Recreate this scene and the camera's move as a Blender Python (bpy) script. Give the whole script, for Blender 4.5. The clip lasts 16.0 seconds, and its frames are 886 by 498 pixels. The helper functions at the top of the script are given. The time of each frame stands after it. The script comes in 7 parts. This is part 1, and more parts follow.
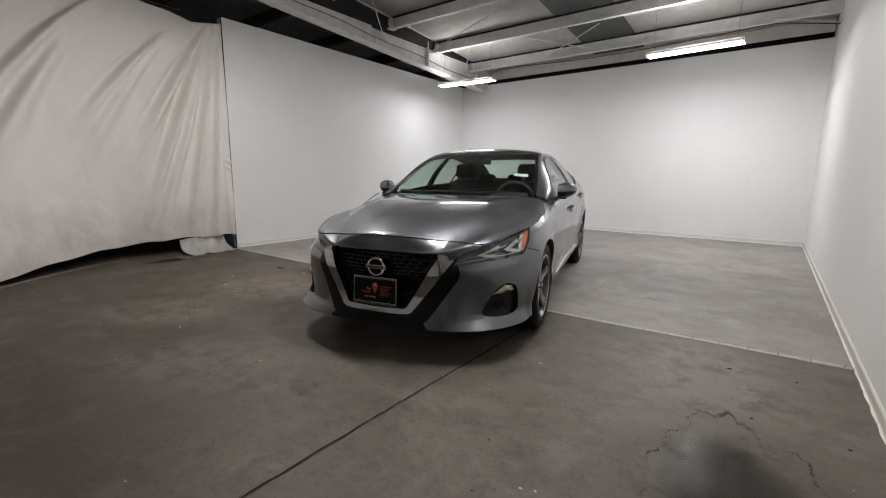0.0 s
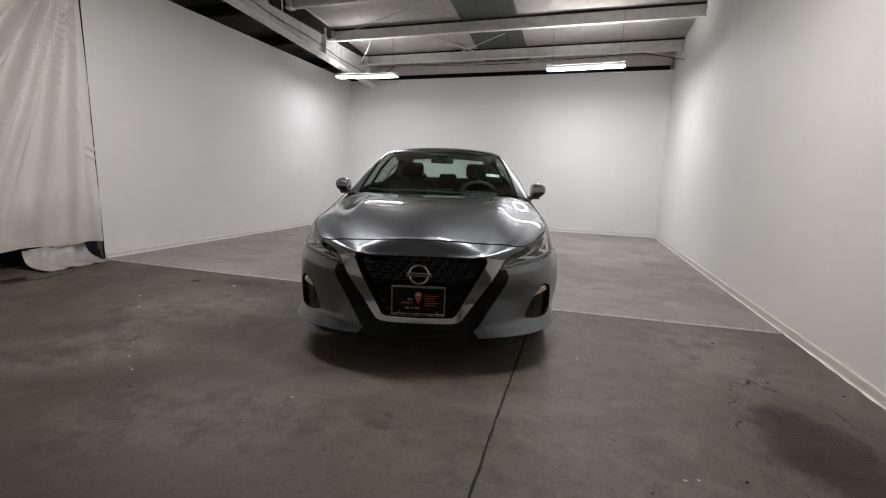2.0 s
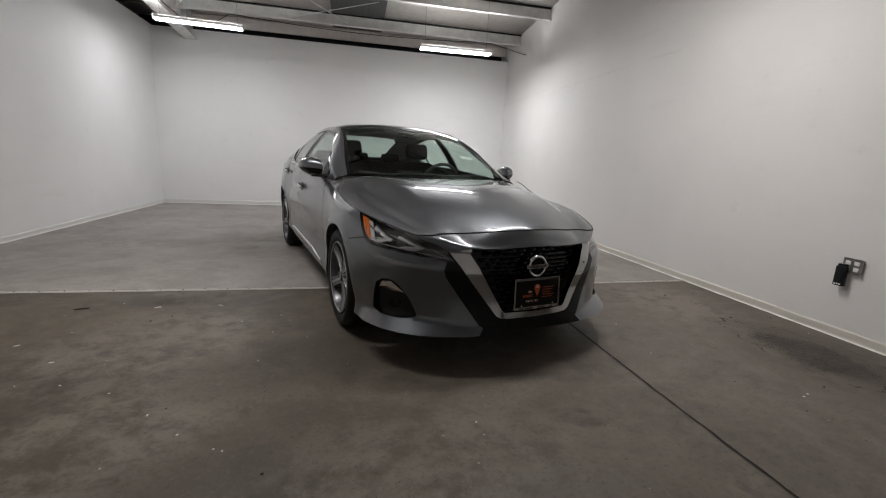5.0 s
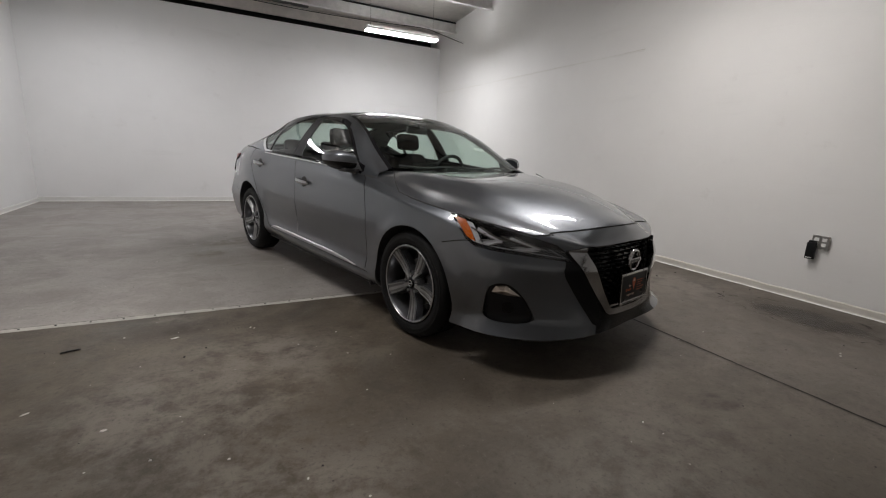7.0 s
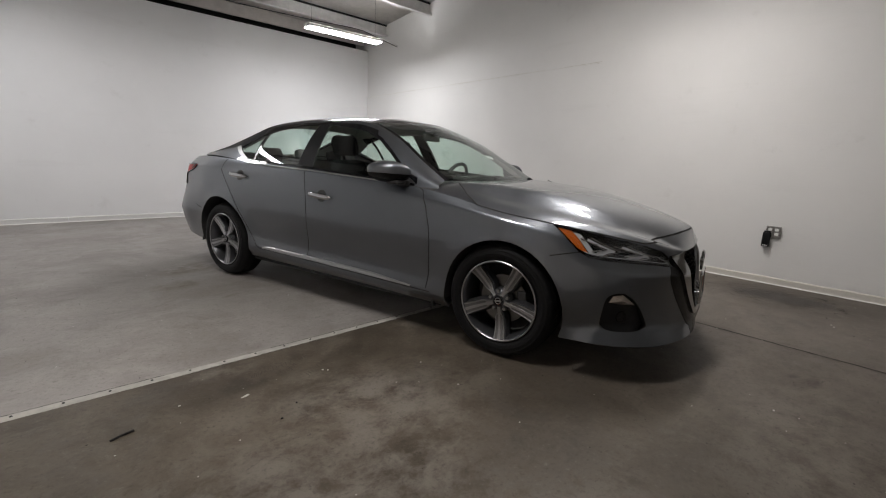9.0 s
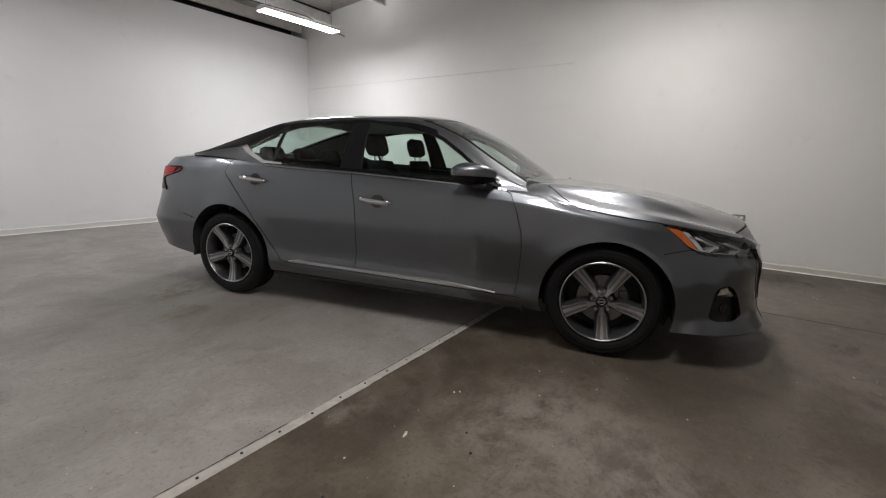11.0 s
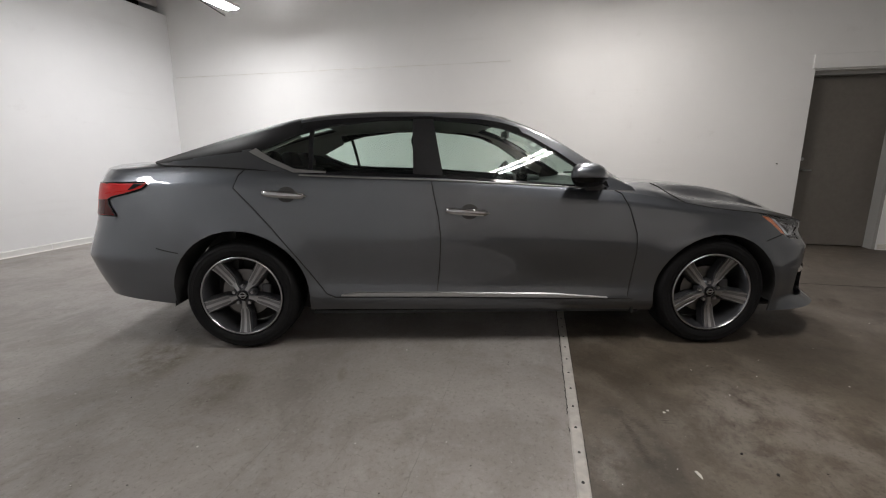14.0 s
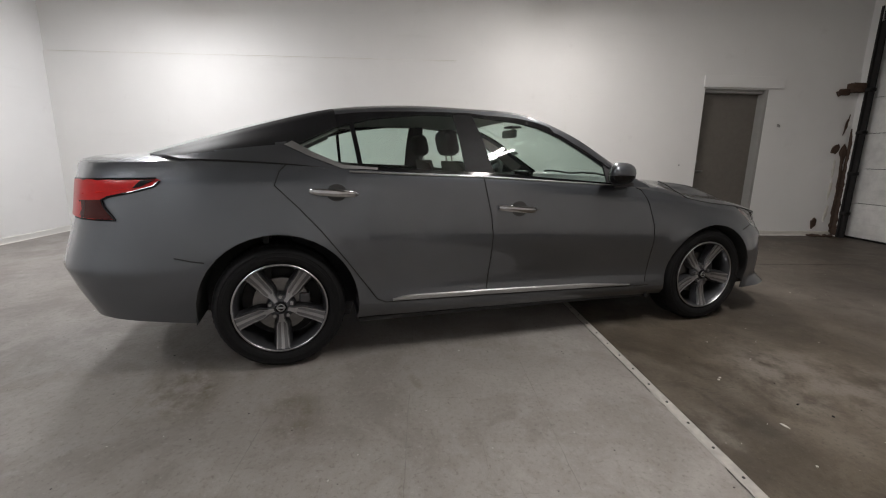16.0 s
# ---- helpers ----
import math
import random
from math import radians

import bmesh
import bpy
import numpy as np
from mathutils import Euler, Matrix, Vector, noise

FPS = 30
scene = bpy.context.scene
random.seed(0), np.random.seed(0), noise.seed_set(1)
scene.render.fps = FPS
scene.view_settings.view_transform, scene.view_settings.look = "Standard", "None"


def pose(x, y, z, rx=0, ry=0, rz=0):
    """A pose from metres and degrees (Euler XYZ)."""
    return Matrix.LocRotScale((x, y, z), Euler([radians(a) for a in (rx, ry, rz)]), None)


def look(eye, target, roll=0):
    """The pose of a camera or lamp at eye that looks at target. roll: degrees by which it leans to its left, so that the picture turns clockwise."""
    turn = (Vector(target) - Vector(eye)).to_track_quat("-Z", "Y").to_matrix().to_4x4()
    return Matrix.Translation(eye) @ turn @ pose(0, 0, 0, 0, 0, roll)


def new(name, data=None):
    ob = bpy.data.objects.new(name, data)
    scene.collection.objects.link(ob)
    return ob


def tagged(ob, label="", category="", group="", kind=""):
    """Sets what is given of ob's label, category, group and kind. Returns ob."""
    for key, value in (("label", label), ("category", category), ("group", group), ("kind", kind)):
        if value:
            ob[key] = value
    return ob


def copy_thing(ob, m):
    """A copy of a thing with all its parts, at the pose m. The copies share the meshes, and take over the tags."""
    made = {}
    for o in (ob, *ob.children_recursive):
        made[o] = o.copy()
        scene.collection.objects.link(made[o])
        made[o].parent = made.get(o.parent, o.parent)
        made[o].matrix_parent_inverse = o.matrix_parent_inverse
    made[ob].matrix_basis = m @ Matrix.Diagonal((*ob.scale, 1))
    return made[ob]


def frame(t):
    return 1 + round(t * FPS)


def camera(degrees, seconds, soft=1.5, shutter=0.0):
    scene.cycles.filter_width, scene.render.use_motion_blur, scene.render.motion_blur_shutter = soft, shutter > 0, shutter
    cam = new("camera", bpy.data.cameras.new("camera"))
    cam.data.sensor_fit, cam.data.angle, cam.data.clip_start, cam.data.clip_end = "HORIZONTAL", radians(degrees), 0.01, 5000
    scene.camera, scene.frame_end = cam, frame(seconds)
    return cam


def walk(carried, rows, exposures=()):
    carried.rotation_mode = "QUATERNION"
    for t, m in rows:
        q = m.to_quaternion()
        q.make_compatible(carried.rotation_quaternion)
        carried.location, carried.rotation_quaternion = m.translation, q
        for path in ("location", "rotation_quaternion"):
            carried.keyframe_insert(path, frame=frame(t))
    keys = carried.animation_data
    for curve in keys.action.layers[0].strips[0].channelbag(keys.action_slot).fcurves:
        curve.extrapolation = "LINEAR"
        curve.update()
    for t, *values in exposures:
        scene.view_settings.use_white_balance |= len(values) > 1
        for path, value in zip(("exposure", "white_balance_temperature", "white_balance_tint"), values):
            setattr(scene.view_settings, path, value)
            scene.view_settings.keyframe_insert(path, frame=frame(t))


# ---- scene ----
cam = camera(91.4, 16.0, soft=1.1)
PATH = [
    (0, (0.133, 0.176, 1.149), (-1.054, 1.751, 0.818), 0.5),
    (0.5, (-0.1, 0.088, 1.127), (-1.184, 1.736, 0.799), 1.5),
    (1, (-0.39, -0.002, 1.125), (-1.315, 1.739, 0.784), 2.3),
    (1.5, (-0.689, -0.142, 1.136), (-1.426, 1.685, 0.793), 2.3),
    (2, (-0.992, -0.227, 1.141), (-1.564, 1.661, 0.812), 1.8),
    (2.5, (-1.313, -0.237, 1.131), (-1.686, 1.697, 0.786), 1.8),
    (3, (-1.626, -0.305, 1.129), (-1.832, 1.649, 0.757), 1.9),
    (3.5, (-1.942, -0.309, 1.134), (-2.002, 1.654, 0.755), 2.0),
    (4, (-2.248, -0.252, 1.145), (-2.154, 1.709, 0.762), 2.0),
    (4.5, (-2.567, -0.2, 1.14), (-2.301, 1.743, 0.748), 2.5),
    (7, (-3.932, 0.439, 1.119), (-3.023, 2.168, 0.688), 3.0),
    (7.5, (-4.171, 0.596, 1.118), (-3.174, 2.274, 0.679), 2.8),
    (8, (-4.414, 0.779, 1.118), (-3.28, 2.367, 0.683), 1.9),
    (8.5, (-4.596, 1.004, 1.108), (-3.372, 2.532, 0.701), 1.9),
    (9, (-4.781, 1.222, 1.11), (-3.458, 2.67, 0.716), 2.2),
    (11.5, (-5.514, 2.456, 1.123), (-3.811, 3.429, 0.73), 0.9),
    (12, (-5.536, 2.744, 1.111), (-3.754, 3.57, 0.731), -0.1),
    (12.5, (-5.593, 2.991, 1.118), (-3.79, 3.754, 0.713), -0.2),
    (13, (-5.686, 3.268, 1.131), (-3.834, 3.899, 0.719), 0.0),
    (13.5, (-5.725, 3.544, 1.12), (-3.846, 4.092, 0.713), -0.1),
    (14, (-5.751, 3.791, 1.132), (-3.843, 4.23, 0.723), -0.1),
    (14.5, (-5.785, 4.057, 1.129), (-3.84, 4.291, 0.723), 0.5),
    (15, (-5.801, 4.298, 1.127), (-3.848, 4.462, 0.73), -0.1),
    (15.5, (-5.792, 4.541, 1.121), (-3.833, 4.539, 0.717), 0.4),
    (16, (-5.81, 4.771, 1.12), (-3.855, 4.674, 0.706), 0.9),
]
walk(cam, [(t, look(eye, target, roll)) for t, eye, target, roll in PATH], [(0, 0.16), (2, 0.06), (3.5, -0.03), (7, -0.07), (9, -0.03), (11.5, 0.05), (14, 0.17), (16, 0.19)])

# ---- world and light ----
world = bpy.data.worlds.new("world")
scene.world = world
world.use_nodes = True
world.node_tree.nodes["Background"].inputs[0].default_value = (0.02, 0.022, 0.025, 1)
world.node_tree.nodes["Background"].inputs[1].default_value = 0.3
LAMP_POWER = 105.0
scene.view_settings.exposure = 0.0

# ---- materials ----
def nodes_of(name):
    m = bpy.data.materials.new(name)
    m.use_nodes = True
    nt = m.node_tree
    return m, nt, nt.nodes["Principled BSDF"]


def add(nt, kind, **values):
    n = nt.nodes.new(kind)
    for key, v in values.items():
        if key in n.inputs:
            n.inputs[key].default_value = v
    return n


def coords(nt, scale=(1, 1, 1)):
    tc = nt.nodes.new("ShaderNodeTexCoord")
    mp = nt.nodes.new("ShaderNodeMapping")
    mp.inputs["Scale"].default_value = scale
    nt.links.new(tc.outputs["Object"], mp.inputs[0])
    return mp.outputs[0]


def noise_out(nt, co, scale, detail=6.0, rough=0.6):
    n = add(nt, "ShaderNodeTexNoise", Scale=scale, Detail=detail, Roughness=rough)
    nt.links.new(co, n.inputs["Vector"])
    return n.outputs[0]


def ramp(nt, src, stops):
    r = nt.nodes.new("ShaderNodeValToRGB")
    e = r.color_ramp.elements
    while len(e) < len(stops):
        e.new(0.5)
    for el, (p, c) in zip(e, stops):
        el.position = p
        el.color = (c, c, c, 1) if isinstance(c, (int, float)) else (*c, 1)
    nt.links.new(src, r.inputs[0])
    return r.outputs[0]


def mixc(nt, fac, a, b, mode="MIX"):
    m = nt.nodes.new("ShaderNodeMix")
    m.data_type, m.blend_type = "RGBA", mode
    for sock, v in ((m.inputs[0], fac), (m.inputs[6], a), (m.inputs[7], b)):
        if isinstance(v, (int, float)):
            sock.default_value = v
        elif isinstance(v, tuple):
            sock.default_value = (*v, 1)
        else:
            nt.links.new(v, sock)
    return m.outputs[2]


def bump(nt, p, height, strength=0.2, distance=0.01):
    b = add(nt, "ShaderNodeBump", Strength=strength, Distance=distance)
    nt.links.new(height, b.inputs["Height"])
    nt.links.new(b.outputs[0], p.inputs["Normal"])


def plain(name, base, rough=0.5, metal=0.0, coat=0.0, wear=0.08, grain=60.0, relief=0.0):
    """A surface of one paint or stuff with fine grain and broad, faint unevenness."""
    m, nt, p = nodes_of(name)
    co = coords(nt)
    a = noise_out(nt, co, grain, 3.0)
    b = noise_out(nt, co, 1.7, 5.0)
    lo = tuple(c * (1 - wear) for c in base)
    hi = tuple(min(1.0, c * (1 + wear)) for c in base)
    c1 = mixc(nt, ramp(nt, a, [(0.3, 0.0), (0.7, 1.0)]), lo, hi)
    c2 = mixc(nt, ramp(nt, b, [(0.3, 0.0), (0.7, 1.0)]), lo, hi)
    nt.links.new(mixc(nt, 0.5, c1, c2), p.inputs["Base Color"])
    r = ramp(nt, b, [(0.3, max(0.0, rough - 0.06)), (0.7, min(1.0, rough + 0.06))])
    nt.links.new(r, p.inputs["Roughness"])
    p.inputs["Metallic"].default_value = metal
    p.inputs["Coat Weight"].default_value = coat
    p.inputs["Coat Roughness"].default_value = 0.04
    if relief:
        bump(nt, p, a, relief, 0.004)
    return m


def glow(name, colour, strength):
    m, nt, p = nodes_of(name)
    p.inputs["Base Color"].default_value = (0.9, 0.9, 0.9, 1)
    p.inputs["Emission Color"].default_value = (*colour, 1)
    p.inputs["Emission Strength"].default_value = strength
    return m


def pane_glass(name, tint, gloss_rough=0.0):
    """Thin tinted glass: light passes straight on, the gloss grows at grazing angles."""
    m, nt, p = nodes_of(name)
    nt.nodes.remove(p)
    tr = nt.nodes.new("ShaderNodeBsdfTransparent")
    tr.inputs[0].default_value = (*tint, 1)
    gl = nt.nodes.new("ShaderNodeBsdfGlossy")
    gl.inputs["Roughness"].default_value = gloss_rough
    gl.inputs["Color"].default_value = (0.95, 0.97, 0.97, 1)
    lw = nt.nodes.new("ShaderNodeLayerWeight")
    lw.inputs[0].default_value = 0.5
    pw = nt.nodes.new("ShaderNodeMath")
    pw.operation = "POWER"
    pw.inputs[1].default_value = 4.0
    nt.links.new(lw.outputs["Facing"], pw.inputs[0])
    fr = nt.nodes.new("ShaderNodeMath")
    fr.operation = "MULTIPLY_ADD"
    fr.inputs[1].default_value, fr.inputs[2].default_value = 0.90, 0.055
    nt.links.new(pw.outputs[0], fr.inputs[0])
    mx = nt.nodes.new("ShaderNodeMixShader")
    nt.links.new(fr.outputs[0], mx.inputs[0])
    nt.links.new(tr.outputs[0], mx.inputs[1])
    nt.links.new(gl.outputs[0], mx.inputs[2])
    nt.links.new(mx.outputs[0], nt.nodes["Material Output"].inputs[0])
    return m


def spot(nt, co, x, y, rx, ry, turn=0.0):
    """One at the middle of an oval patch of floor, falling to nought at its rim."""
    mp = nt.nodes.new("ShaderNodeMapping")
    mp.vector_type = "TEXTURE"
    mp.inputs["Location"].default_value = (x, y, 0)
    mp.inputs["Rotation"].default_value = (0, 0, radians(turn))
    mp.inputs["Scale"].default_value = (rx, ry, 1)
    nt.links.new(co, mp.inputs[0])
    g = nt.nodes.new("ShaderNodeTexGradient")
    g.gradient_type = "SPHERICAL"
    nt.links.new(mp.outputs[0], g.inputs[0])
    return g.outputs[1]


def concrete(name, base, stain, pale, rough=0.55, relief=0.25, dirt=0.5, patches=(), specks=0.5):
    """Worn slab: broad mottling, trowel sweeps, blotchy stains, pits, speckle, shallow relief and named patches."""
    m, nt, p = nodes_of(name)
    co = coords(nt)
    warp = add(nt, "ShaderNodeTexNoise", Scale=1.1, Detail=4.0)
    nt.links.new(co, warp.inputs["Vector"])
    wv = nt.nodes.new("ShaderNodeVectorMath")
    wv.operation = "MULTIPLY_ADD"
    wv.inputs[1].default_value = (0.9, 0.9, 0.0)
    nt.links.new(warp.outputs["Color"], wv.inputs[0])
    nt.links.new(co, wv.inputs[2])
    big = noise_out(nt, co, 0.55, 9.0, 0.62)
    sweep = noise_out(nt, wv.outputs[0], 1.7, 9.0, 0.66)
    mp = nt.nodes.new("ShaderNodeMapping")
    mp.inputs["Rotation"].default_value = (0, 0, 0.5)
    mp.inputs["Scale"].default_value = (0.9, 1.2, 1)
    nt.links.new(wv.outputs[0], mp.inputs[0])
    brush = noise_out(nt, mp.outputs[0], 3.4, 9.0, 0.7)
    mid = noise_out(nt, co, 7.5, 9.0, 0.72)
    small = noise_out(nt, co, 46.0, 6.0, 0.75)
    fine = noise_out(nt, co, 210.0, 3.0, 0.7)
    c = mixc(nt, ramp(nt, big, [(0.36, 0.0), (0.64, 1.0)]), tuple(v * 0.84 for v in base), tuple(v * 1.14 for v in base))
    c = mixc(nt, ramp(nt, sweep, [(0.46, 0.0), (0.58, dirt)]), c, stain)
    c = mixc(nt, ramp(nt, brush, [(0.50, 0.0), (0.63, dirt * 0.85)]), c, pale)
    c = mixc(nt, ramp(nt, mid, [(0.36, dirt * 0.55), (0.50, 0.0)]), c, stain)
    c = mixc(nt, ramp(nt, mid, [(0.56, 0.0), (0.72, dirt * 0.6)]), c, pale)
    for x, y, rx, ry, turn, kind, w in patches:
        sp = spot(nt, co, x, y, rx, ry, turn)
        broken = mixc(nt, 1.0, ramp(nt, sp, [(0.0, 0.0), (0.55, w)]), ramp(nt, mixc(nt, 0.5, mid, brush), [(0.30, 0.0), (0.62, 1.0)] if rx > 1.0 else [(0.44, 0.0), (0.56, 1.0)]), "MULTIPLY")
        c = mixc(nt, broken, c, {"dark": stain, "pale": pale, "brown": (0.10, 0.078, 0.045)}[kind])
    c = mixc(nt, ramp(nt, small, [(0.34, specks), (0.46, 0.0)]), c, tuple(v * 0.8 for v in stain))
    c = mixc(nt, ramp(nt, small, [(0.58, 0.0), (0.70, specks)]), c, pale)
    c = mixc(nt, ramp(nt, fine, [(0.30, specks * 0.6), (0.45, 0.0)]), c, tuple(v * 0.7 for v in stain))
    c = mixc(nt, ramp(nt, fine, [(0.62, 0.0), (0.74, specks * 0.5)]), c, pale)
    nt.links.new(c, p.inputs["Base Color"])
    nt.links.new(ramp(nt, brush, [(0.3, rough - 0.13), (0.7, rough + 0.15)]), p.inputs["Roughness"])
    p.inputs["Specular IOR Level"].default_value = 0.25
    bump(nt, p, mixc(nt, 0.5, small, mid), relief, 0.006)
    return m


def wall_paint(name, base, scuff=(0.42, 0.40, 0.37), courses=False):
    """White wall paint with faint roller texture, smudges and, for block walls, ghosted courses."""
    m, nt, p = nodes_of(name)
    co = coords(nt)
    big = noise_out(nt, co, 0.45, 6.0)
    mid = noise_out(nt, co, 3.2, 8.0, 0.7)
    fine = noise_out(nt, co, 140.0, 2.0)
    streak = noise_out(nt, coords(nt, (0.35, 0.35, 3.0)), 1.6, 5.0)
    lo = tuple(c * 0.93 for c in base)
    c = mixc(nt, ramp(nt, big, [(0.35, 0.0), (0.65, 1.0)]), lo, base)
    c = mixc(nt, ramp(nt, mid, [(0.62, 0.0), (0.80, 0.22)]), c, scuff)
    c = mixc(nt, ramp(nt, streak, [(0.62, 0.0), (0.78, 0.10)]), c, scuff)
    nt.links.new(c, p.inputs["Base Color"])
    p.inputs["Roughness"].default_value = 0.62
    h = mixc(nt, 0.35, fine, mid)
    if courses:
        geo = nt.nodes.new("ShaderNodeTexCoord")
        sep = nt.nodes.new("ShaderNodeSeparateXYZ")
        nt.links.new(geo.outputs["Object"], sep.inputs[0])
        cmb = nt.nodes.new("ShaderNodeCombineXYZ")
        nt.links.new(sep.outputs[1], cmb.inputs[0])
        nt.links.new(sep.outputs[2], cmb.inputs[1])
        br = add(nt, "ShaderNodeTexBrick", Scale=1.0)
        for key, v in (("Mortar Size", 0.006), ("Mortar Smooth", 0.6), ("Brick Width", 0.4), ("Row Height", 0.2)):
            br.inputs[key].default_value = v
        br.inputs["Color1"].default_value = br.inputs["Color2"].default_value = (1, 1, 1, 1)
        br.inputs["Mortar"].default_value = (0, 0, 0, 1)
        nt.links.new(cmb.outputs[0], br.inputs["Vector"])
        h = mixc(nt, 0.25, h, br.outputs[0])
    bump(nt, p, h, 0.12, 0.006)
    return m


def car_paint(name, base):
    """Metallic lacquer: fine flakes under a glossy clear coat, a breath of dust on top."""
    m, nt, p = nodes_of(name)
    co = coords(nt)
    dust = noise_out(nt, co, 3.0, 6.0)
    c = mixc(nt, ramp(nt, dust, [(0.3, 0.0), (0.7, 1.0)]), tuple(v * 0.97 for v in base), tuple(v * 1.03 for v in base))
    nt.links.new(c, p.inputs["Base Color"])
    p.inputs["Metallic"].default_value = 0.93
    p.inputs["Coat IOR"].default_value = 1.62
    nt.links.new(ramp(nt, dust, [(0.3, 0.36), (0.7, 0.40)]), p.inputs["Roughness"])
    p.inputs["Coat Weight"].default_value = 1.0
    p.inputs["Coat Roughness"].default_value = 0.02
    return m


def soiled_cloth(name, base, dirt):
    """Dust-sheet cotton: fine weave, faint creases, blotches of grime that thin out upwards from the hem."""
    m, nt, p = nodes_of(name)
    co = coords(nt)
    weave = noise_out(nt, co, 420.0, 2.0)
    blot = noise_out(nt, co, 2.2, 8.0, 0.68)
    run = noise_out(nt, coords(nt, (1.0, 1.3, 0.35)), 3.0, 6.0, 0.6)
    spots = noise_out(nt, co, 26.0, 5.0, 0.7)
    sep = nt.nodes.new("ShaderNodeSeparateXYZ")
    tc = nt.nodes.new("ShaderNodeTexCoord")
    nt.links.new(tc.outputs["Object"], sep.inputs[0])
    up = nt.nodes.new("ShaderNodeMapRange")
    up.inputs["From Min"].default_value, up.inputs["From Max"].default_value = 0.05, 1.15
    up.inputs["To Min"].default_value, up.inputs["To Max"].default_value = 0.75, 0.25
    nt.links.new(sep.outputs[2], up.inputs["Value"])
    grime = mixc(nt, 0.62, blot, up.outputs[0])
    c = mixc(nt, ramp(nt, weave, [(0.3, 0.0), (0.7, 1.0)]), tuple(v * 0.95 for v in base), base)
    c = mixc(nt, ramp(nt, run, [(0.5, 0.0), (0.8, 0.18)]), c, dirt)
    c = mixc(nt, ramp(nt, grime, [(0.45, 0.0), (0.66, 0.60)]), c, dirt)
    c = mixc(nt, ramp(nt, spots, [(0.68, 0.0), (0.76, 0.35)]), c, dirt)
    nt.links.new(c, p.inputs["Base Color"])
    p.inputs["Roughness"].default_value = 0.92
    bump(nt, p, mixc(nt, 0.4, weave, run), 0.2, 0.006)
    return m


def thin_out(m, mask):
    """Lets the surface below show where the mask falls to nought."""
    nt = m.node_tree
    clear = nt.nodes.new("ShaderNodeBsdfTransparent")
    mx = nt.nodes.new("ShaderNodeMixShader")
    nt.links.new(mask, mx.inputs[0])
    nt.links.new(clear.outputs[0], mx.inputs[1])
    nt.links.new(nt.nodes["Principled BSDF"].outputs[0], mx.inputs[2])
    nt.links.new(mx.outputs[0], nt.nodes["Material Output"].inputs[0])


def wet_film(name, x, y, rx, ry, most=0.9):
    """A damp film on dark concrete that dries out unevenly towards its rim."""
    m, nt, p = nodes_of(name)
    co = coords(nt)
    grit = noise_out(nt, co, 130.0, 2.0, 0.6)
    soft = noise_out(nt, co, 9.0, 4.0, 0.6)
    nt.links.new(mixc(nt, ramp(nt, soft, [(0.35, 0.0), (0.65, 1.0)]), (0.026, 0.0205, 0.0155), (0.040, 0.032, 0.0245)), p.inputs["Base Color"])
    nt.links.new(ramp(nt, soft, [(0.3, 0.14), (0.7, 0.30)]), p.inputs["Roughness"])
    p.inputs["IOR"].default_value = 1.33
    p.inputs["Specular IOR Level"].default_value = 0.4
    bump(nt, p, ramp(nt, grit, [(0.50, 0.0), (0.70, 1.0)]), 0.05, 0.004)
    fray = noise_out(nt, co, 7.0, 3.0, 0.5)
    thin_out(m, ramp(nt, mixc(nt, 0.42, spot(nt, co, x, y, rx, ry), fray), [(0.25, 0.0), (0.35, 0.5 * most), (0.46, most)]))
    return m


def dried_mark(name, base):
    """A dried line of dirt, broken and faint along its run."""
    m = plain(name, base, 0.8, wear=0.3, grain=40, relief=0.15)
    nt = m.node_tree
    co = coords(nt)
    thin_out(m, ramp(nt, mixc(nt, 0.4, noise_out(nt, co, 6.0, 5.0, 0.7), noise_out(nt, co, 45.0, 4.0, 0.7)), [(0.44, 0.0), (0.58, 0.75)]))
    return m


M = {}
M["paint"] = car_paint("gunmetal_paint", (0.108, 0.116, 0.129))
M["gloss_black"] = plain("gloss_black", (0.006, 0.006, 0.007), 0.09, wear=0.2)
M["gloss_black"].node_tree.nodes["Principled BSDF"].inputs["Specular IOR Level"].default_value = 0.28
M["piano"] = plain("piano_black", (0.008, 0.008, 0.0085), 0.20, wear=0.2)
M["piano"].node_tree.nodes["Principled BSDF"].inputs["Specular IOR Level"].default_value = 0.16
M["pillar_black"] = plain("pillar_black", (0.009, 0.009, 0.0095), 0.5, wear=0.2)
M["pillar_black"].node_tree.nodes["Principled BSDF"].inputs["Specular IOR Level"].default_value = 0.10
M["satin_black"] = plain("satin_black", (0.010, 0.010, 0.011), 0.32, wear=0.2)
M["satin_black"].node_tree.nodes["Principled BSDF"].inputs["Specular IOR Level"].default_value = 0.22
M["black_plastic"] = plain("black_plastic", (0.026, 0.026, 0.027), 0.5, wear=0.25, relief=0.15)
M["dark"] = plain("dark_lining", (0.028, 0.028, 0.028), 0.85, wear=0.2)
M["rubber"] = plain("tyre_rubber", (0.008, 0.008, 0.0085), 0.55, wear=0.3, grain=90, relief=0.25)
M["rubber"].node_tree.nodes["Principled BSDF"].inputs["Specular IOR Level"].default_value = 0.20
M["chrome"] = plain("chrome", (0.50, 0.50, 0.505), 0.06, 1.0, wear=0.04)
M["dark_chrome"] = plain("dark_chrome", (0.46, 0.46, 0.465), 0.09, 1.0, wear=0.05)
M["lamp_bowl"] = plain("lamp_bowl", (0.075, 0.075, 0.08), 0.25, 0.8, wear=0.15)
M["satin"] = plain("satin_chrome", (0.40, 0.40, 0.40), 0.38, 1.0, wear=0.06)
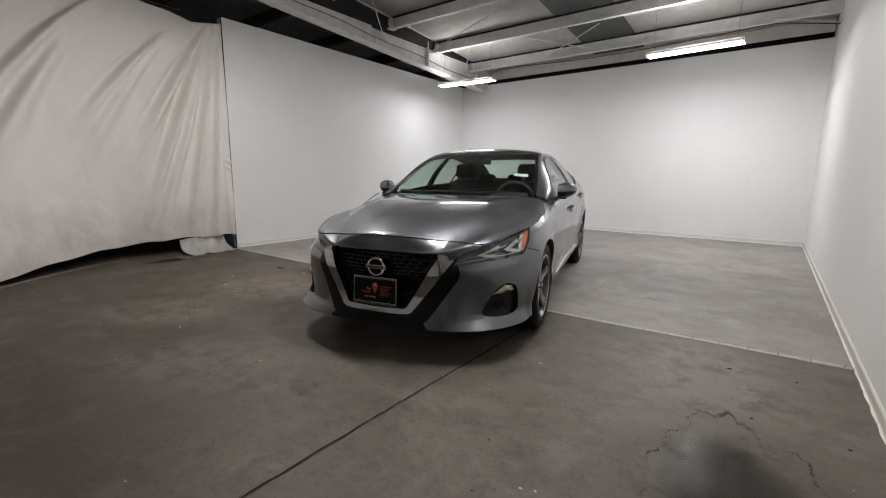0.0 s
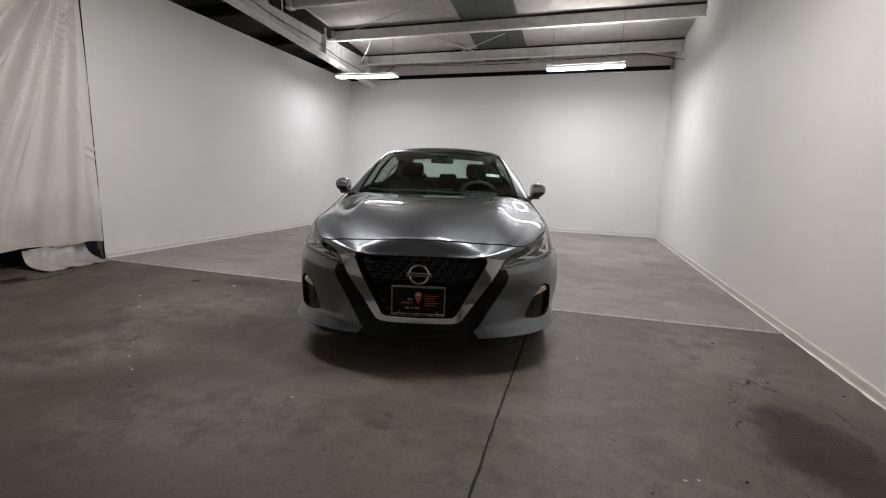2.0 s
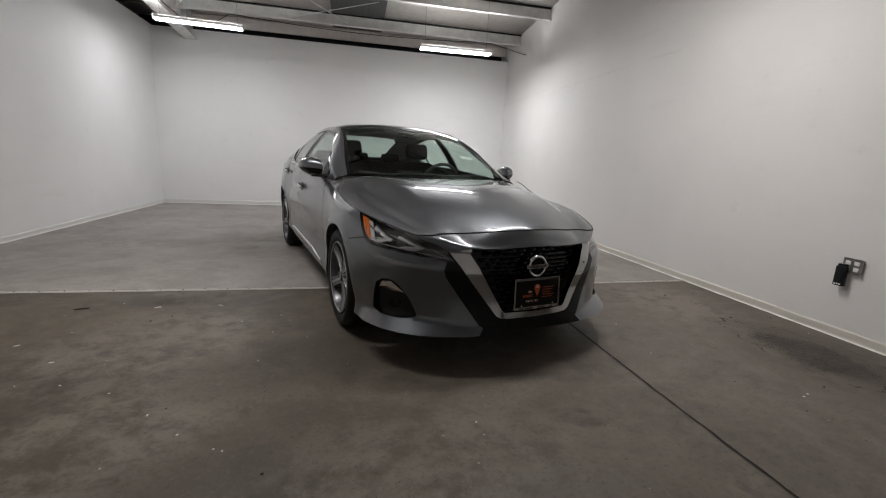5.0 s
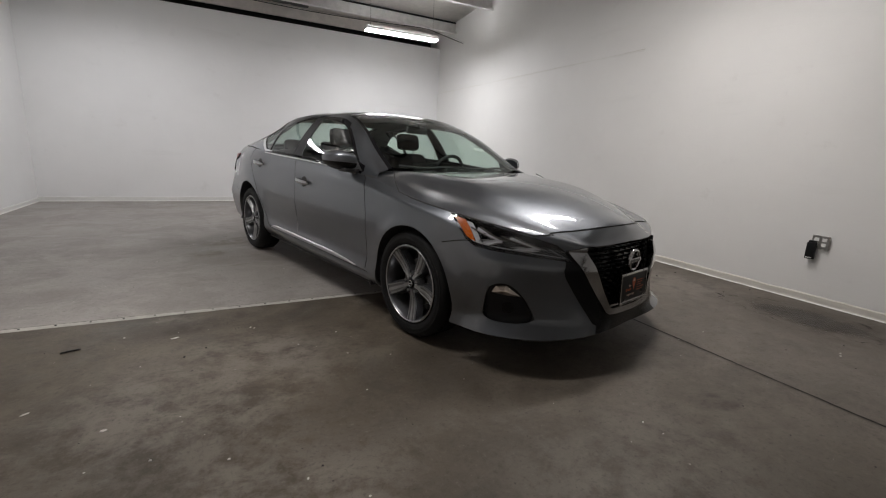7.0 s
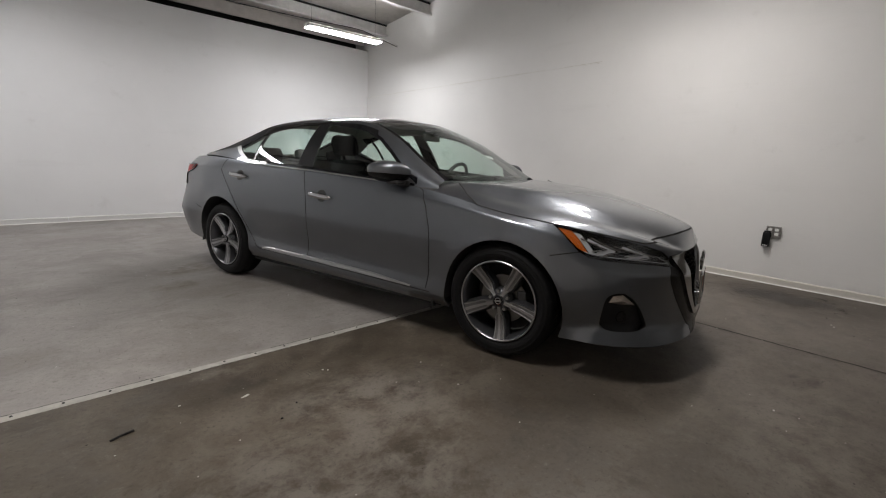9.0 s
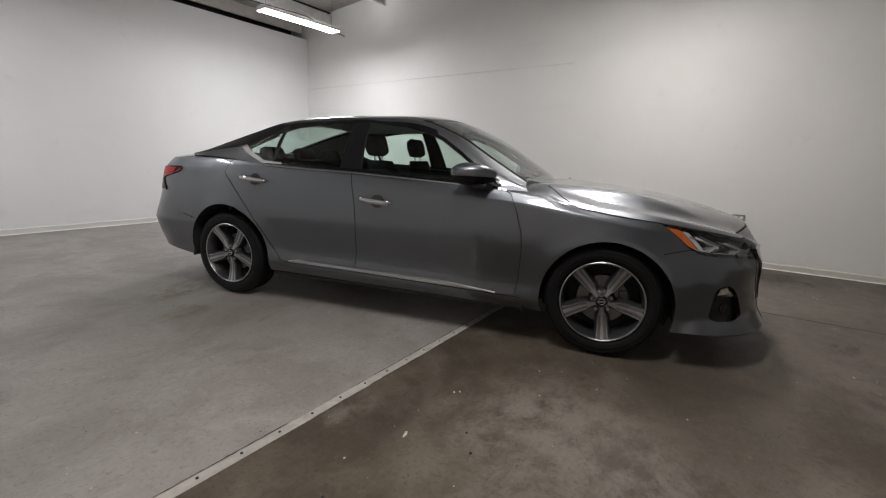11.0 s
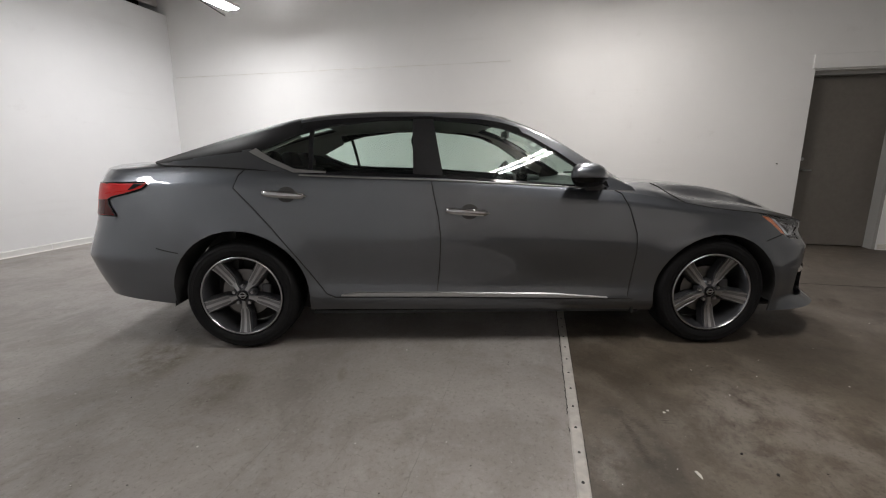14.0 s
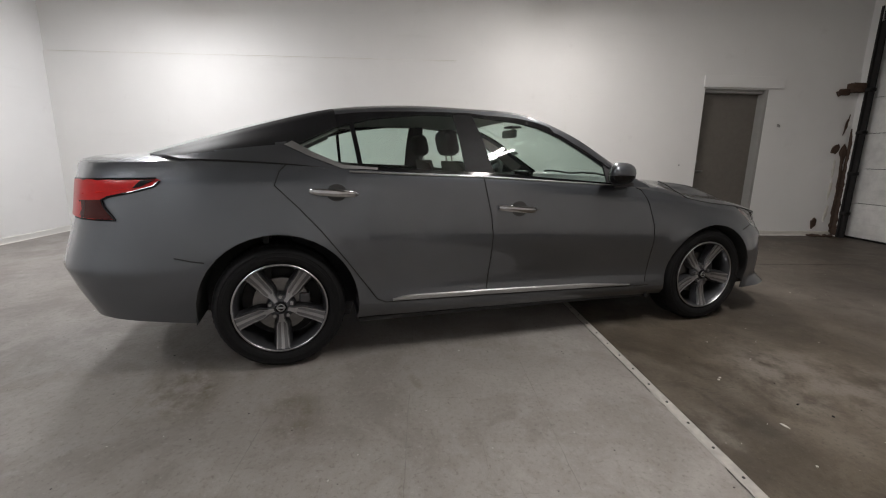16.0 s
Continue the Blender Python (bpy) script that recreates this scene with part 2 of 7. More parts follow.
M["machined"] = plain("machined_alloy", (0.44, 0.44, 0.45), 0.33, 1.0, wear=0.14, grain=220)
M["alloy_dark"] = plain("dark_alloy", (0.105, 0.107, 0.114), 0.34, 0.8, wear=0.15)
M["groove"] = plain("groove_paint", (0.20, 0.20, 0.205), 0.35, 0.8, wear=0.15)
M["steel"] = plain("brake_steel", (0.20, 0.195, 0.19), 0.35, 1.0, wear=0.2)
M["glass"] = pane_glass("tinted_glass", (0.80, 0.905, 0.855))
M["lens"] = pane_glass("clear_lens", (0.93, 0.94, 0.95))
M["red_lens"] = plain("red_lens", (0.48, 0.006, 0.006), 0.30, coat=0.1, wear=0.12)
M["red_lens"].node_tree.nodes["Principled BSDF"].inputs["Specular IOR Level"].default_value = 0.2
M["red_bright"] = plain("red_light_bar", (0.62, 0.012, 0.010), 0.25, coat=0.2)
M["smoke_lens"] = plain("smoked_lens", (0.060, 0.008, 0.006), 0.25, wear=0.2, grain=14)
M["smoke_lens"].node_tree.nodes["Principled BSDF"].inputs["Specular IOR Level"].default_value = 0.2
M["amber"] = plain("amber_lens", (0.55, 0.12, 0.012), 0.2, coat=1.0, wear=0.2, grain=50)
M["drl"] = plain("light_guide", (0.62, 0.63, 0.65), 0.22, 0.30, coat=0.6, wear=0.15)
M["seat"] = plain("charcoal_cloth", (0.014, 0.014, 0.0155), 0.9, wear=0.25, grain=180, relief=0.3)
M["seat"].node_tree.nodes["Principled BSDF"].inputs["Specular IOR Level"].default_value = 0.1
M["headliner"] = plain("headliner", (0.42, 0.41, 0.39), 0.9)
M["paper"] = plain("white_paper", (0.8, 0.8, 0.78), 0.7)
M["plate_black"] = plain("plate_black", (0.006, 0.0055, 0.0055), 0.3)
M["plate_black"].node_tree.nodes["Principled BSDF"].inputs["Specular IOR Level"].default_value = 0.15
M["plate_orange"] = plain("plate_orange", (0.50, 0.10, 0.025), 0.5)
M["plate_pale"] = plain("plate_pale", (0.62, 0.46, 0.38), 0.5)
M["wall"] = wall_paint("white_wall", (0.805, 0.805, 0.805))
M["block"] = wall_paint("painted_block", (0.775, 0.77, 0.755), courses=True)
M["trim_white"] = wall_paint("scuffed_white_trim", (0.63, 0.605, 0.55), (0.30, 0.26, 0.20))
M["trim_pale"] = wall_paint("scuffed_pale_trim", (0.70, 0.695, 0.67), (0.42, 0.40, 0.36))
M["caulk"] = plain("white_caulk", (0.78, 0.77, 0.73), 0.6, wear=0.1, grain=20)
# besides real stains, broad dark patches at left paint in weaker lamp light
M["floor_bare"] = concrete("bare_concrete", (0.096, 0.0785, 0.0600), (0.040, 0.0325, 0.0245), (0.188, 0.166, 0.143), rough=0.52, dirt=0.60, specks=0.50, patches=(
    (-0.2, 2.2, 1.8, 2.8, 0, "pale", 0.6), (-3.3, 0.6, 2.6, 1.5, 15, "dark", 0.75), (-4.9, 1.7, 1.3, 1.0, 40, "dark", 0.6), (-5.9, 2.6, 1.0, 0.8, 0, "dark", 0.6), (-4.3, 2.3, 2.2, 2.2, 0, "brown", 0.28), (-0.10, 3.05, 0.60, 0.80, 10, "pale", 1.0), (0.0, 2.95, 0.30, 0.55, 0, "pale", 1.0), (-4.0, 2.55, 0.95, 0.65, 30, "pale", 0.75), (-4.05, 3.36, 0.45, 0.16, 20, "dark", 0.8), (-3.9, 1.6, 0.8, 0.5, 40, "pale", 0.7), (-2.6, 1.2, 0.9, 0.5, 20, "pale", 0.5), (-2.4, 0.5, 1.0, 0.5, 60, "dark", 0.7), (-3.2, 2.2, 0.7, 0.35, 25, "dark", 0.7),
    # the first, broad pale patch paints in brighter light towards the east
    (-1.5, 1.9, 2.0, 2.0, 0, "pale", 0.5), (-1.85, 1.52, 0.13, 0.06, 10, "dark", 1.0), (-1.79, 1.46, 0.10, 0.05, 0, "dark", 1.0), (-4.2, 3.5, 0.2, 0.1, 0, "pale", 0.6), (-3.66, 2.80, 0.3, 0.2, 50, "pale", 0.5), (-1.40, 0.99, 0.22, 0.10, 60, "pale", 0.7),
    (0.12, 1.95, 0.55, 0.85, 0, "dark", 0.7)))
M["floor_grey"] = concrete("painted_concrete", (0.300, 0.279, 0.261), (0.172, 0.152, 0.134), (0.40, 0.380, 0.358), rough=0.52, relief=0.18, dirt=0.46, specks=0.60, patches=(
    (-3.84, 5.92, 0.34, 0.22, 30, "brown", 0.8), (-4.07, 5.34, 0.26, 0.16, 10, "brown", 0.6), (-3.79, 4.80, 0.10, 0.03, 20, "brown", 0.4), (0.04, 6.44, 0.5, 0.35, 20, "dark", 0.6),
    (-0.68, 4.62, 0.22, 0.10, 20, "dark", 0.8), (-3.6, 5.4, 1.3, 1.5, 0, "brown", 0.22), (-4.75, 5.44, 0.35, 0.12, 40, "dark", 0.6), (0.2, 5.2, 0.5, 1.2, 0, "dark", 0.4), (-5.06, 4.27, 0.25, 0.2, 10, "dark", 0.5)))
M["joint"] = plain("joint_filler", (0.010, 0.009, 0.008), 0.85)
M["strip"] = plain("worn_strip", (0.40, 0.38, 0.35), 0.65, 0.0, wear=0.30, grain=18, relief=0.3)
M["steel_white"] = plain("white_steel_paint", (0.66, 0.655, 0.64), 0.5, wear=0.22, grain=8)
M["liner"] = plain("roof_liner", (0.68, 0.645, 0.61), 0.75, wear=0.16, grain=6, relief=0.3)
M["skylight"] = plain("dirty_skylight", (0.055, 0.060, 0.058), 0.5, wear=0.3, grain=12)
# near-black: paints the shade of roof gaps, also serves dark steel and edges
M["near_black"] = plain("near_black_shade_and_steel", (0.015, 0.014, 0.014), 0.9)
# shaded copy of the purlin colour, for the unlit side of the girder
M["unlit_brown"] = plain("unlit_purlin_brown", (0.10, 0.085, 0.07), 0.7, wear=0.2)
M["cloth"] = soiled_cloth("soiled_white_cloth", (0.79, 0.755, 0.725), (0.36, 0.325, 0.285))
M["wet"] = wet_film("standing_water", 0.125, 1.95, 0.25, 0.47, 0.50)
M["damp_edge"] = wet_film("damp_by_curtain", -6.22, 2.62, 0.15, 0.46)
M["tide"] = dried_mark("tide_line", (0.045, 0.037, 0.030))
M["damp"] = plain("damp_concrete", (0.062, 0.051, 0.041), 0.8, wear=0.3, grain=40, relief=0.15)
M["door_paint"] = plain("brown_grey_door", (0.135, 0.122, 0.105), 0.5, wear=0.12, grain=20)
M["brick"] = plain("broken_brick", (0.075, 0.048, 0.035), 0.9, wear=0.4, grain=25, relief=0.5)
for key, share in (("lamp_a", 0.46), ("lamp_b", 0.86), ("lamp_c", 1.04), ("lamp_d", 0.94)):
    M[key] = glow("lamp_lens", (0.985, 0.980, 0.995) if key in ("lamp_a", "lamp_b") else (1.0, 0.958, 0.932), LAMP_POWER * share)
M["floor_crack"] = plain("floor_crack", (0.185, 0.172, 0.160), 0.8)
M["frame_grey"] = plain("grey_frame_paint", (0.30, 0.295, 0.28), 0.5, wear=0.12)
M["plastic"] = plain("pale_plastic", (0.40, 0.385, 0.37), 0.22, coat=0.3, wear=0.12)
M["fog_lens"] = plain("fog_lens", (0.34, 0.29, 0.245), 0.16, 0.6, coat=1.0, wear=0.35, grain=45)
M["grille_black"] = plain("grille_black", (0.006, 0.006, 0.007), 0.2, wear=0.2)
M["grille_black"].node_tree.nodes["Principled BSDF"].inputs["Specular IOR Level"].default_value = 0.25
M["chip"] = plain("pale_paint_chip", (0.55, 0.53, 0.49), 0.7, wear=0.2)
M["grit"] = plain("dark_grit", (0.014, 0.012, 0.011), 0.8, wear=0.3)
M["metal_box"] = plain("galvanised_box", (0.42, 0.41, 0.39), 0.35, 0.9, wear=0.2)
M["rust"] = plain("rusted_steel", (0.065, 0.038, 0.026), 0.85, wear=0.45, grain=30, relief=0.5)

# ---- building helpers ----
def mesh_ob(name, bm, mats, parent=None, label="", smooth=False, sharp=35):
    me = bpy.data.meshes.new(name)
    bm.normal_update()
    bm.to_mesh(me)
    bm.free()
    for m in mats if isinstance(mats, (list, tuple)) else [mats]:
        me.materials.append(m)
    if smooth:
        me.polygons.foreach_set("use_smooth", [True] * len(me.polygons))
        me.set_sharp_from_angle(angle=radians(sharp))
    ob = new(name, me)
    ob.parent = parent
    if label:
        ob["label"] = label
    return ob


def part(name, bm, material, parent, label="", smooth=False, sharp=35):
    return mesh_ob(name, bm, material, parent, label, smooth, sharp)


def setting(name, bm, material, label, category, smooth=False):
    return tagged(mesh_ob(name, bm, material, None, "", smooth), label, category, "", "structure")


def thing(name, at, label, category, group="", turn=0.0):
    ob = new(name)
    ob.matrix_basis = pose(*at, 0, 0, turn)
    ob.empty_display_size = 0.1
    return tagged(ob, label, category, group)


def box(bm, lo, hi, bevel=0.0, mat=0):
    vs = [bm.verts.new((x, y, z)) for z in (lo[2], hi[2]) for y in (lo[1], hi[1]) for x in (lo[0], hi[0])]
    fs = [bm.faces.new([vs[i] for i in q]) for q in ((0, 2, 3, 1), (4, 5, 7, 6), (0, 1, 5, 4), (2, 6, 7, 3), (0, 4, 6, 2), (1, 3, 7, 5))]
    for f_ in fs:
        f_.material_index = mat
    if bevel:
        es = list({e for f_ in fs for e in f_.edges})
        bmesh.ops.bevel(bm, geom=es, offset=bevel, segments=2, profile=0.5, affect="EDGES", clamp_overlap=True)
    return fs


def boxes(*specs, bevel=0.0):
    bm = bmesh.new()
    for lo, hi in specs:
        box(bm, lo, hi, bevel)
    return bm


def tube(bm, pts, r, sides=8, cap=True):
    """A round rod along points."""
    pts = [Vector(p) for p in pts]
    rings = []
    for i, p in enumerate(pts):
        d = (pts[min(i + 1, len(pts) - 1)] - pts[max(i - 1, 0)]).normalized()
        a = d.orthogonal().normalized() if i == 0 else (rings[-1][1] - d * rings[-1][1].dot(d)).normalized()
        b = d.cross(a)
        ring = [bm.verts.new(p + (a * math.cos(2 * math.pi * k / sides) + b * math.sin(2 * math.pi * k / sides)) * r) for k in range(sides)]
        rings.append((ring, a))
    for (r0, _), (r1, _) in zip(rings, rings[1:]):
        for k in range(sides):
            bm.faces.new((r0[k], r0[(k + 1) % sides], r1[(k + 1) % sides], r1[k]))
    if cap:
        bm.faces.new(list(reversed(rings[0][0])))
        bm.faces.new(rings[-1][0])


def sheet(nu, nv, fn, thick=0.0):
    """A grid of nu x nv cells through fn(u, v)."""
    bm = bmesh.new()
    vs = [[bm.verts.new(fn(i / nu, j / nv)) for j in range(nv + 1)] for i in range(nu + 1)]
    for i in range(nu):
        for j in range(nv):
            bm.faces.new((vs[i][j], vs[i + 1][j], vs[i + 1][j + 1], vs[i][j + 1]))
    return bm


def lathe(bm, profile, n=48, axis="y", mat=0):
    """Turns (radius, along) pairs about the y axis."""
    rings = []
    for r, a in profile:
        rings.append([bm.verts.new((r * math.cos(2 * math.pi * k / n), a, r * math.sin(2 * math.pi * k / n))) for k in range(n)])
    for r0, r1 in zip(rings, rings[1:]):
        for k in range(n):
            f_ = bm.faces.new((r0[k], r0[(k + 1) % n], r1[(k + 1) % n], r1[k]))
            f_.material_index = mat


# ---- the room ----
XL, XR, YN, YS = -6.605, 0.670, 9.880, -1.70
TOP = 3.41


def seam_y(x):
    """The line where the bare slab meets the painted one."""
    return float(np.interp(x, [-11, -4.4, -3.1, -0.9, 0.0, 0.67], [3.606, 3.606, 3.618, 3.646, 3.680, 3.708]))


def ceil_z(y):
    return 3.81 + 0.085 * (9.19 - y)


# floors: bare slab in front, painted slab behind
setting("floor_1", sheet(40, 36, lambda u, v: (-11 + u * 12.2, YS - 0.3 + v * (seam_y(-11 + u * 12.2) - YS + 0.3), 0.0)), M["floor_bare"], "stained brown-grey bare concrete floor with scuffs", "floor")
setting("floor_2", sheet(40, 36, lambda u, v: (XL - 0.2 + u * (XR - XL + 0.4), seam_y(XL - 0.2 + u * (XR - XL + 0.4)) * (1 - v) + (YN + 0.2) * v, 0.0)), M["floor_grey"], "worn pale grey painted concrete floor", "floor")

# slab joint, sawn across the bare floor and ghosted through the painted one
bm = bmesh.new()
random.seed(5)
for y0, y1, w in ((YS, 3.62, 0.0058),):
    n = 110
    pr = None
    for i in range(n + 1):
        y = y0 + (y1 - y0) * i / n
        x = -1.276 + 0.004 * math.sin(y * 3.1) + random.uniform(-0.0025, 0.0025)
        ww = w * random.uniform(0.6, 1.3)
        cur = (bm.verts.new((x - ww, y, 0.003)), bm.verts.new((x + ww, y, 0.003)))
        if pr:
            bm.faces.new((pr[0], pr[1], cur[1], cur[0]))
        pr = cur
setting("floor_joint_1", bm, M["joint"], "dark sawn joint across the bare concrete slab", "floor joint")
bm = bmesh.new()


def hairline(bm, a, b, w, gap, seed):
    """A broken hairline on the floor from a to b."""
    n = max(6, int(math.dist(a, b) / 0.035))
    side = Vector((b[1] - a[1], a[0] - b[0], 0)).normalized()
    pr = None
    for i in range(n + 1):
        c = Vector((*a, 0.0025)).lerp(Vector((*b, 0.0025)), i / n) + side * random.uniform(-0.0022, 0.0022)
        keep = noise.noise(Vector((c.x * 2.3, c.y * 2.3, seed))) * 0.9 + noise.noise(Vector((c.x * 9, c.y * 9, seed))) * 0.4 > gap
        ww = w * random.uniform(0.35, 1.3)
        cur = (bm.verts.new(c - side * ww), bm.verts.new(c + side * ww)) if keep else None
        if pr and cur:
            bm.faces.new((pr[0], cur[0], cur[1], pr[1]))
        pr = cur


hairline(bm, (-1.276, 3.70), (-1.08, 8.6), 0.0024, -0.9, 1.0)
for k in range(9):
    hairline(bm, (XL + 0.03, 4.216 + 0.6125 * k), (XR - 0.03, 4.216 + 0.6125 * k), 0.0011 if k < 4 else 0.0009, -0.20 if k == 0 else 0.02, 2.0 + k)
    hairline(bm, (XL + 0.03, 3.910 + 0.6125 * k), (XR - 0.03, 3.910 + 0.6125 * k), 0.0006, 0.22, 20.0 + k)
for k in range(-7, 16):
    hairline(bm, (-4.25 + 0.305 * k, 3.68), (-4.25 + 0.305 * k, 9.7), 0.0006, 0.20 if k % 2 else 0.12, 40.0 + k)
setting("floor_joint_2", bm, M["floor_crack"], "hairline joints under the grey floor paint", "floor joint")

# floor strip with screws between the two slabs
bm = bmesh.new()
n = 60
pr = None
for i in range(n + 1):
    x = XL + (XR - XL) * i / n
    y = seam_y(x)
    row = [bm.verts.new((x, y + d, z)) for d, z in ((-0.025, 0.0005), (-0.018, 0.0045), (0.018, 0.0045), (0.025, 0.0005))]
    if pr:
        for k in range(3):
            bm.faces.new((pr[k], row[k], row[k + 1], pr[k + 1]))
    pr = row
strip = setting("floor_strip", bm, M["strip"], "worn metal transition strip screwed to the floor", "floor strip")
bm = bmesh.new()
bmesh.ops.create_cone(bm, cap_ends=True, segments=10, radius1=0.0065, radius2=0.005, depth=0.004)
screw_mesh = bpy.data.meshes.new("screw")
bm.to_mesh(screw_mesh)
bm.free()
screw_mesh.materials.append(M["dark"])
x = XL + 0.12
while x < XR - 0.05:
    ob = new("screw", screw_mesh)
    ob.location = (x, seam_y(x), 0.0055)
    ob.parent = strip
    x += 0.165

bm = bmesh.new()
for i in range(64):
    xa, xb = XL + (XR - XL) * i / 64, XL + (XR - XL) * (i + 1) / 64
    hairline(bm, (xa, seam_y(xa) + 0.028), (xb, seam_y(xb) + 0.028), 0.0022, -0.25, 90.0)
    hairline(bm, (xa, seam_y(xa) - 0.027), (xb, seam_y(xb) - 0.027), 0.0016, 0.05, 95.0)
setting("floor_joint_3", bm, M["joint"], "dark ragged gap beside the floor strip", "floor joint")

# walls
setting("wall_north", boxes(((XL - 0.12, YN, 0), (XR + 0.2, YN + 0.12, TOP))), M["wall"], "plain white painted partition wall", "wall")
# near-black backing wall: the unlit space up there is put into its colour
setting("wall_north_upper", boxes(((XL - 4.3, YN + 0.5, 0), (XR + 0.2, YN + 0.6, 5.2))), M["near_black"], "near-black wall painted as the unlit space above the partition", "wall")


setting("wall_north_top", boxes(((XL, YN + 0.13, TOP + 0.125), (XR, YN + 0.16, 3.76))), M["liner"], "pale liner strip above the dark gap", "wall")


def wall_with_door():
    bm = bmesh.new()
    d0, d1, dz = -0.318, 0.648, 2.168
    T = 0.30
    for y0, y1, z0, z1 in ((YS - 0.3, d0, 0, 2.45), (d1, YN + 0.12, 0, 2.45), (d0, d1, dz, 2.45)):
        box(bm, (XR, y0, z0), (XR + T, y1, z1))
    box(bm, (XR + 0.018, YS - 0.3, 2.45), (XR + T, YN + 0.7, 5.2))
    return bm


setting("wall_east", wall_with_door(), M["block"], "white painted block wall with a ledge at lintel height", "wall")
setting("wall_west", boxes(((XL - 0.12, 3.645, 0), (XL, YN + 0.12, 3.432))), M["wall"], "plain white painted partition wall", "wall")
setting("wall_south", boxes(((-11, YS - 0.25, 0), (-5.2, YS, 5.2)), ((0.56, YS - 0.25, 0), (XR + 0.3, YS, 5.2)), ((-5.2, YS - 0.25, 3.1), (0.56, YS, 5.2))), M["block"], "painted block wall round the roller door", "wall")
setting("wall_west_outer", boxes(((-11.1, YS - 0.25, 0), (-11.0, YN + 0.6, 5.2))), M["block"], "outer wall beyond the curtain", "wall")
def board(p, q, out, high, thick, seed, cell=0.03):
    """A hand-caulked baseboard from p to q, standing off the wall along out, with an uneven top."""
    p, q, out = Vector((*p, 0)), Vector((*q, 0)), Vector((*out, 0))
    n = max(4, int((q - p).length / cell))
    bm = bmesh.new()
    pr = None
    for i in range(n + 1):
        c = p.lerp(q, i / n)
        w = c.x + c.y
        h = high + 0.007 * noise.noise(Vector((w * 3.0, seed, 0))) + 0.004 * noise.noise(Vector((w * 14.0, seed, 3)))
        t_ = thick + 0.003 * noise.noise(Vector((w * 5.0, seed, 7)))
        foot_ = thick + 0.010 + 0.007 * noise.noise(Vector((w * 9.0, seed, 11)))
        row = [bm.verts.new(c + out * a_ + Vector((0, 0, z_))) for a_, z_ in ((foot_, 0.0), (t_ + 0.002, 0.009), (t_, 0.016), (t_, h - 0.006), (t_ - 0.005, h), (-0.001, h + 0.004))]
        if pr:
            for k in range(5):
                bm.faces.new((pr[k], pr[k + 1], row[k + 1], row[k])).material_index = 1 if k < 1 else 0
        pr = row
    bmesh.ops.recalc_face_normals(bm, faces=bm.faces[:])
    return bm


setting("baseboard_east", board((XR, 0.66), (XR, YN - 0.02), (-1, 0), 0.068, 0.012, 1.0), [M["trim_white"], M["caulk"]], "scuffed white baseboard with dried floor paint", "baseboard")
setting("baseboard_east_front", board((XR, YS + 0.02), (XR, -0.33), (-1, 0), 0.068, 0.012, 5.0), [M["trim_white"], M["caulk"]], "scuffed white baseboard beyond the door", "baseboard")
for x0, x1, sd in ((XL, -4.62, 2.0), (-4.61, -1.60, 3.0), (-1.59, XR - 0.014, 4.0)):
    setting("baseboard_north", board((x0, YN), (x1, YN), (0, -1), 0.075, 0.014, sd), [M["trim_pale"], M["caulk"]], "length of scuffed white baseboard", "baseboard")
setting("baseboard_west", board((XL, 3.66), (XL, YN - 0.016), (1, 0), 0.060, 0.012, 6.0), [M["trim_pale"], M["caulk"]], "scuffed white baseboard", "baseboard")
# worn arris of the ledge at lintel height
bm = bmesh.new()
pr = None
for i in range(241):
    y = 4.3 + (YN - 4.35) * i / 240
    k_ = max(0.0, 0.5 + 1.3 * noise.noise(Vector((y * 1.1, 2.0, 0))) + 0.5 * noise.noise(Vector((y * 6.0, 2.0, 5))))
    g = 0.002 + 0.012 * min(1.0, k_)
    row = [bm.verts.new((XR - 0.0015, y, 2.447 - g)), bm.verts.new((XR + 0.014, y, 2.454 + g * 0.5))]
    if pr:
        for k in range(1):
            bm.faces.new((pr[k], pr[k + 1], row[k + 1], row[k]))
    pr = row
bmesh.ops.recalc_face_normals(bm, faces=bm.faces[:])
setting("wall_ledge", bm, M["trim_white"], "chipped painted edge of the wall ledge", "ledge")
setting("trim_west", boxes(((XL - 0.020, 3.639, 0), (XL + 0.004, 3.645, 3.432))), M["near_black"], "dark edge of the partition beside the curtain", "trim")

# door in the block wall
door = setting("door_1", boxes(((XR + 0.16, -0.315, 0.012), (XR + 0.205, 0.645, 2.12)), bevel=0.003), M["door_paint"], "closed dark brown-grey steel door set back in the wall", "door")
bm = bmesh.new()
tube(bm, [(XR + 0.155, 0.565, 0.98), (XR + 0.10, 0.565, 0.98), (XR + 0.10, 0.465, 0.98)], 0.010)
part("handle", bm, M["satin"], door, "brushed steel lever", True)
bm = bmesh.new()
tube(bm, [(XR + 0.16, 0.565, 1.12), (XR + 0.14, 0.565, 1.12)], 0.022, 16)
part("deadbolt", bm, M["satin"], door, "brushed steel lock", True)
setting("door_frame", boxes(((XR + 0.004, -0.322, 0), (XR + 0.25, -0.282, 2.17)), ((XR + 0.10, 0.61, 0), (XR + 0.25, 0.652, 2.17)), ((XR + 0.06, -0.282, 2.12), (XR + 0.25, 0.61, 2.17)), bevel=0.003), M["frame_grey"], "grey painted steel door frame", "door frame")
setting("lintel", boxes(((XR - 0.030, -0.525, 2.185), (XR + 0.1, 0.683, 2.347)), bevel=0.004), M["block"], "white painted lintel over the door", "lintel")
setting("wall_behind_door", boxes(((XR + 0.31, -1.2, 0), (XR + 0.4, 1.7, 2.6))), M["near_black"], "dark wall behind the door", "wall")

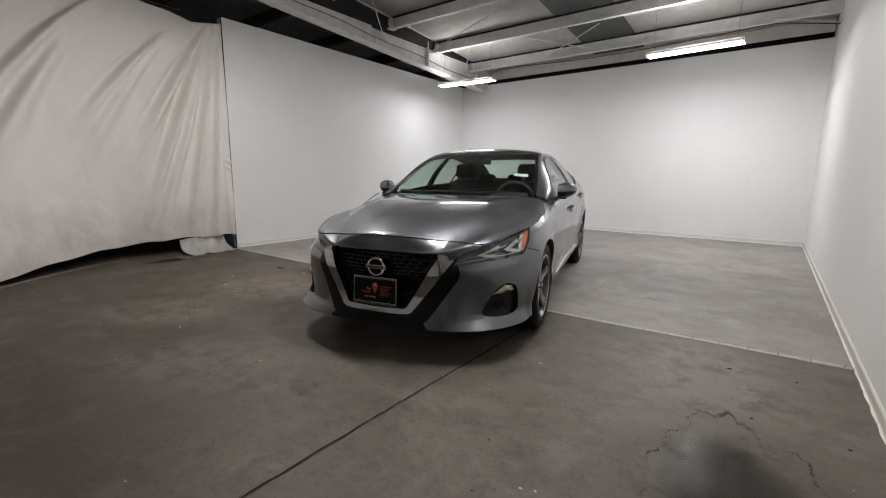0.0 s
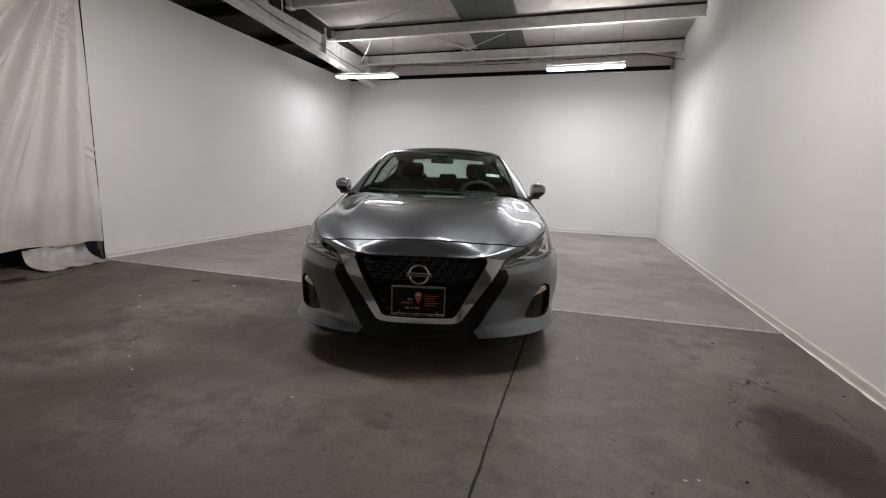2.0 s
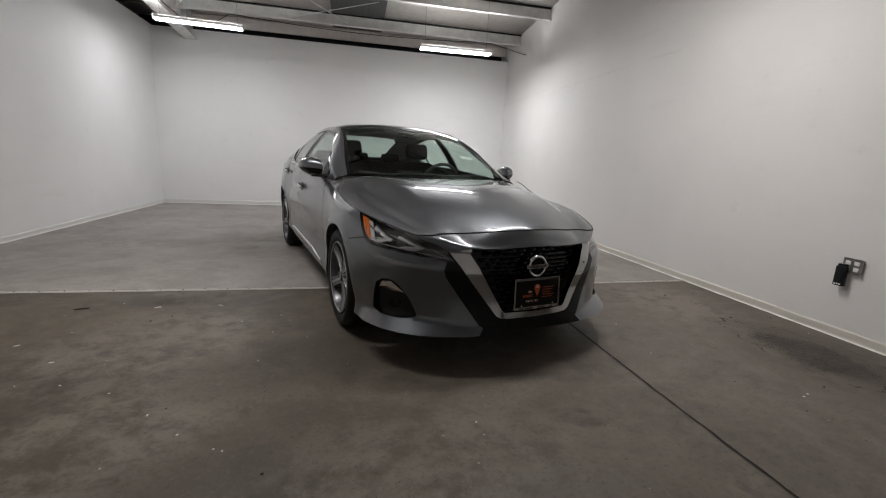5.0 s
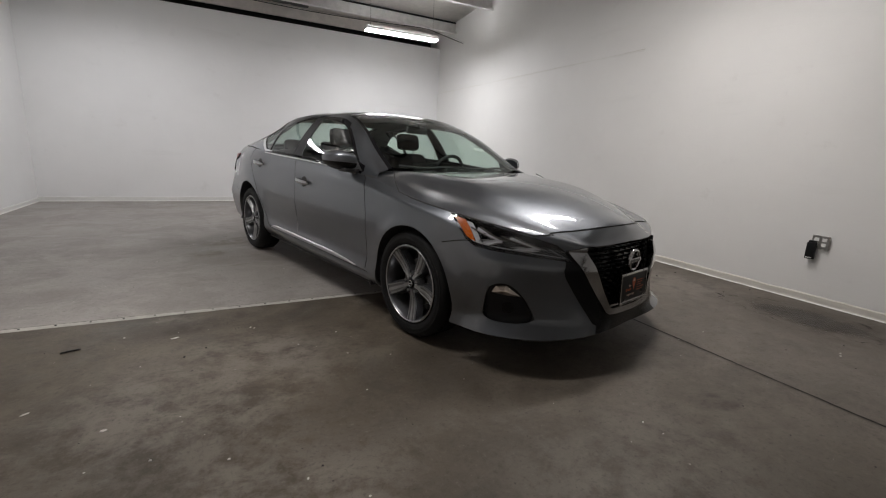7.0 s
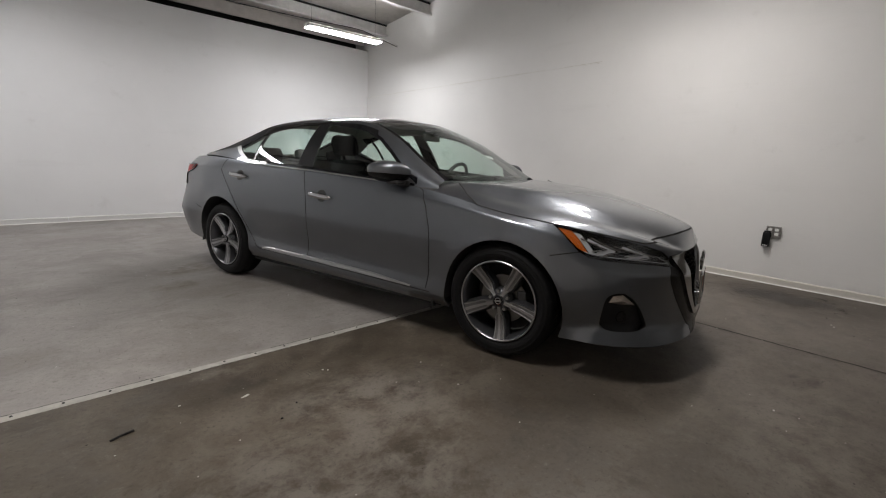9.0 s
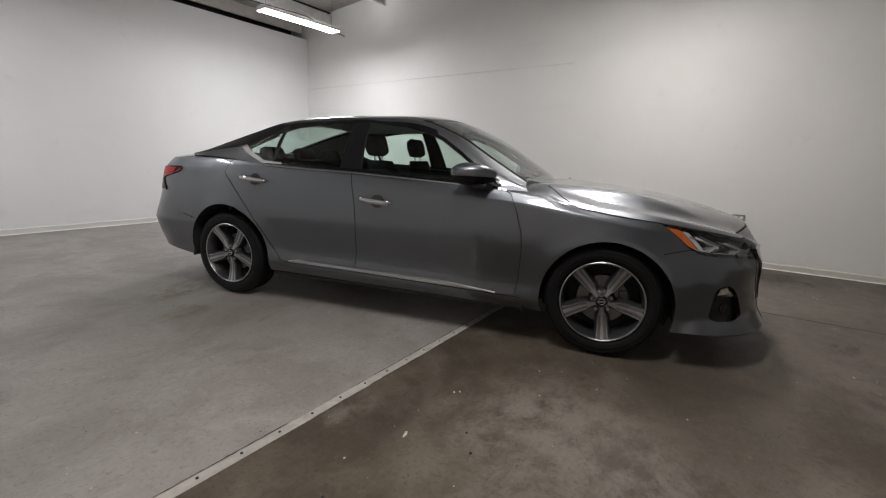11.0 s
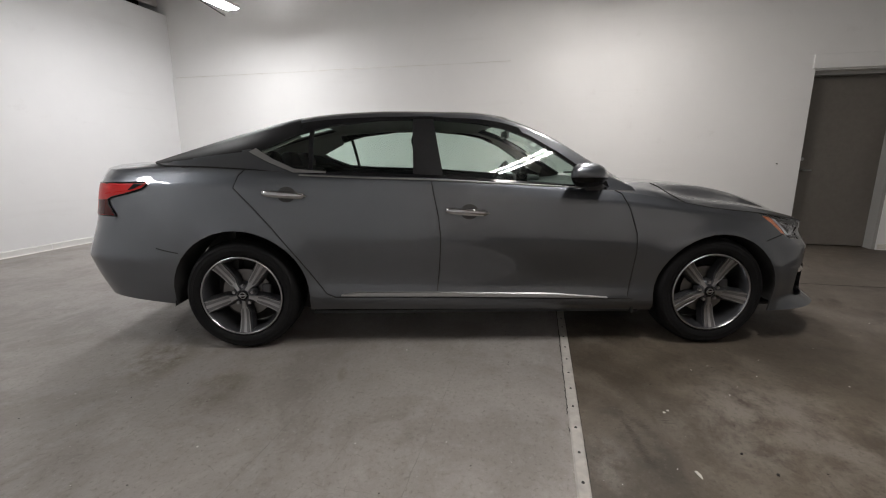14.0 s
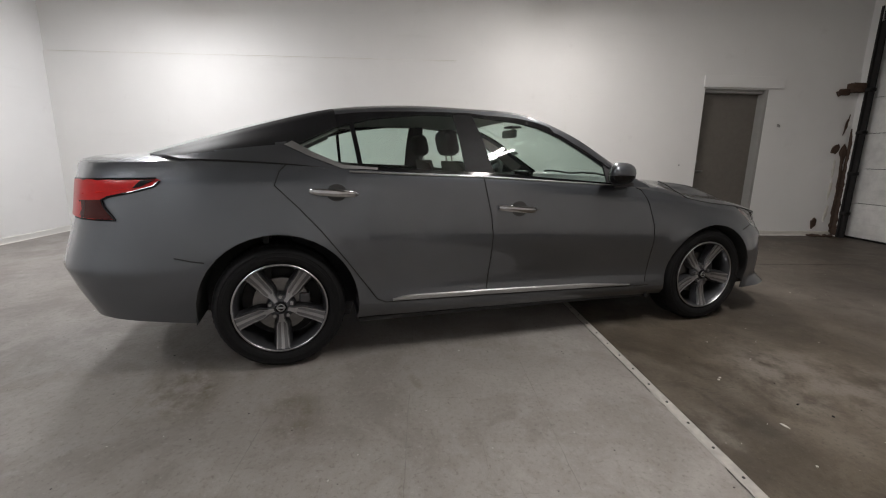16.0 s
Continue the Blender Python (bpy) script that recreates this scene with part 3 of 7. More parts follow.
# roller door and broken pier at the front corner
rd = thing("roller_door", (0, 0, 0), "white sectional overhead door, closed", "garage door")
for i in range(6):
    part("panel", boxes(((-5.2, YS - 0.16, 0.03 + i * 0.512), (0.545, YS - 0.115, 0.535 + i * 0.512)), ((-5.1, YS - 0.12, 0.10 + i * 0.512), (0.42, YS - 0.108, 0.24 + i * 0.512)), ((-5.1, YS - 0.12, 0.32 + i * 0.512), (0.42, YS - 0.108, 0.46 + i * 0.512)), bevel=0.004), M["steel_white"], rd)
part("bottom_seal", boxes(((-5.2, YS - 0.15, 0.0), (0.545, YS - 0.12, 0.03))), M["rubber"], rd, "black rubber seal")
bm = bmesh.new()
box(bm, (0.532, YS - 0.11, 0.0), (0.558, YS + 0.02, 3.3))
box(bm, (0.46, YS - 0.03, 0.0), (0.520, YS + 0.0, 3.3))
part("track", bm, M["near_black"], rd, "dark steel door track")
for z in (0.35, 0.95, 1.55, 2.15):
    part("hinge", boxes(((0.46, YS - 0.06, z), (0.556, YS + 0.035, z + 0.05)), bevel=0.006), M["near_black"], rd)
random.seed(11)
dmg = thing("broken_masonry", (XR - 0.003, -1.555, 0), "brown broken masonry where plaster has split off the wall corner", "damaged wall")


def gouge(u, v, z0=0.03, z1=1.42):
    z = z0 + (z1 - z0) * v
    mid = -0.115 + 0.075 * min(1.0, v * 1.1) + 0.012 * noise.noise(Vector((0.3, z * 6, 1.0)))
    half = float(np.interp(v, [0, 0.1, 0.35, 0.6, 0.78, 0.86, 0.90, 0.96, 1.0], [0.085, 0.075, 0.060, 0.040, 0.032, 0.050, 0.105, 0.045, 0.006]))
    half *= 1.0 + 0.35 * noise.noise(Vector((u * 1.5, z * 17, 3.0)))
    rim = min(1.0, 5 * u, 5 * (1 - u), 12 * v, 12 * (1 - v))
    rough_ = 0.012 + 0.022 * abs(noise.noise(Vector((u * 4, z * 14, 6.0)))) + 0.010 * noise.noise(Vector((u * 11, z * 45, 2.0)))
    return (-0.002 - rim * max(0.0, rough_) * 0.8, max(YS + 1.560, mid - 0.05 + (2 * u - 1) * half * 0.8), z)


part("bare_core", sheet(14, 90, gouge), M["brick"], dmg, "crumbling brown brick core", True, 25)


def corner_gouge(u, v):
    """The same break where it turns the corner onto the narrow return beside the door."""
    z = 0.02 + 1.62 * v
    left = float(np.interp(v, [0, 0.15, 0.45, 0.7, 0.85, 0.93, 1.0], [0.100, 0.080, 0.070, 0.052, 0.066, 0.045, 0.020]))
    left *= 1.0 + 0.30 * noise.noise(Vector((2.0, z * 13, 8.0)))
    depth_ = 0.006 + 0.016 * abs(noise.noise(Vector((u * 4, z * 15, 4.0)))) + 0.006 * noise.noise(Vector((u * 10, z * 40, 1.0)))
    edge = min(1.0, 5 * u + 0.1, 5 * (1 - u) + 0.1, 12 * v + 0.1, 12 * (1 - v) + 0.1)
    return (-0.002 - left * u, YS + 1.557 + edge * max(0.001, depth_), z)


part("bare_core", sheet(10, 90, corner_gouge), M["brick"], dmg, "crumbling brown brick core", True, 25)
for z, h, y, w, tilt in ((1.33, 0.20, 0.045, 0.11, 0.5), (0.20, 0.22, 0.175, 0.09, 0.12), (0.72, 0.34, 0.012, 0.035, 0.05), (1.05, 0.30, 0.020, 0.030, -0.05), (0.36, 0.30, 0.005, 0.040, 0.08), (1.70, 0.34, -0.055, 0.026, 0.18)):
    bm = bmesh.new()
    n = 7
    top_ = [(-w / 2 + w * i / n + random.uniform(-.008, .008), h / 2 * (0.55 + 0.45 * random.random()) * (1 - abs(2 * i / n - 1) ** 3 * .7)) for i in range(n + 1)]
    bot_ = [(-w / 2 + w * i / n + random.uniform(-.008, .008), -h / 2 * (0.55 + 0.45 * random.random()) * (1 - abs(2 * i / n - 1) ** 3 * .7)) for i in range(n + 1)]
    ring = top_ + bot_[::-1]
    lo_ = [bm.verts.new((0.0, a_, b_)) for a_, b_ in ring]
    hi_ = [bm.verts.new((-0.012 - 0.006 * random.random(), a_ * 0.92, b_ * 0.95)) for a_, b_ in ring]
    bm.faces.new(hi_)
    for i in range(len(ring)):
        bm.faces.new((lo_[i], lo_[(i + 1) % len(ring)], hi_[(i + 1) % len(ring)], hi_[i]))
    bmesh.ops.recalc_face_normals(bm, faces=bm.faces[:])
    bmesh.ops.transform(bm, verts=bm.verts, matrix=Matrix.Translation((0, y, z)) @ Matrix.Rotation(tilt, 4, "X"))
    part("flake", bm, M["rust"] if z in (1.33, 0.20, 1.70) else M["trim_white"], dmg, "split flake of plaster")
bm = bmesh.new()
for i in range(34):
    r = random.uniform(0.010, 0.042)
    m = Matrix.Translation((-random.uniform(0.01, 0.14), random.uniform(-0.13, 0.26), r * 0.40)) @ Matrix.Rotation(random.random() * 6, 4, "Z") @ Matrix.Diagonal((r, r * 0.8, r * 0.5, 1))
    bmesh.ops.create_icosphere(bm, subdivisions=1, radius=1.0, matrix=m)
rub = part("rubble", bm, M["brick"], dmg, "loose crumbs of masonry")
rub["kind"] = "stuff"
bm = bmesh.new()
box(bm, (XR - 0.13, -1.698, 2.15), (XR + 0.002, -1.50, 2.28), 0.012)
box(bm, (XR - 0.07, -1.52, 2.11), (XR + 0.002, -1.38, 2.20), 0.018)
tube(bm, [(XR - 0.03, -1.42, 2.13), (XR - 0.05, -1.36, 2.10), (XR - 0.03, -1.34, 2.16)], 0.016, 8)
tagged(mesh_ob("wall_bracket", bm, M["rust"]), "rusty broken steel bracket on the wall corner", "bracket")

# ceiling: liner on purlins, skylights, girder
bm = sheet(24, 24, lambda u, v: (-11 + u * 11.9, YS - 0.3 + v * 12.4, ceil_z(YS - 0.3 + v * 12.4) + 0.012 * math.sin(u * 60) * math.sin(v * 31)))
bmesh.ops.solidify(bm, geom=bm.faces[:], thickness=-0.05)
setting("ceiling", bm, M["liner"], "sagging white roof liner between purlins", "ceiling", True)


def channel(x0, x1, y, z0, z1, w=0.07, t=0.012):
    """A cold-formed Z purlin with lips."""
    bm = bmesh.new()
    box(bm, (x0, y - t / 2, z0), (x1, y + t / 2, z1))
    box(bm, (x0, y + t / 2, z1 - t), (x1, y + w, z1))
    box(bm, (x0, y - w, z0), (x1, y - t / 2, z0 + t))
    box(bm, (x0, y - w, z0 + t), (x1, y - w + t, z0 + 0.03))
    return bm


for k in range(8):
    y = 9.19 - 1.37 * k
    z1 = ceil_z(y) - 0.004
    tagged(mesh_ob("purlin", channel(-5.88, XR + 0.02, y, z1 - 0.22, z1), M["steel_white"]), "white painted steel roof purlin", "purlin", "roof purlins", "structure")
    # the far run gets its shade from a darker brown colour
    tagged(mesh_ob("purlin", channel(-11, -5.93, y, z1 - 0.22, z1), M["unlit_brown"]), "steel roof purlin beyond the girder, its shade painted as dark brown", "purlin", "roof purlins beyond", "structure")

    # added near-black strip: shade under the liner, painted in front of the web
    tagged(mesh_ob("purlin_shade", boxes(((-5.88, y - 0.030, z1 - 0.026), (XR + 0.015, y - 0.007, z1 + 0.002))), M["near_black"]), "near-black strip painted as shade between purlin and roof liner", "roof gap", "roof gaps", "structure")

bm = bmesh.new()
n = 24
sec = [(-0.11, 0.0), (0.11, 0.0), (0.11, 0.014), (0.006, 0.014), (0.006, 0.62), (0.11, 0.62), (0.11, 0.634), (-0.11, 0.634), (-0.11, 0.62), (-0.006, 0.62), (-0.006, 0.014), (-0.11, 0.014)]
pr = None
for i in range(n + 1):
    y = YS - 0.2 + (10.0 - YS + 0.2) * i / n
    z = 3.215 + 0.062 * (10.0 - y)
    row = [bm.verts.new((-5.895 + a, y, z + b * (1.0 - 0.1 * (i / n)))) for a, b in sec]
    if pr:
        for k in range(len(sec)):
            bm.faces.new((pr[k], pr[(k + 1) % len(sec)], row[(k + 1) % len(sec)], row[k]))
    else:
        bm.faces.new(list(reversed(row)))
    pr = row
bm.faces.new(pr)
gird = setting("girder", bm, M["steel_white"], "white painted steel roof girder", "girder")
for y in (3.6, 7.5, 9.35):
    z = 3.215 + 0.062 * (10.0 - y)
    part("stiffener", boxes(((-5.889, y, z + 0.014), (-5.80, y + 0.012, z + 0.5))), M["steel_white"], gird)

# near-black blocks painting shade over the girder, purlin cleats and the cable along its web
setting("girder_shade", boxes(((-5.96, YS, 3.95), (-5.83, 3.0, 4.62)), ((-5.96, 3.0, 3.80), (-5.83, 6.0, 4.30)), ((-5.96, 6.0, 3.76), (-5.83, 9.9, 4.06))), M["near_black"], "near-black block painted as shade between girder and roof", "roof gap")
for k in range(5):
    y = 9.19 - 1.37 * k
    z1 = ceil_z(y) - 0.03
    cleat = tagged(mesh_ob("purlin_cleat", boxes(((-5.86, y - 0.10, z1 - 0.20), (-5.74, y - 0.072, z1 - 0.02)), ((-5.88, y - 0.13, z1 - 0.205), (-5.72, y + 0.02, z1 - 0.192)), bevel=0.002), M["steel_white"]), "white steel cleat joining purlin to girder", "cleat", "purlin cleats", "structure")
    for dz in (0.06, 0.14):
        bm = bmesh.new()
        tube(bm, [(-5.82, y - 0.100, z1 - dz), (-5.82, y - 0.112, z1 - dz)], 0.012, 6)
        part("bolt", bm, M["dark"], cleat)
bm = bmesh.new()
tube(bm, [(-5.872, 3.2 + 6.0 * i / 30, 3.40 + 0.062 * (6.8 - 6.0 * i / 30) - 0.035 * math.sin(math.pi * i / 10) ** 2) for i in range(31)], 0.008)
setting("girder_cable", bm, M["steel"], "grey cable sagging along the girder web", "cable")
random.seed(8)
bm = bmesh.new()
for i in range(12):
    y, h = random.uniform(3.5, 9.5), random.choice((0.10, 0.16, 0.34))
    tube(bm, [(-5.890, y, 3.23 + 0.062 * (10 - y) + h), (-5.880, y, 3.23 + 0.062 * (10 - y) + h)], 0.011, 6)
holes = part("bolt_head", bm, M["dark"], gird, "dark bolt heads in the web")
holes["kind"] = "stuff"
for y, x1 in ((4.9, -6.45), (6.3, -6.42)):
    bm = bmesh.new()
    tube(bm, [(-5.98, y, 3.24 + 0.062 * (10 - y)), (x1, y + 0.25, ceil_z(y) - 0.12)], 0.018, 6)
    tagged(mesh_ob("flange_brace", bm, M["near_black"]), "dark steel angle brace from girder to purlin", "brace", "flange braces", "structure")

for y0, y1 in ((7.88, 9.10), (9.25, 9.85), (6.50, 7.74)):
    def wave(u, v, a=y0, b=y1):
        y = a + v * (b - a)
        return (-3.20 + u * 1.0, y, ceil_z(y) - 0.022 - 0.012 * abs(math.sin(u * math.pi * 3)) ** 0.3)
    setting("skylight", sheet(36, 6, wave), M["skylight"], "dark grimy corrugated roof light", "skylight")

# thin braces and the conduit under the roof
bm = bmesh.new()
for a, b in (((-3.9, 9.0, 3.60), (-2.4, 7.7, 3.62)), ((-2.9, 9.0, 3.60), (-3.7, 7.7, 3.62)), ((-5.9, 9.0, 3.52), (-4.9, 7.65, 3.66)), ((-5.9, 6.35, 3.6), (-4.9, 5.0, 3.84)), ((-0.2, 9.0, 3.62), (XR, 8.75, 3.34)), ((-5.88, 7.3, 3.5), (-3.2, 6.3, 3.74))):
    tube(bm, [a, b], 0.007)
setting("roof_brace", bm, M["steel_white"], "thin steel roof braces", "brace")
bm = bmesh.new()
pts = [(-5.75, 8.9, 3.30), (-5.2, 8.9, 3.34), (-4.95, 8.9, 3.50)]
pts += [(-4.9 + 4.6 * i / 14, 8.9, 3.50 - 0.08 * math.sin(math.pi * i / 14)) for i in range(1, 15)]
pts += [(-0.05, 8.9, 3.50), (XR - 0.02, 8.75, 3.32)]
tube(bm, pts, 0.007)
setting("conduit", bm, M["dark"], "dark electric cable slung along the purlin", "cable")
# near-black sheet on the wall top paints the shade above it
setting("black_edge", boxes(((XL, YN + 0.02, TOP), (XR, YN + 0.45, TOP + 0.004))), M["near_black"], "near-black sheet painted as shade above the partition", "wall")


# strip lamps
def strip_lamp(x, y, z, turn, tube_mat, half=0.045, mid=0.052, hang=True):
    lamp = thing("strip_lamp", (x, y, z), "white twin strip ceiling lamp hung on wires, switched on", "lamp", "strip lamps", turn)
    bm = bmesh.new()
    box(bm, (-0.63, -0.055, 0.024), (0.63, 0.055, 0.062), 0.008)
    box(bm, (-0.635, -0.105, 0.0), (-0.62, 0.105, 0.05), 0.003)
    box(bm, (0.62, -0.105, 0.0), (0.635, 0.105, 0.05), 0.003)
    for e in (-1, 1):
        box(bm, (-0.625, e * 0.1025 - 0.0025, 0.002), (0.625, e * 0.1025 + 0.0025, 0.040))
    part("housing", bm, M["steel_white"], lamp)
    for s in (-1, 1):
        bm = bmesh.new()
        prof = [(s * mid + half * math.cos(math.pi * (k - 1) / 8), 0.000 - 0.012 * math.sin(math.pi * (k - 1) / 8)) for k in (range(0, 10) if s > 0 else range(1, 11))]
        rows = [[bm.verts.new((xx, a, b)) for a, b in prof] for xx in (-0.62, 0.62)]
        for k in range(9):
            bm.faces.new((rows[0][k], rows[0][k + 1], rows[1][k + 1], rows[1][k]))
        part("lens", bm, tube_mat, lamp, "glowing white lens", True)
    if hang:
        for s in (-0.55, 0.55):
            bm = bmesh.new()
            top = ceil_z(y) - z - 0.005
            tube(bm, [(s, 0, 0.05), (s, 0, top)], 0.0025, 6)
            part("wire", bm, M["steel"], lamp)
    return lamp


strip_lamp(-5.190, 8.000, 3.066, 5.0, M["lamp_a"])
strip_lamp(-1.028, 7.840, 3.030, -3.0, M["lamp_b"])
strip_lamp(-4.20, 2.90, 3.40, -8.0, M["lamp_c"], 0.032, 0.068)
strip_lamp(-1.12, 3.00, 3.20, 0.0, M["lamp_d"], 0.032, 0.068)

# curtain
def curtain_plan(y):
    """x of the curtain's foot along y."""
    q = min(2.6, max(0.0, 2.2 - y))
    return -6.76 + 0.46 * q ** 1.5


# folds: hanging point, where they run out (y, z), bend, depth, width
FOLDS = [
    (3.5, 3.3, 2.5, 1.55, 0.9, 0.22, 0.0773), (3.53, 3.3, 2.62, 0.8, 0.86, 0.25, 0.0828), (3.57, 3.3, 2.66, 0.42, 0.92, 0.234, 0.0773),
    (3.6, 3.3, 3.1, 0.7, 0.8, 0.147, 0.0552), (3.62, 3.32, 3.37, 0.25, 0.7, 0.132, 0.0552), (3.47, 3.28, 2.75, 2.05, 0.85, 0.117, 0.0552),
    (2.98, 3.1, 1.85, 1.7, 0.82, 0.22, 0.0938), (3, 3.04, 1.92, 1.45, 0.8, 0.205, 0.0938), (2.99, 3.12, 2.3, 2.35, 0.85, 0.0878, 0.0662),
    (2.22, 3.28, 0.9, 1.7, 0.8, 0.263, 0.11), (2.23, 3.2, 1, 1.4, 0.75, 0.25, 0.11), (2.22, 3.05, 0.95, 1.12, 0.72, 0.176, 0.116), (2.2, 3.3, 1.3, 2.4, 0.85, 0.117, 0.0773),
    (1.1, 3.3, -0.3, 1.6, 0.8, 0.263, 0.121), (1.12, 3.2, -0.2, 1.2, 0.75, 0.234, 0.121), (0, 3.3, -1.3, 1.4, 0.8, 0.263, 0.132),
]


def fold(y, z, hy, hz, ey, ez, bend, depth, width):
    """One soft ridge with a hollow under it, running down from a hanging point."""
    q = (hz - z) / (hz - ez)
    if q <= 0.0 or q >= 1.25:
        return 0.0
    # side-step square to the run of the ridge
    slope = (ey - hy) / (hz - ez) * bend * max(q, 0.05) ** (bend - 1)
    d = (y - (hy + (ey - hy) * q ** bend)) / math.sqrt(1 + slope * slope)
    w = width * (0.30 + 0.85 * q)
    if abs(d) > 3.5 * w:
        return 0.0
    fade = min(1.0, q * 5.0) * max(0.0, 1.0 - max(0.0, q - 0.55) / 0.7) ** 1.3
    u = d / w
    return depth * (0.35 + 0.65 * q) * fade * (math.exp(-u * u) - 0.55 * math.exp(-((u + 1.25) / 0.9) ** 2) - 0.25 * math.exp(-((u - 1.4) / 1.0) ** 2))


def cloth(u, v):
    y = 3.640 - u * 5.265
    hang = float(np.interp(y, [-1.7, 1.1, 1.7, 2.22, 2.6, 3.0, 3.25, 3.5, 3.66], [3.40, 3.40, 3.36, 3.41, 3.37, 3.34, 3.27, 3.31, 3.34]))
    foot = max(0.03, float(np.interp(y, [-1.6, 0.7, 1.1, 1.6, 2.2, 2.85, 3.2, 3.48, 3.66], [0.03, 0.05, 0.10, 0.15, 0.19, 0.22, 0.21, 0.23, 0.21])) + 0.008 * math.sin(y * 11))
    z = foot + (hang - foot) * v
    low = (1 - v)
    x = -6.70 + 0.075 * max(0.0, min(1.0, (y - 3.0) / 0.6)) + (curtain_plan(y) + 6.76) * (low ** 0.8)
    for f_ in FOLDS:
        x += fold(y, z, *f_)
    pleat = 0.014 * math.sin(46 * (y - 3.4) + 2.0 * v) * math.exp(-((y - 3.60) / 0.10) ** 2)
    billow = 0.05 * math.sin(1.9 * y + 2.0 * v) * low
    ruck = 0.020 * math.sin(z * 60 + y * 25) * math.exp(-((y - 3.60) / 0.05) ** 2 - ((z - 1.30) / 0.12) ** 2)
    crumple = 0.012 * noise.noise(Vector((y * 2.4, z * 2.1, 2.0))) + 0.007 * noise.noise(Vector((y * 6, z * 5, 5.0))) * (0.3 + low) + 0.004 * noise.noise(Vector((y * 17 + z * 6, z * 13, 8.0))) * low
    return (x + pleat + billow + ruck + crumple, y, z)


bm = sheet(300, 170, cloth)
tagged(mesh_ob("curtain", bm, M["cloth"], None, "", True, 80), "soiled white cloth curtain hanging in loose folds", "curtain")
bm = sheet(30, 14, lambda u, v: (-6.70 + 0.36 * (1 - v) ** 2 + 0.02 * math.sin(u * 17 + v * 4), 3.50 - u * 0.66, 0.010 + 0.20 * v ** 2 + 0.010 * math.sin(u * 23 + 5 * v) * math.sin(u * 9 + 2)))
tagged(mesh_ob("plastic_sheet", bm, M["plastic"], None, "", True, 80), "crumpled pale plastic sheet on the floor under the curtain", "plastic sheet")
bm = bmesh.new()
tube(bm, [(-6.74, 3.62, 3.40), (-6.74, -1.66, 3.44)], 0.015)
setting("curtain_rail", bm, M["dark"], "dark steel rail carrying the curtain", "rail")
setting("floor_kerb", sheet(24, 1, lambda u, v: (curtain_plan(2.2 - u * 3.0) + 0.03 + 0.14 * v * (0.3 + u), 2.2 - u * 3.0, 0.003)), M["floor_grey"], "pale paint edge on the floor along the curtain", "floor paint")

# ---- the car ----
car = thing("sedan", (-2.060, 2.988, 0.0), "dark grey metallic four-door sedan parked on a concrete floor", "car", "", -75.81)


def hermite(pts, mirror_ends=(False, False), crease=None):
    """A smooth curve through points, as a function of the point index."""
    P = [np.array(p, float) for p in pts]
    n = len(P)
    flip = np.array([1.0, -1.0, 1.0])
    ext = [P[1] * flip if mirror_ends[0] else 2 * P[0] - P[1]] + P + [P[-2] * flip if mirror_ends[1] else 2 * P[-1] - P[-2]]
    tan = []
    for i in range(1, n + 1):
        h0, h1 = np.linalg.norm(ext[i] - ext[i - 1]) + 1e-9, np.linalg.norm(ext[i + 1] - ext[i]) + 1e-9
        tan.append((h1 * (ext[i] - ext[i - 1]) / h0 + h0 * (ext[i + 1] - ext[i]) / h1) / (h0 + h1))

    def at(t):
        k = min(int(t), n - 2)
        s = t - k
        h = np.linalg.norm(P[k + 1] - P[k])
        t0, t1 = tan[k], tan[k + 1]
        if crease:
            slope = (P[k + 1] - P[k]) / (h + 1e-9)
            c0, c1 = crease.get(k, 0.0), crease.get(k + 1, 0.0)
            t0, t1 = t0 * (1 - c0) + slope * c0, t1 * (1 - c1) + slope * c1
        return (2 * s**3 - 3 * s**2 + 1) * P[k] + (s**3 - 2 * s**2 + s) * h * t0 + (3 * s**2 - 2 * s**3) * P[k + 1] + (s**3 - s**2) * h * t1

    return at


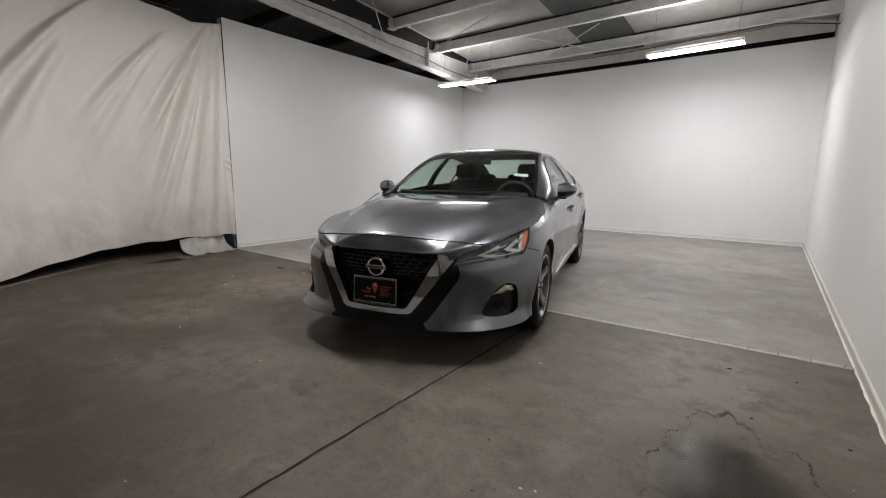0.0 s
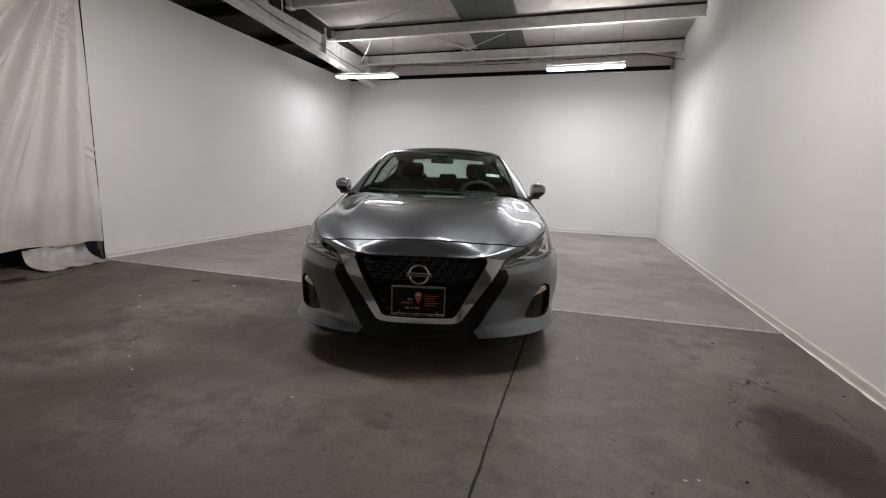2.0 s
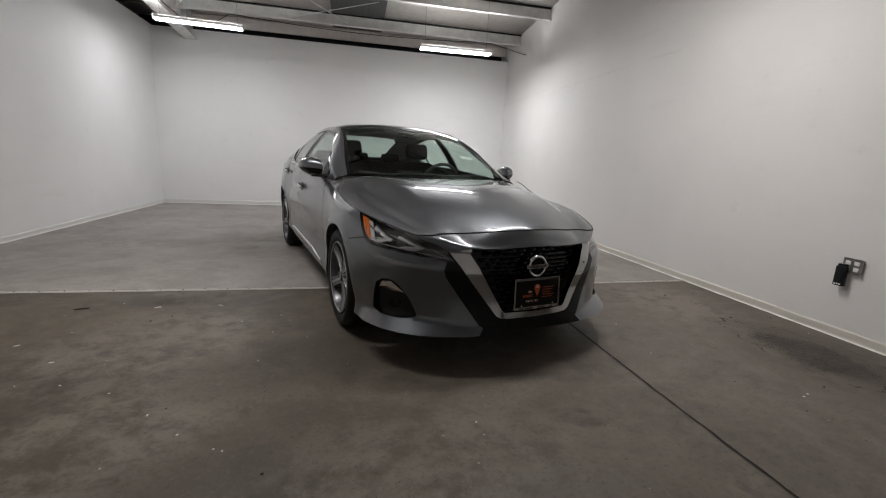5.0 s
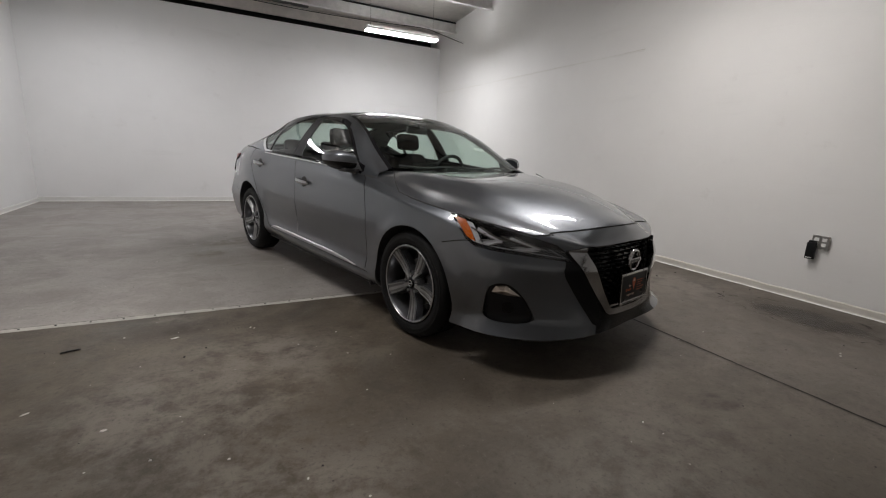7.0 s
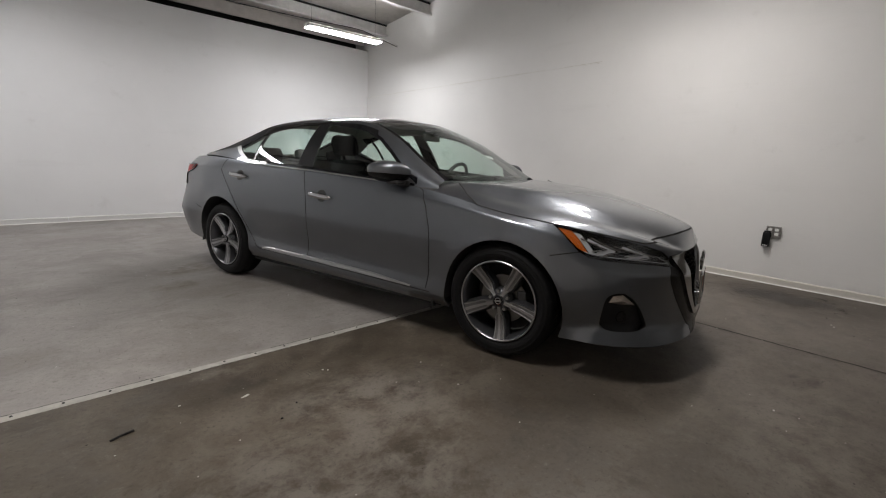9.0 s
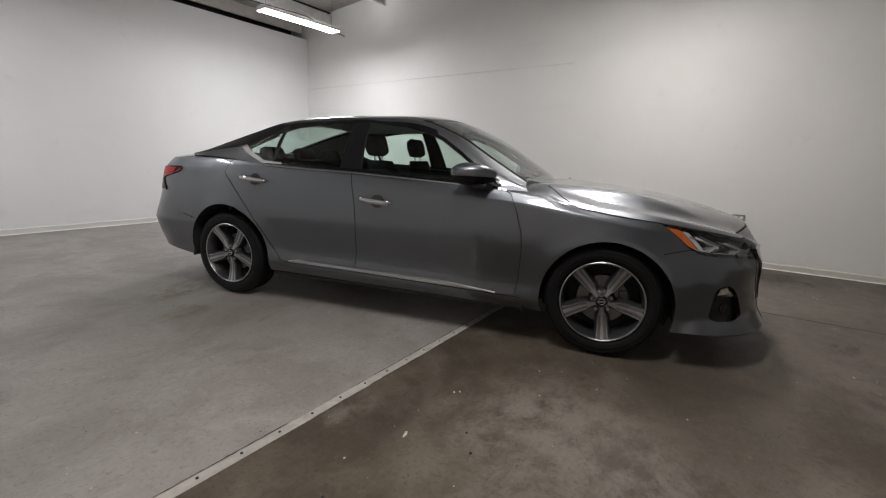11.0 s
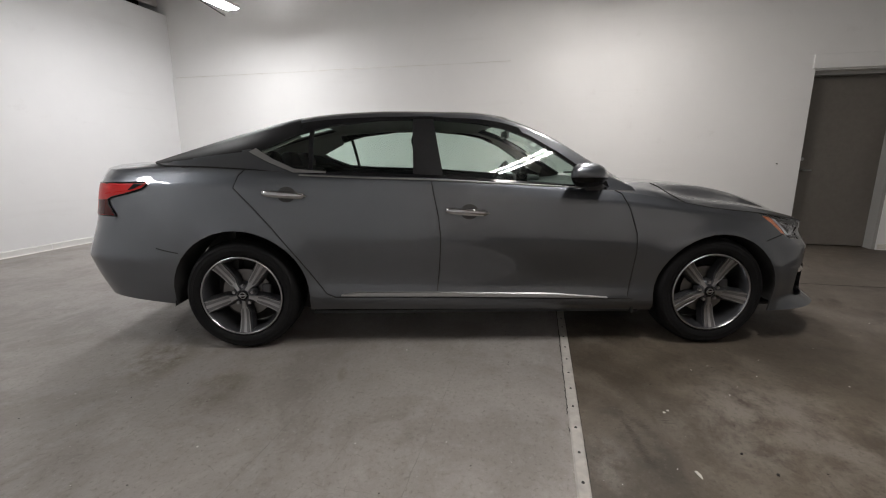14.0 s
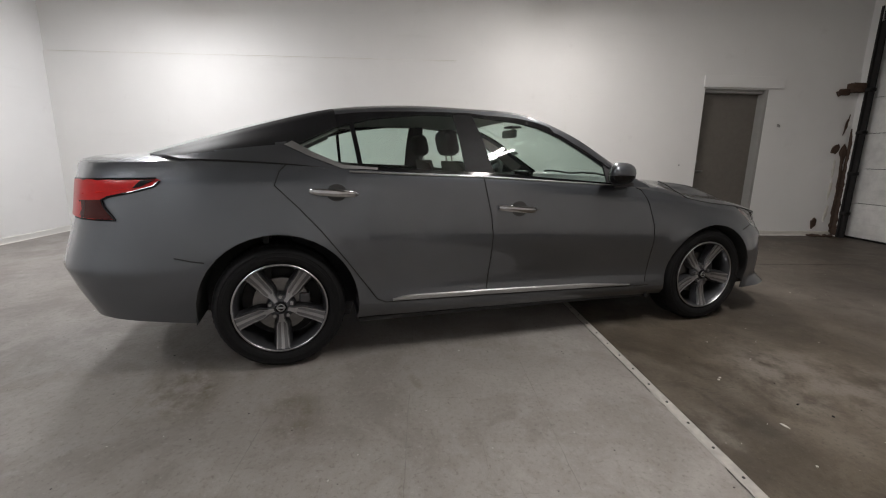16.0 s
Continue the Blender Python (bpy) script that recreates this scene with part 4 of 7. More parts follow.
# rails of the lower body, rear to front, left half; x ahead of the front axle
RAILS = [
    # underside edge
    [(-3.80, 0, .34), (-3.78, .52, .34), (-3.66, .78, .335), (-3.22, .87, .28), (-2.83, .87, .25), (-2.30, .86, .235), (-1.65, .86, .230), (-1.0, .86, .226), (-.5, .86, .218), (0, .86, .212), (.36, .882, .212), (.545, .878, .217), (.815, .700, .215), (.930, .47, .214), (.955, 0, .210)],
    # rocker and bumper foot
    [(-3.88, 0, .46), (-3.84, .54, .46), (-3.70, .80, .45), (-3.24, .890, .39), (-2.83, .905, .35), (-2.30, .900, .295), (-1.65, .900, .280), (-1.0, .898, .270), (-.5, .895, .262), (0, .90, .265), (.37, .880, .285), (.560, .832, .292), (.740, .672, .284), (.903, .415, .265), (.953, 0, .262)],
    # lower door
    [(-3.92, 0, .575), (-3.88, .56, .575), (-3.73, .815, .57), (-3.26, .905, .55), (-2.83, .922, .51), (-2.30, .892, .42), (-1.65, .884, .40), (-1.0, .881, .39), (-.5, .888, .39), (0, .912, .42), (.37, .903, .41), (.578, .826, .42), (.728, .682, .41), (.878, .415, .40), (.935, 0, .40)],
    # widest line
    [(-3.88, 0, .78), (-3.83, .52, .78), (-3.68, .775, .78), (-3.27, .890, .78), (-2.83, .924, .78), (-2.30, .912, .70), (-1.65, .913, .665), (-1.0, .913, .645), (-.5, .912, .635), (0, .920, .66), (.35, .893, .63), (.566, .818, .60), (.738, .674, .58), (.868, .43, .57), (.925, 0, .565)],
    # shoulder
    [(-3.86, 0, .985), (-3.80, .50, .985), (-3.66, .735, .985), (-3.27, .848, .990), (-2.83, .885, .985), (-2.30, .886, .960), (-1.65, .888, .932), (-1.0, .888, .903), (-.5, .885, .874), (0, .890, .812), (.31, .862, .752), (.50, .800, .700), (.705, .640, .665), (.845, .42, .640), (.905, 0, .64)],
    # waistline and bonnet edge
    [(-3.85, 0, 1.078), (-3.79, .46, 1.078), (-3.63, .665, 1.072), (-3.22, .785, 1.085), (-2.83, .838, 1.075), (-2.35, .855, 1.047), (-1.66, .860, 1.022), (-1.0, .855, .978), (-.5, .848, .930), (0, .850, .840), (.28, .829, .808), (.50, .750, .772), (.70, .640, .732), (.85, .40, .682), (.899, 0, .682)],
    # crease of bonnet and boot
    [(-3.77, 0, 1.10), (-3.74, .42, 1.10), (-3.57, .60, 1.095), (-3.20, .69, 1.112), (-2.83, .74, 1.08), (-2.35, .74, 1.02), (-1.66, .74, .99), (-1.0, .70, .92), (-.52, .660, .982), (0, .535, .962), (.25, .508, .916), (.47, .488, .858), (.63, .450, .790), (.765, .395, .716), (.880, 0, .728)],
    # centre line
    [(-3.75, 0, 1.103), (-3.68, 0, 1.112), (-3.52, 0, 1.12), (-3.28, 0, 1.135), (-2.83, 0, 1.08), (-2.35, 0, 1.02), (-1.66, 0, .99), (-1.0, 0, .92), (-.40, 0, .985), (0, 0, .974), (.25, 0, .944), (.45, 0, .905), (.62, 0, .864), (.755, 0, .818), (.862, 0, .772)],
]
AXLE_F, AXLE_R = (0.012, 0.322), (-2.822, 0.330)


def shaped(p):
    """Wheel-arch flares and the bonnet's centre dip."""
    x, y, z = p
    for (ax, az), r in ((AXLE_F, 0.378), (AXLE_R, 0.402)):
        d = math.hypot(x - ax, z - az)
        if y > 0.6 and z > 0.2:
            y += (0.013 if x > ax - 0.12 or ax > -1 else 0.013 * max(0.0, 1 - (ax - 0.12 - x) / 0.12)) * math.exp(-((d - r) / 0.045) ** 2)
    return x, y, z


# how sharply the skin folds at a rail, rear to front
CREASES = {1: (0.2, 0.2, 0.4, 0.4, 0.4, 0.9, 0.9, 0.5), 2: (0.9, 0.9, 0.2, 0.1, 0, 0, 0, 0), 3: (0, 0, 0, 0, 0, 0.8, 0.85, 0.2), 4: (0.6, 0.7, 0.85, 0.85, 0.7, 0.6, 0.7, 0.3), 5: (0.5, 0.5, 0.3, 0.3, 0.3, 0.5, 0.5, 0.6), 6: (0.6, 0.6, 0, 0.9, 0.95, 0.95, 0.9, 0.4)}


def even_flow(G, rounds):
    """Evens the run of the skin from tail to nose without shrinking it."""
    for _ in range(rounds):
        for w in (0.5, -0.515):
            d = (G[:-2] + G[2:]) / 2 - G[1:-1]
            G[1:-1] += w * d
    return G


MID_LINE = np.polyfit((-.4, 0, .25, .45, .62, .755, .83), (.984, .971, .944, .906, .864, .818, .789), 4)
RIDGE_Z = np.polyfit((-.52, -.2, 0, .19, .35, .5, .62, .712, .8, .879), (.984, .974, .957, .925, .888, .843, .792, .742, .704, .673), 4)
RIDGE_Y = np.polyfit((-.52, 0, .19, .35, .5, .62, .712, .8, .879), (.62, .53, .506, .50, .487, .458, .418, .39, .37), 3)


def crown(G, ts, rows, edge):
    """Lays the bonnet on one crowned surface: middle line, ridge on each side, then down to the wing."""
    line = np.array([edge(t) for t in np.linspace(7.5, 13.4, 160)])
    for a, t in enumerate(ts):
        for b, v in enumerate(rows):
            if t < 8.0 or v <= 5.0:
                continue
            x, y, z = G[a, b]
            zc = np.polyval(MID_LINE, x) - 660.0 * max(0.0, x - 0.835) ** 3.3
            zr, yr = np.polyval(RIDGE_Z, x), np.polyval(RIDGE_Y, x)
            if y <= yr:
                h = zc + (zr - zc) * (y / yr) ** 2
            else:
                ye, ze = np.interp(x, line[:, 0], line[:, 1]), np.interp(x, line[:, 0], line[:, 2])
                span = max(0.02, ye - yr)
                q, facet, drop = min(1.0, (y - yr) / span), 0.42, 0.66 * (zr - ze)
                if q < facet:
                    h = zr - drop * q / facet
                else:
                    u = (q - facet) / (1 - facet)
                    h = zr - drop + (ze - zr + drop) * u + 0.010 * math.sin(math.pi * u)
            w = min(1.0, max(0.0, (x + 0.40) / 0.30)) * min(1.0, (v - 5.0) / 0.5)
            if x > 0.83:
                w *= max(0.0, 1.0 - (x - 0.83) / 0.05)
            G[a, b, 2] = z * (1 - w) + h * w
    return G


def lower_shell():
    curves = [hermite(r, (True, True)) for r in RAILS]
    steps = [8, 8, 12, 16, 18, 20, 20, 16, 18, 16, 12, 12, 12, 12]
    ts = [k + i / s for k, s in enumerate(steps) for i in range(s)] + [14.0]
    rows = [j + i / s for j, s in enumerate((4, 5, 8, 8, 5, 6, 10)) for i in range(s)] + [7.0]
    bm = bmesh.new()
    lj, lk = bm.faces.layers.float.new("j"), bm.faces.layers.float.new("k")
    grid = []
    for t in ts:
        sharp_ = {j: float(np.interp(t, (0, 2.5, 4, 8, 9.5, 11, 12.5, 14), w)) for j, w in CREASES.items()}
        across = hermite([c(t) for c in curves], (False, True), sharp_)
        grid.append([shaped(across(v)) for v in rows])
    grid = crown(even_flow(np.array(grid), 36), ts, rows, curves[5])
    grid = [[bm.verts.new(p) for p in row] for row in grid]
    for a in range(len(ts) - 1):
        for b in range(len(rows) - 1):
            q = [grid[a][b], grid[a + 1][b], grid[a + 1][b + 1], grid[a][b + 1]]
            f_ = bm.faces.new(list(reversed(q)))
            f_[lj], f_[lk] = (rows[b] + rows[b + 1]) / 2, (ts[a] + ts[a + 1]) / 2
    bmesh.ops.remove_doubles(bm, verts=bm.verts, dist=0.0002)
    bmesh.ops.dissolve_degenerate(bm, dist=0.0002, edges=bm.edges)
    return bm


# rails of the cabin, front to rear: waist, roof side, roof middle, centre
CABIN = [
    [(-.48, .825, .932), (-.64, .842, .948), (-.85, .852, .968), (-1.05, .857, .983), (-1.67, .862, 1.023), (-2.1, .860, 1.037), (-2.47, .852, 1.052), (-2.75, .842, 1.078), (-3.0, .815, 1.092), (-3.25, .78, 1.098)],
    [(-.51, .745, .983), (-.70, .715, 1.090), (-1.0, .650, 1.268), (-1.29, .602, 1.375), (-1.70, .582, 1.404), (-2.1, .580, 1.403), (-2.50, .575, 1.366), (-2.83, .575, 1.282), (-3.12, .600, 1.195), (-3.40, .620, 1.112)],
    [(-.44, .40, .980), (-.62, .39, 1.100), (-.93, .37, 1.292), (-1.23, .35, 1.412), (-1.7, .34, 1.441), (-2.1, .34, 1.439), (-2.52, .34, 1.400), (-2.88, .35, 1.315), (-3.22, .37, 1.213), (-3.50, .40, 1.125)],
    [(-.40, 0, .980), (-.58, 0, 1.103), (-.89, 0, 1.300), (-1.20, 0, 1.423), (-1.7, 0, 1.453), (-2.1, 0, 1.451), (-2.53, 0, 1.412), (-2.91, 0, 1.328), (-3.27, 0, 1.223), (-3.56, 0, 1.132)],
]


def cabin_shell():
    curves = [hermite(r) for r in CABIN]
    bm = bmesh.new()
    lj, lk = bm.faces.layers.float.new("j"), bm.faces.layers.float.new("k")
    ts = [k + i / 10 for k in range(9) for i in range(10)] + [9.0]
    rows = [j + i / s for j, s in enumerate((16, 10, 10)) for i in range(s)] + [3.0]
    grid = []
    for t in ts:
        p = [c(t) for c in curves]
        across = hermite(p, (False, True))
        side = hermite([p[0], p[0] * 0.5 + p[1] * 0.5 + np.array([0, 0.021, 0.007]), p[1]])
        grid.append([bm.verts.new(side(2 * v) if v <= 1 else across(v)) for v in rows])
    for a in range(len(ts) - 1):
        for b in range(len(rows) - 1):
            f_ = bm.faces.new((grid[a][b], grid[a + 1][b], grid[a + 1][b + 1], grid[a][b + 1]))
            f_[lj], f_[lk] = (rows[b] + rows[b + 1]) / 2, (ts[a] + ts[a + 1]) / 2
    return bm


def flat_axes(direction):
    """Two axes of the plane that a direction is square to: across and up."""
    d = Vector(direction).normalized()
    a = Vector((0, 0, 1)).cross(d).normalized() if abs(d.z) < 0.9 else Vector((1, 0, 0))
    return a, d.cross(a)


SIDE, FRONT, CORNER = (0, -1, 0), (1, 0, 0), (0.72, 0.69, 0.0)


def flat(p, axes):
    p = Vector(p)
    return np.array([p.dot(axes[0]), p.dot(axes[1])])


def side2(pts):
    return [(x, 0, z) for x, z in pts]


def front2(pts):
    return [(0, y, z) for y, z in pts]


def cut(bm, pts, direction, sel, closed=True):
    """Cuts the faces chosen by sel along a line of points seen along a direction."""
    axes = flat_axes(direction)
    q = [flat(p, axes) for p in pts]
    for a, b in zip(q, q[1:] + q[:1] if closed else q[1:]):
        d = b - a
        ln = np.linalg.norm(d)
        if ln < 1e-6:
            continue
        d /= ln
        n = np.array([-d[1], d[0]])
        faces = []
        for f_ in bm.faces:
            if not sel(f_):
                continue
            along = [(flat(v.co, axes) - a) for v in f_.verts]
            s = [o @ d for o in along]
            w = [o @ n for o in along]
            if max(s) > -1e-4 and min(s) < ln + 1e-4 and max(w) > -1e-6 and min(w) < 1e-6:
                faces.append(f_)
        if not faces:
            continue
        geom = set(faces)
        for f_ in faces:
            geom.update(f_.edges)
            geom.update(f_.verts)
        no = axes[0] * float(n[0]) + axes[1] * float(n[1])
        co = axes[0] * float(a[0]) + axes[1] * float(a[1])
        bmesh.ops.bisect_plane(bm, geom=list(geom), dist=1e-5, plane_co=co, plane_no=no)


def inside(c, pts, axes):
    x, y = flat(c, axes)
    hit = False
    q = [flat(p, axes) for p in pts]
    for (x0, y0), (x1, y1) in zip(q, q[1:] + q[:1]):
        if (y0 > y) != (y1 > y) and x < (x1 - x0) * (y - y0) / (y1 - y0) + x0:
            hit = not hit
    return hit


def beside(line, w):
    """A thin closed outline of width w along a line of (a, b)."""
    p = [np.array(q, float) for q in line]
    left, right = [], []
    for i in range(len(p)):
        d = p[min(i + 1, len(p) - 1)] - p[max(i - 1, 0)]
        n = np.array([-d[1], d[0]]) / np.linalg.norm(d) * w / 2
        left.append(tuple(p[i] + n))
        right.append(tuple(p[i] - n))
    return left + right[::-1]


def circle2(c, r, n=40, a0=0.0, a1=360.0):
    return [(c[0] + r * math.cos(radians(a0 + (a1 - a0) * i / n)), c[1] + r * math.sin(radians(a0 + (a1 - a0) * i / n))) for i in range(n)]


low = lower_shell()
top = cabin_shell()
low.normal_update()
top.normal_update()

# panel gaps of the side: front wing to door, between the doors, rear door to wing, foot of the doors, bumpers
GAP_A = [(-.66, .967), (-.58, .930), (-.535, .84), (-.492, .70), (-.485, .60), (-.497, .42), (-.512, .315)]
GAP_B = [(-1.70, 1.03), (-1.68, .92), (-1.655, .80), (-1.643, .68), (-1.65, .50), (-1.667, .318)]
GAP_C = [(-2.745, 1.09), (-2.795, 1.04), (-2.82, .972), (-2.71, .86), (-2.60, .735), (-2.48, .575), (-2.38, .43), (-2.32, .345), (-2.27, .323)]
GAP_SILL = [(-2.28, .324), (-1.65, .318), (-1.0, .305), (-.48, .294)]
GAP_BUMP_F = [(.29, .650), (.36, .667), (.435, .682)]
GAP_BUMP_R = [(-3.16, .60), (-3.22, .610), (-3.29, .627)]
seams_low = [(beside(g, 0.006), SIDE, (lambda f_: f_.calc_center_median().y > 0.5)) for g in (GAP_A, GAP_B, GAP_C, GAP_SILL, GAP_BUMP_F, GAP_BUMP_R)]
BONNET_FRONT = [(0.0, .771), (.20, .763), (.40, .741), (.54, .735), (.645, .731)]
HEADLAMP = [(.270, .834, .806), (.40, .800, .790), (.50, .755, .766), (.62, .690, .740), (.705, .635, .720), (.78, .560, .690), (.815, .530, .664), (.845, .475, .600), (.76, .600, .617), (.66, .710, .632), (.55, .790, .643), (.47, .835, .655), (.425, .855, .682), (.36, .850, .735)]
FOG = [(.60, .852, .450), (.625, .840, .475), (.665, .800, .487), (.70, .760, .468), (.74, .710, .405), (.765, .660, .312), (.762, .655, .284), (.70, .755, .272), (.585, .858, .286), (.59, .860, .36)]
for _ in range(2):
    FOG = [tuple(a[i] * w + b[i] * (1 - w) for i in range(3)) for a, b in zip(FOG, FOG[1:] + FOG[:1]) for w in (0.75, 0.25)]
GRILLE = [(-0.05, .681), (.382, .676), (.392, .646), (.218, .337), (.200, .324), (-0.05, .318)]
CHROME_V = [(.386, .676), (.494, .662), (.474, .618), (.252, .308), (.222, .294), (.17, .290), (-0.05, .287), (-0.05, .318), (.200, .324), (.218, .337), (.392, .646)]
BLACK_V = [(.497, .662), (.505, .620), (.530, .560), (.518, .52), (.350, .262), (.318, .243), (.26, .236), (-0.05, .232), (-0.05, .287), (.17, .290), (.222, .294), (.252, .308), (.474, .618)]
TAIL = [(-3.95, .0, .986), (-3.345, 0, 1.000), (-3.325, 0, .993), (-3.355, 0, .968), (-3.44, 0, .943), (-3.555, 0, .917), (-3.583, 0, .902), (-3.573, 0, .872), (-3.525, 0, .811), (-3.95, 0, .818)]
ARCH_F = circle2(AXLE_F, 0.374)
ARCH_R = circle2(AXLE_R, 0.402)

side_sel = lambda f_: f_.calc_center_median().y > 0.6
nose_sel = lambda f_: f_.calc_center_median().x > 0.45
corner_sel = lambda f_: f_.calc_center_median().x > 0.2 and f_.calc_center_median().y > 0.35
cut(low, side2(ARCH_F), SIDE, lambda f_: side_sel(f_) and abs(f_.calc_center_median().x) < 0.5)
cut(low, side2(ARCH_R), SIDE, lambda f_: side_sel(f_) and abs(f_.calc_center_median().x + 2.826) < 0.5)
for pts, d, sel in seams_low:
    cut(low, side2(pts), d, sel)
cut(low, HEADLAMP, CORNER, corner_sel)
cut(low, FOG, CORNER, corner_sel)
for pts in (GRILLE, CHROME_V, BLACK_V):
    cut(low, front2(pts), FRONT, nose_sel)
cut(low, front2(beside(BONNET_FRONT, 0.006)), FRONT, lambda f_: f_.calc_center_median().x > 0.5)
cut(low, TAIL, SIDE, lambda f_: f_.calc_center_median().x < -3.1 and f_.calc_center_median().y > 0.4)

WINDOWS = [(-.66, .968), (-.80, 1.055), (-.95, 1.160), (-1.10, 1.252), (-1.25, 1.312), (-1.4, 1.344), (-1.7, 1.372), (-2.0, 1.368), (-2.3, 1.332), (-2.5, 1.277), (-2.70, 1.180), (-2.61, 1.125), (-2.48, 1.066), (-1.67, 1.040)]
PILLAR_B = [(-1.812, 1.5), (-1.797, 0.95), (-1.612, 0.95), (-1.707, 1.5)]
BAR_C = [(-2.452, 1.5), (-2.392, 1.0), (-2.369, 1.0), (-2.425, 1.5)]
def widen(pts, w):
    """An outline moved outwards by w."""
    q = [np.array(p_) for p_ in pts]
    mid = sum(q) / len(q)
    out = []
    for i in range(len(q)):
        a, b = q[i] - q[i - 1], q[(i + 1) % len(q)] - q[i]
        n1, n2 = np.array([-a[1], a[0]]) / np.linalg.norm(a), np.array([-b[1], b[0]]) / np.linalg.norm(b)
        n = (n1 + n2) / max(0.4, np.linalg.norm(n1 + n2)) * 1.0
        n = n / np.linalg.norm(n)
        if n @ (q[i] - mid) < 0:
            n = -n
        out.append(tuple(q[i] + n * w))
    return out


WIN_OUT = widen(WINDOWS, 0.017)
cabin_sel = lambda f_: f_.calc_center_median().y > 0.5
for pts in (WINDOWS, WIN_OUT, PILLAR_B, BAR_C, [(-.845, .8), (-.845, 1.3), (-.2, 1.3), (-.2, .8)]):
    cut(top, side2(pts), SIDE, cabin_sel)
TRIM_C = [(-2.73, 1.192), (-2.62, 1.133), (-2.48, 1.074), (-2.30, 1.060), (-2.30, 1.050), (-2.485, 1.054), (-2.64, 1.112), (-2.77, 1.172)]
cut(top, side2(TRIM_C), SIDE, cabin_sel)

AX = {d: flat_axes(d) for d in (SIDE, FRONT, CORNER)}
DOOR_F = GAP_A[1:] + [GAP_SILL[3], GAP_SILL[2], (-1.65, .318)] + GAP_B[::-1] + [(-1.69, 1.2), (-.66, 1.2)]
DOOR_R = GAP_B + [(-1.65, .318), GAP_SILL[0]] + GAP_C[::-1] + [(-2.74, 1.2), (-1.69, 1.2)]


def name_low(f_, lj, lk):
    c = f_.calc_center_median()
    j, k = f_[lj], f_[lk]
    x, y, z = c
    if y > 0.6 and (math.hypot(x - AXLE_F[0], z - AXLE_F[1]) < 0.3735 or math.hypot(x - AXLE_R[0], z - AXLE_R[1]) < 0.4015) and j < 5:
        return None
    if x > 0.2 and y > 0.3 and inside(c, HEADLAMP, AX[CORNER]):
        return "headlamp"
    if x > 0.5 and y > 0.5 and inside(c, FOG, AX[CORNER]):
        return "fog"
    if x > 0.6:
        for n_, pts in (("grille", GRILLE), ("chrome", CHROME_V), ("black", BLACK_V)):
            if inside(c, front2(pts), AX[FRONT]):
                return n_
    if x > 0.6 and y < 0.335 and j < 1.0:
        return "black"
    if x > 0.5 and inside(c, front2(beside(BONNET_FRONT, 0.006)), AX[FRONT]):
        return "seam"
    if y > 0.4 and x < -3.1 and inside(c, TAIL, AX[SIDE]):
        return "tail"
    for pts, d, sel in seams_low:
        if y > 0.5 and j < 5.2 and inside(c, side2(pts), AX[SIDE]):
            return "seam"
    if j > 5:
        if x < -3.15 or k < 3:
            return "boot"
        if x < -0.9:
            return None
        if k < 8:
            return "cowl"
        if x > 0.5 and z < np.interp(y, [0, .2, .4, .54, .645], [.771, .763, .741, .735, .731]):
            return "bumper_front"
        return "bonnet"
    if x > 0.26 and z < np.interp(x, [.26, .36, .435, .50, .60, .70, 1.0], [.645, .667, .682, .69, .71, .732, .755]) and (x > 0.34 or z > 0.6):
        return "bumper_front"
    if inside(c, side2(DOOR_F), AX[SIDE]) and y > 0.5:
        return "door_front"
    if inside(c, side2(DOOR_R), AX[SIDE]) and y > 0.5:
        return "door_rear"
    if -2.5 < x < -0.33 and z < np.interp(x, [-2.28, -1.65, -1.0, -.48], [.324, .318, .305, .294]):
        return "sill"
    if x > -0.8:
        return "wing_front"
    if x < -3.1 and z < np.interp(-x, [3.16, 3.28, 3.40, 3.50], [.60, .625, .70, .818]):
        return "bumper_rear"
    if x < -3.78 and z > 0.84:
        return "boot"
    return "wing_rear"


def name_top(f_, lj, lk):
    c = f_.calc_center_median()
    j, k = f_[lj], f_[lk]
    x, y, z = c
    if j < 1:
        if inside(c, side2(TRIM_C), AX[SIDE]):
            return "trim_c"
        if inside(c, side2(WINDOWS), AX[SIDE]):
            if inside(c, side2(PILLAR_B), AX[SIDE]) or inside(c, side2(BAR_C), AX[SIDE]):
                return "pillar_b" if x > -2.2 else "bar_c"
            if x > -0.845:
                return "sail"
            return "window_front" if x > -1.7 else ("window_rear" if x > -2.40 else "window_quarter")
        if x < -2.47 and z < np.interp(-x, [2.47, 2.73, 3.3], [1.06, 1.19, 1.105]):
            return "wing_rear_top"
        if x < -2.5:
            return "pillar_c"
        if x > -0.655:
            return "pillar_a"
        if inside(c, side2(WIN_OUT), AX[SIDE]):
            return "waist_strip" if z < 1.08 and x < -0.9 and j < 0.4 else "frame_side"
        if j < 0.35:
            return "waist_strip"
        return "pillar_a" if k < 2.6 or j > 0.93 else "frame_side"
    if k < 3.0:
        return "pillar_a" if j < 1.05 else ("screen_border" if j < 1.16 or k > 2.82 else "windscreen")
    if k > 6.0:
        return "pillar_c" if j < 1.42 else "rear_screen"
    return "roof"


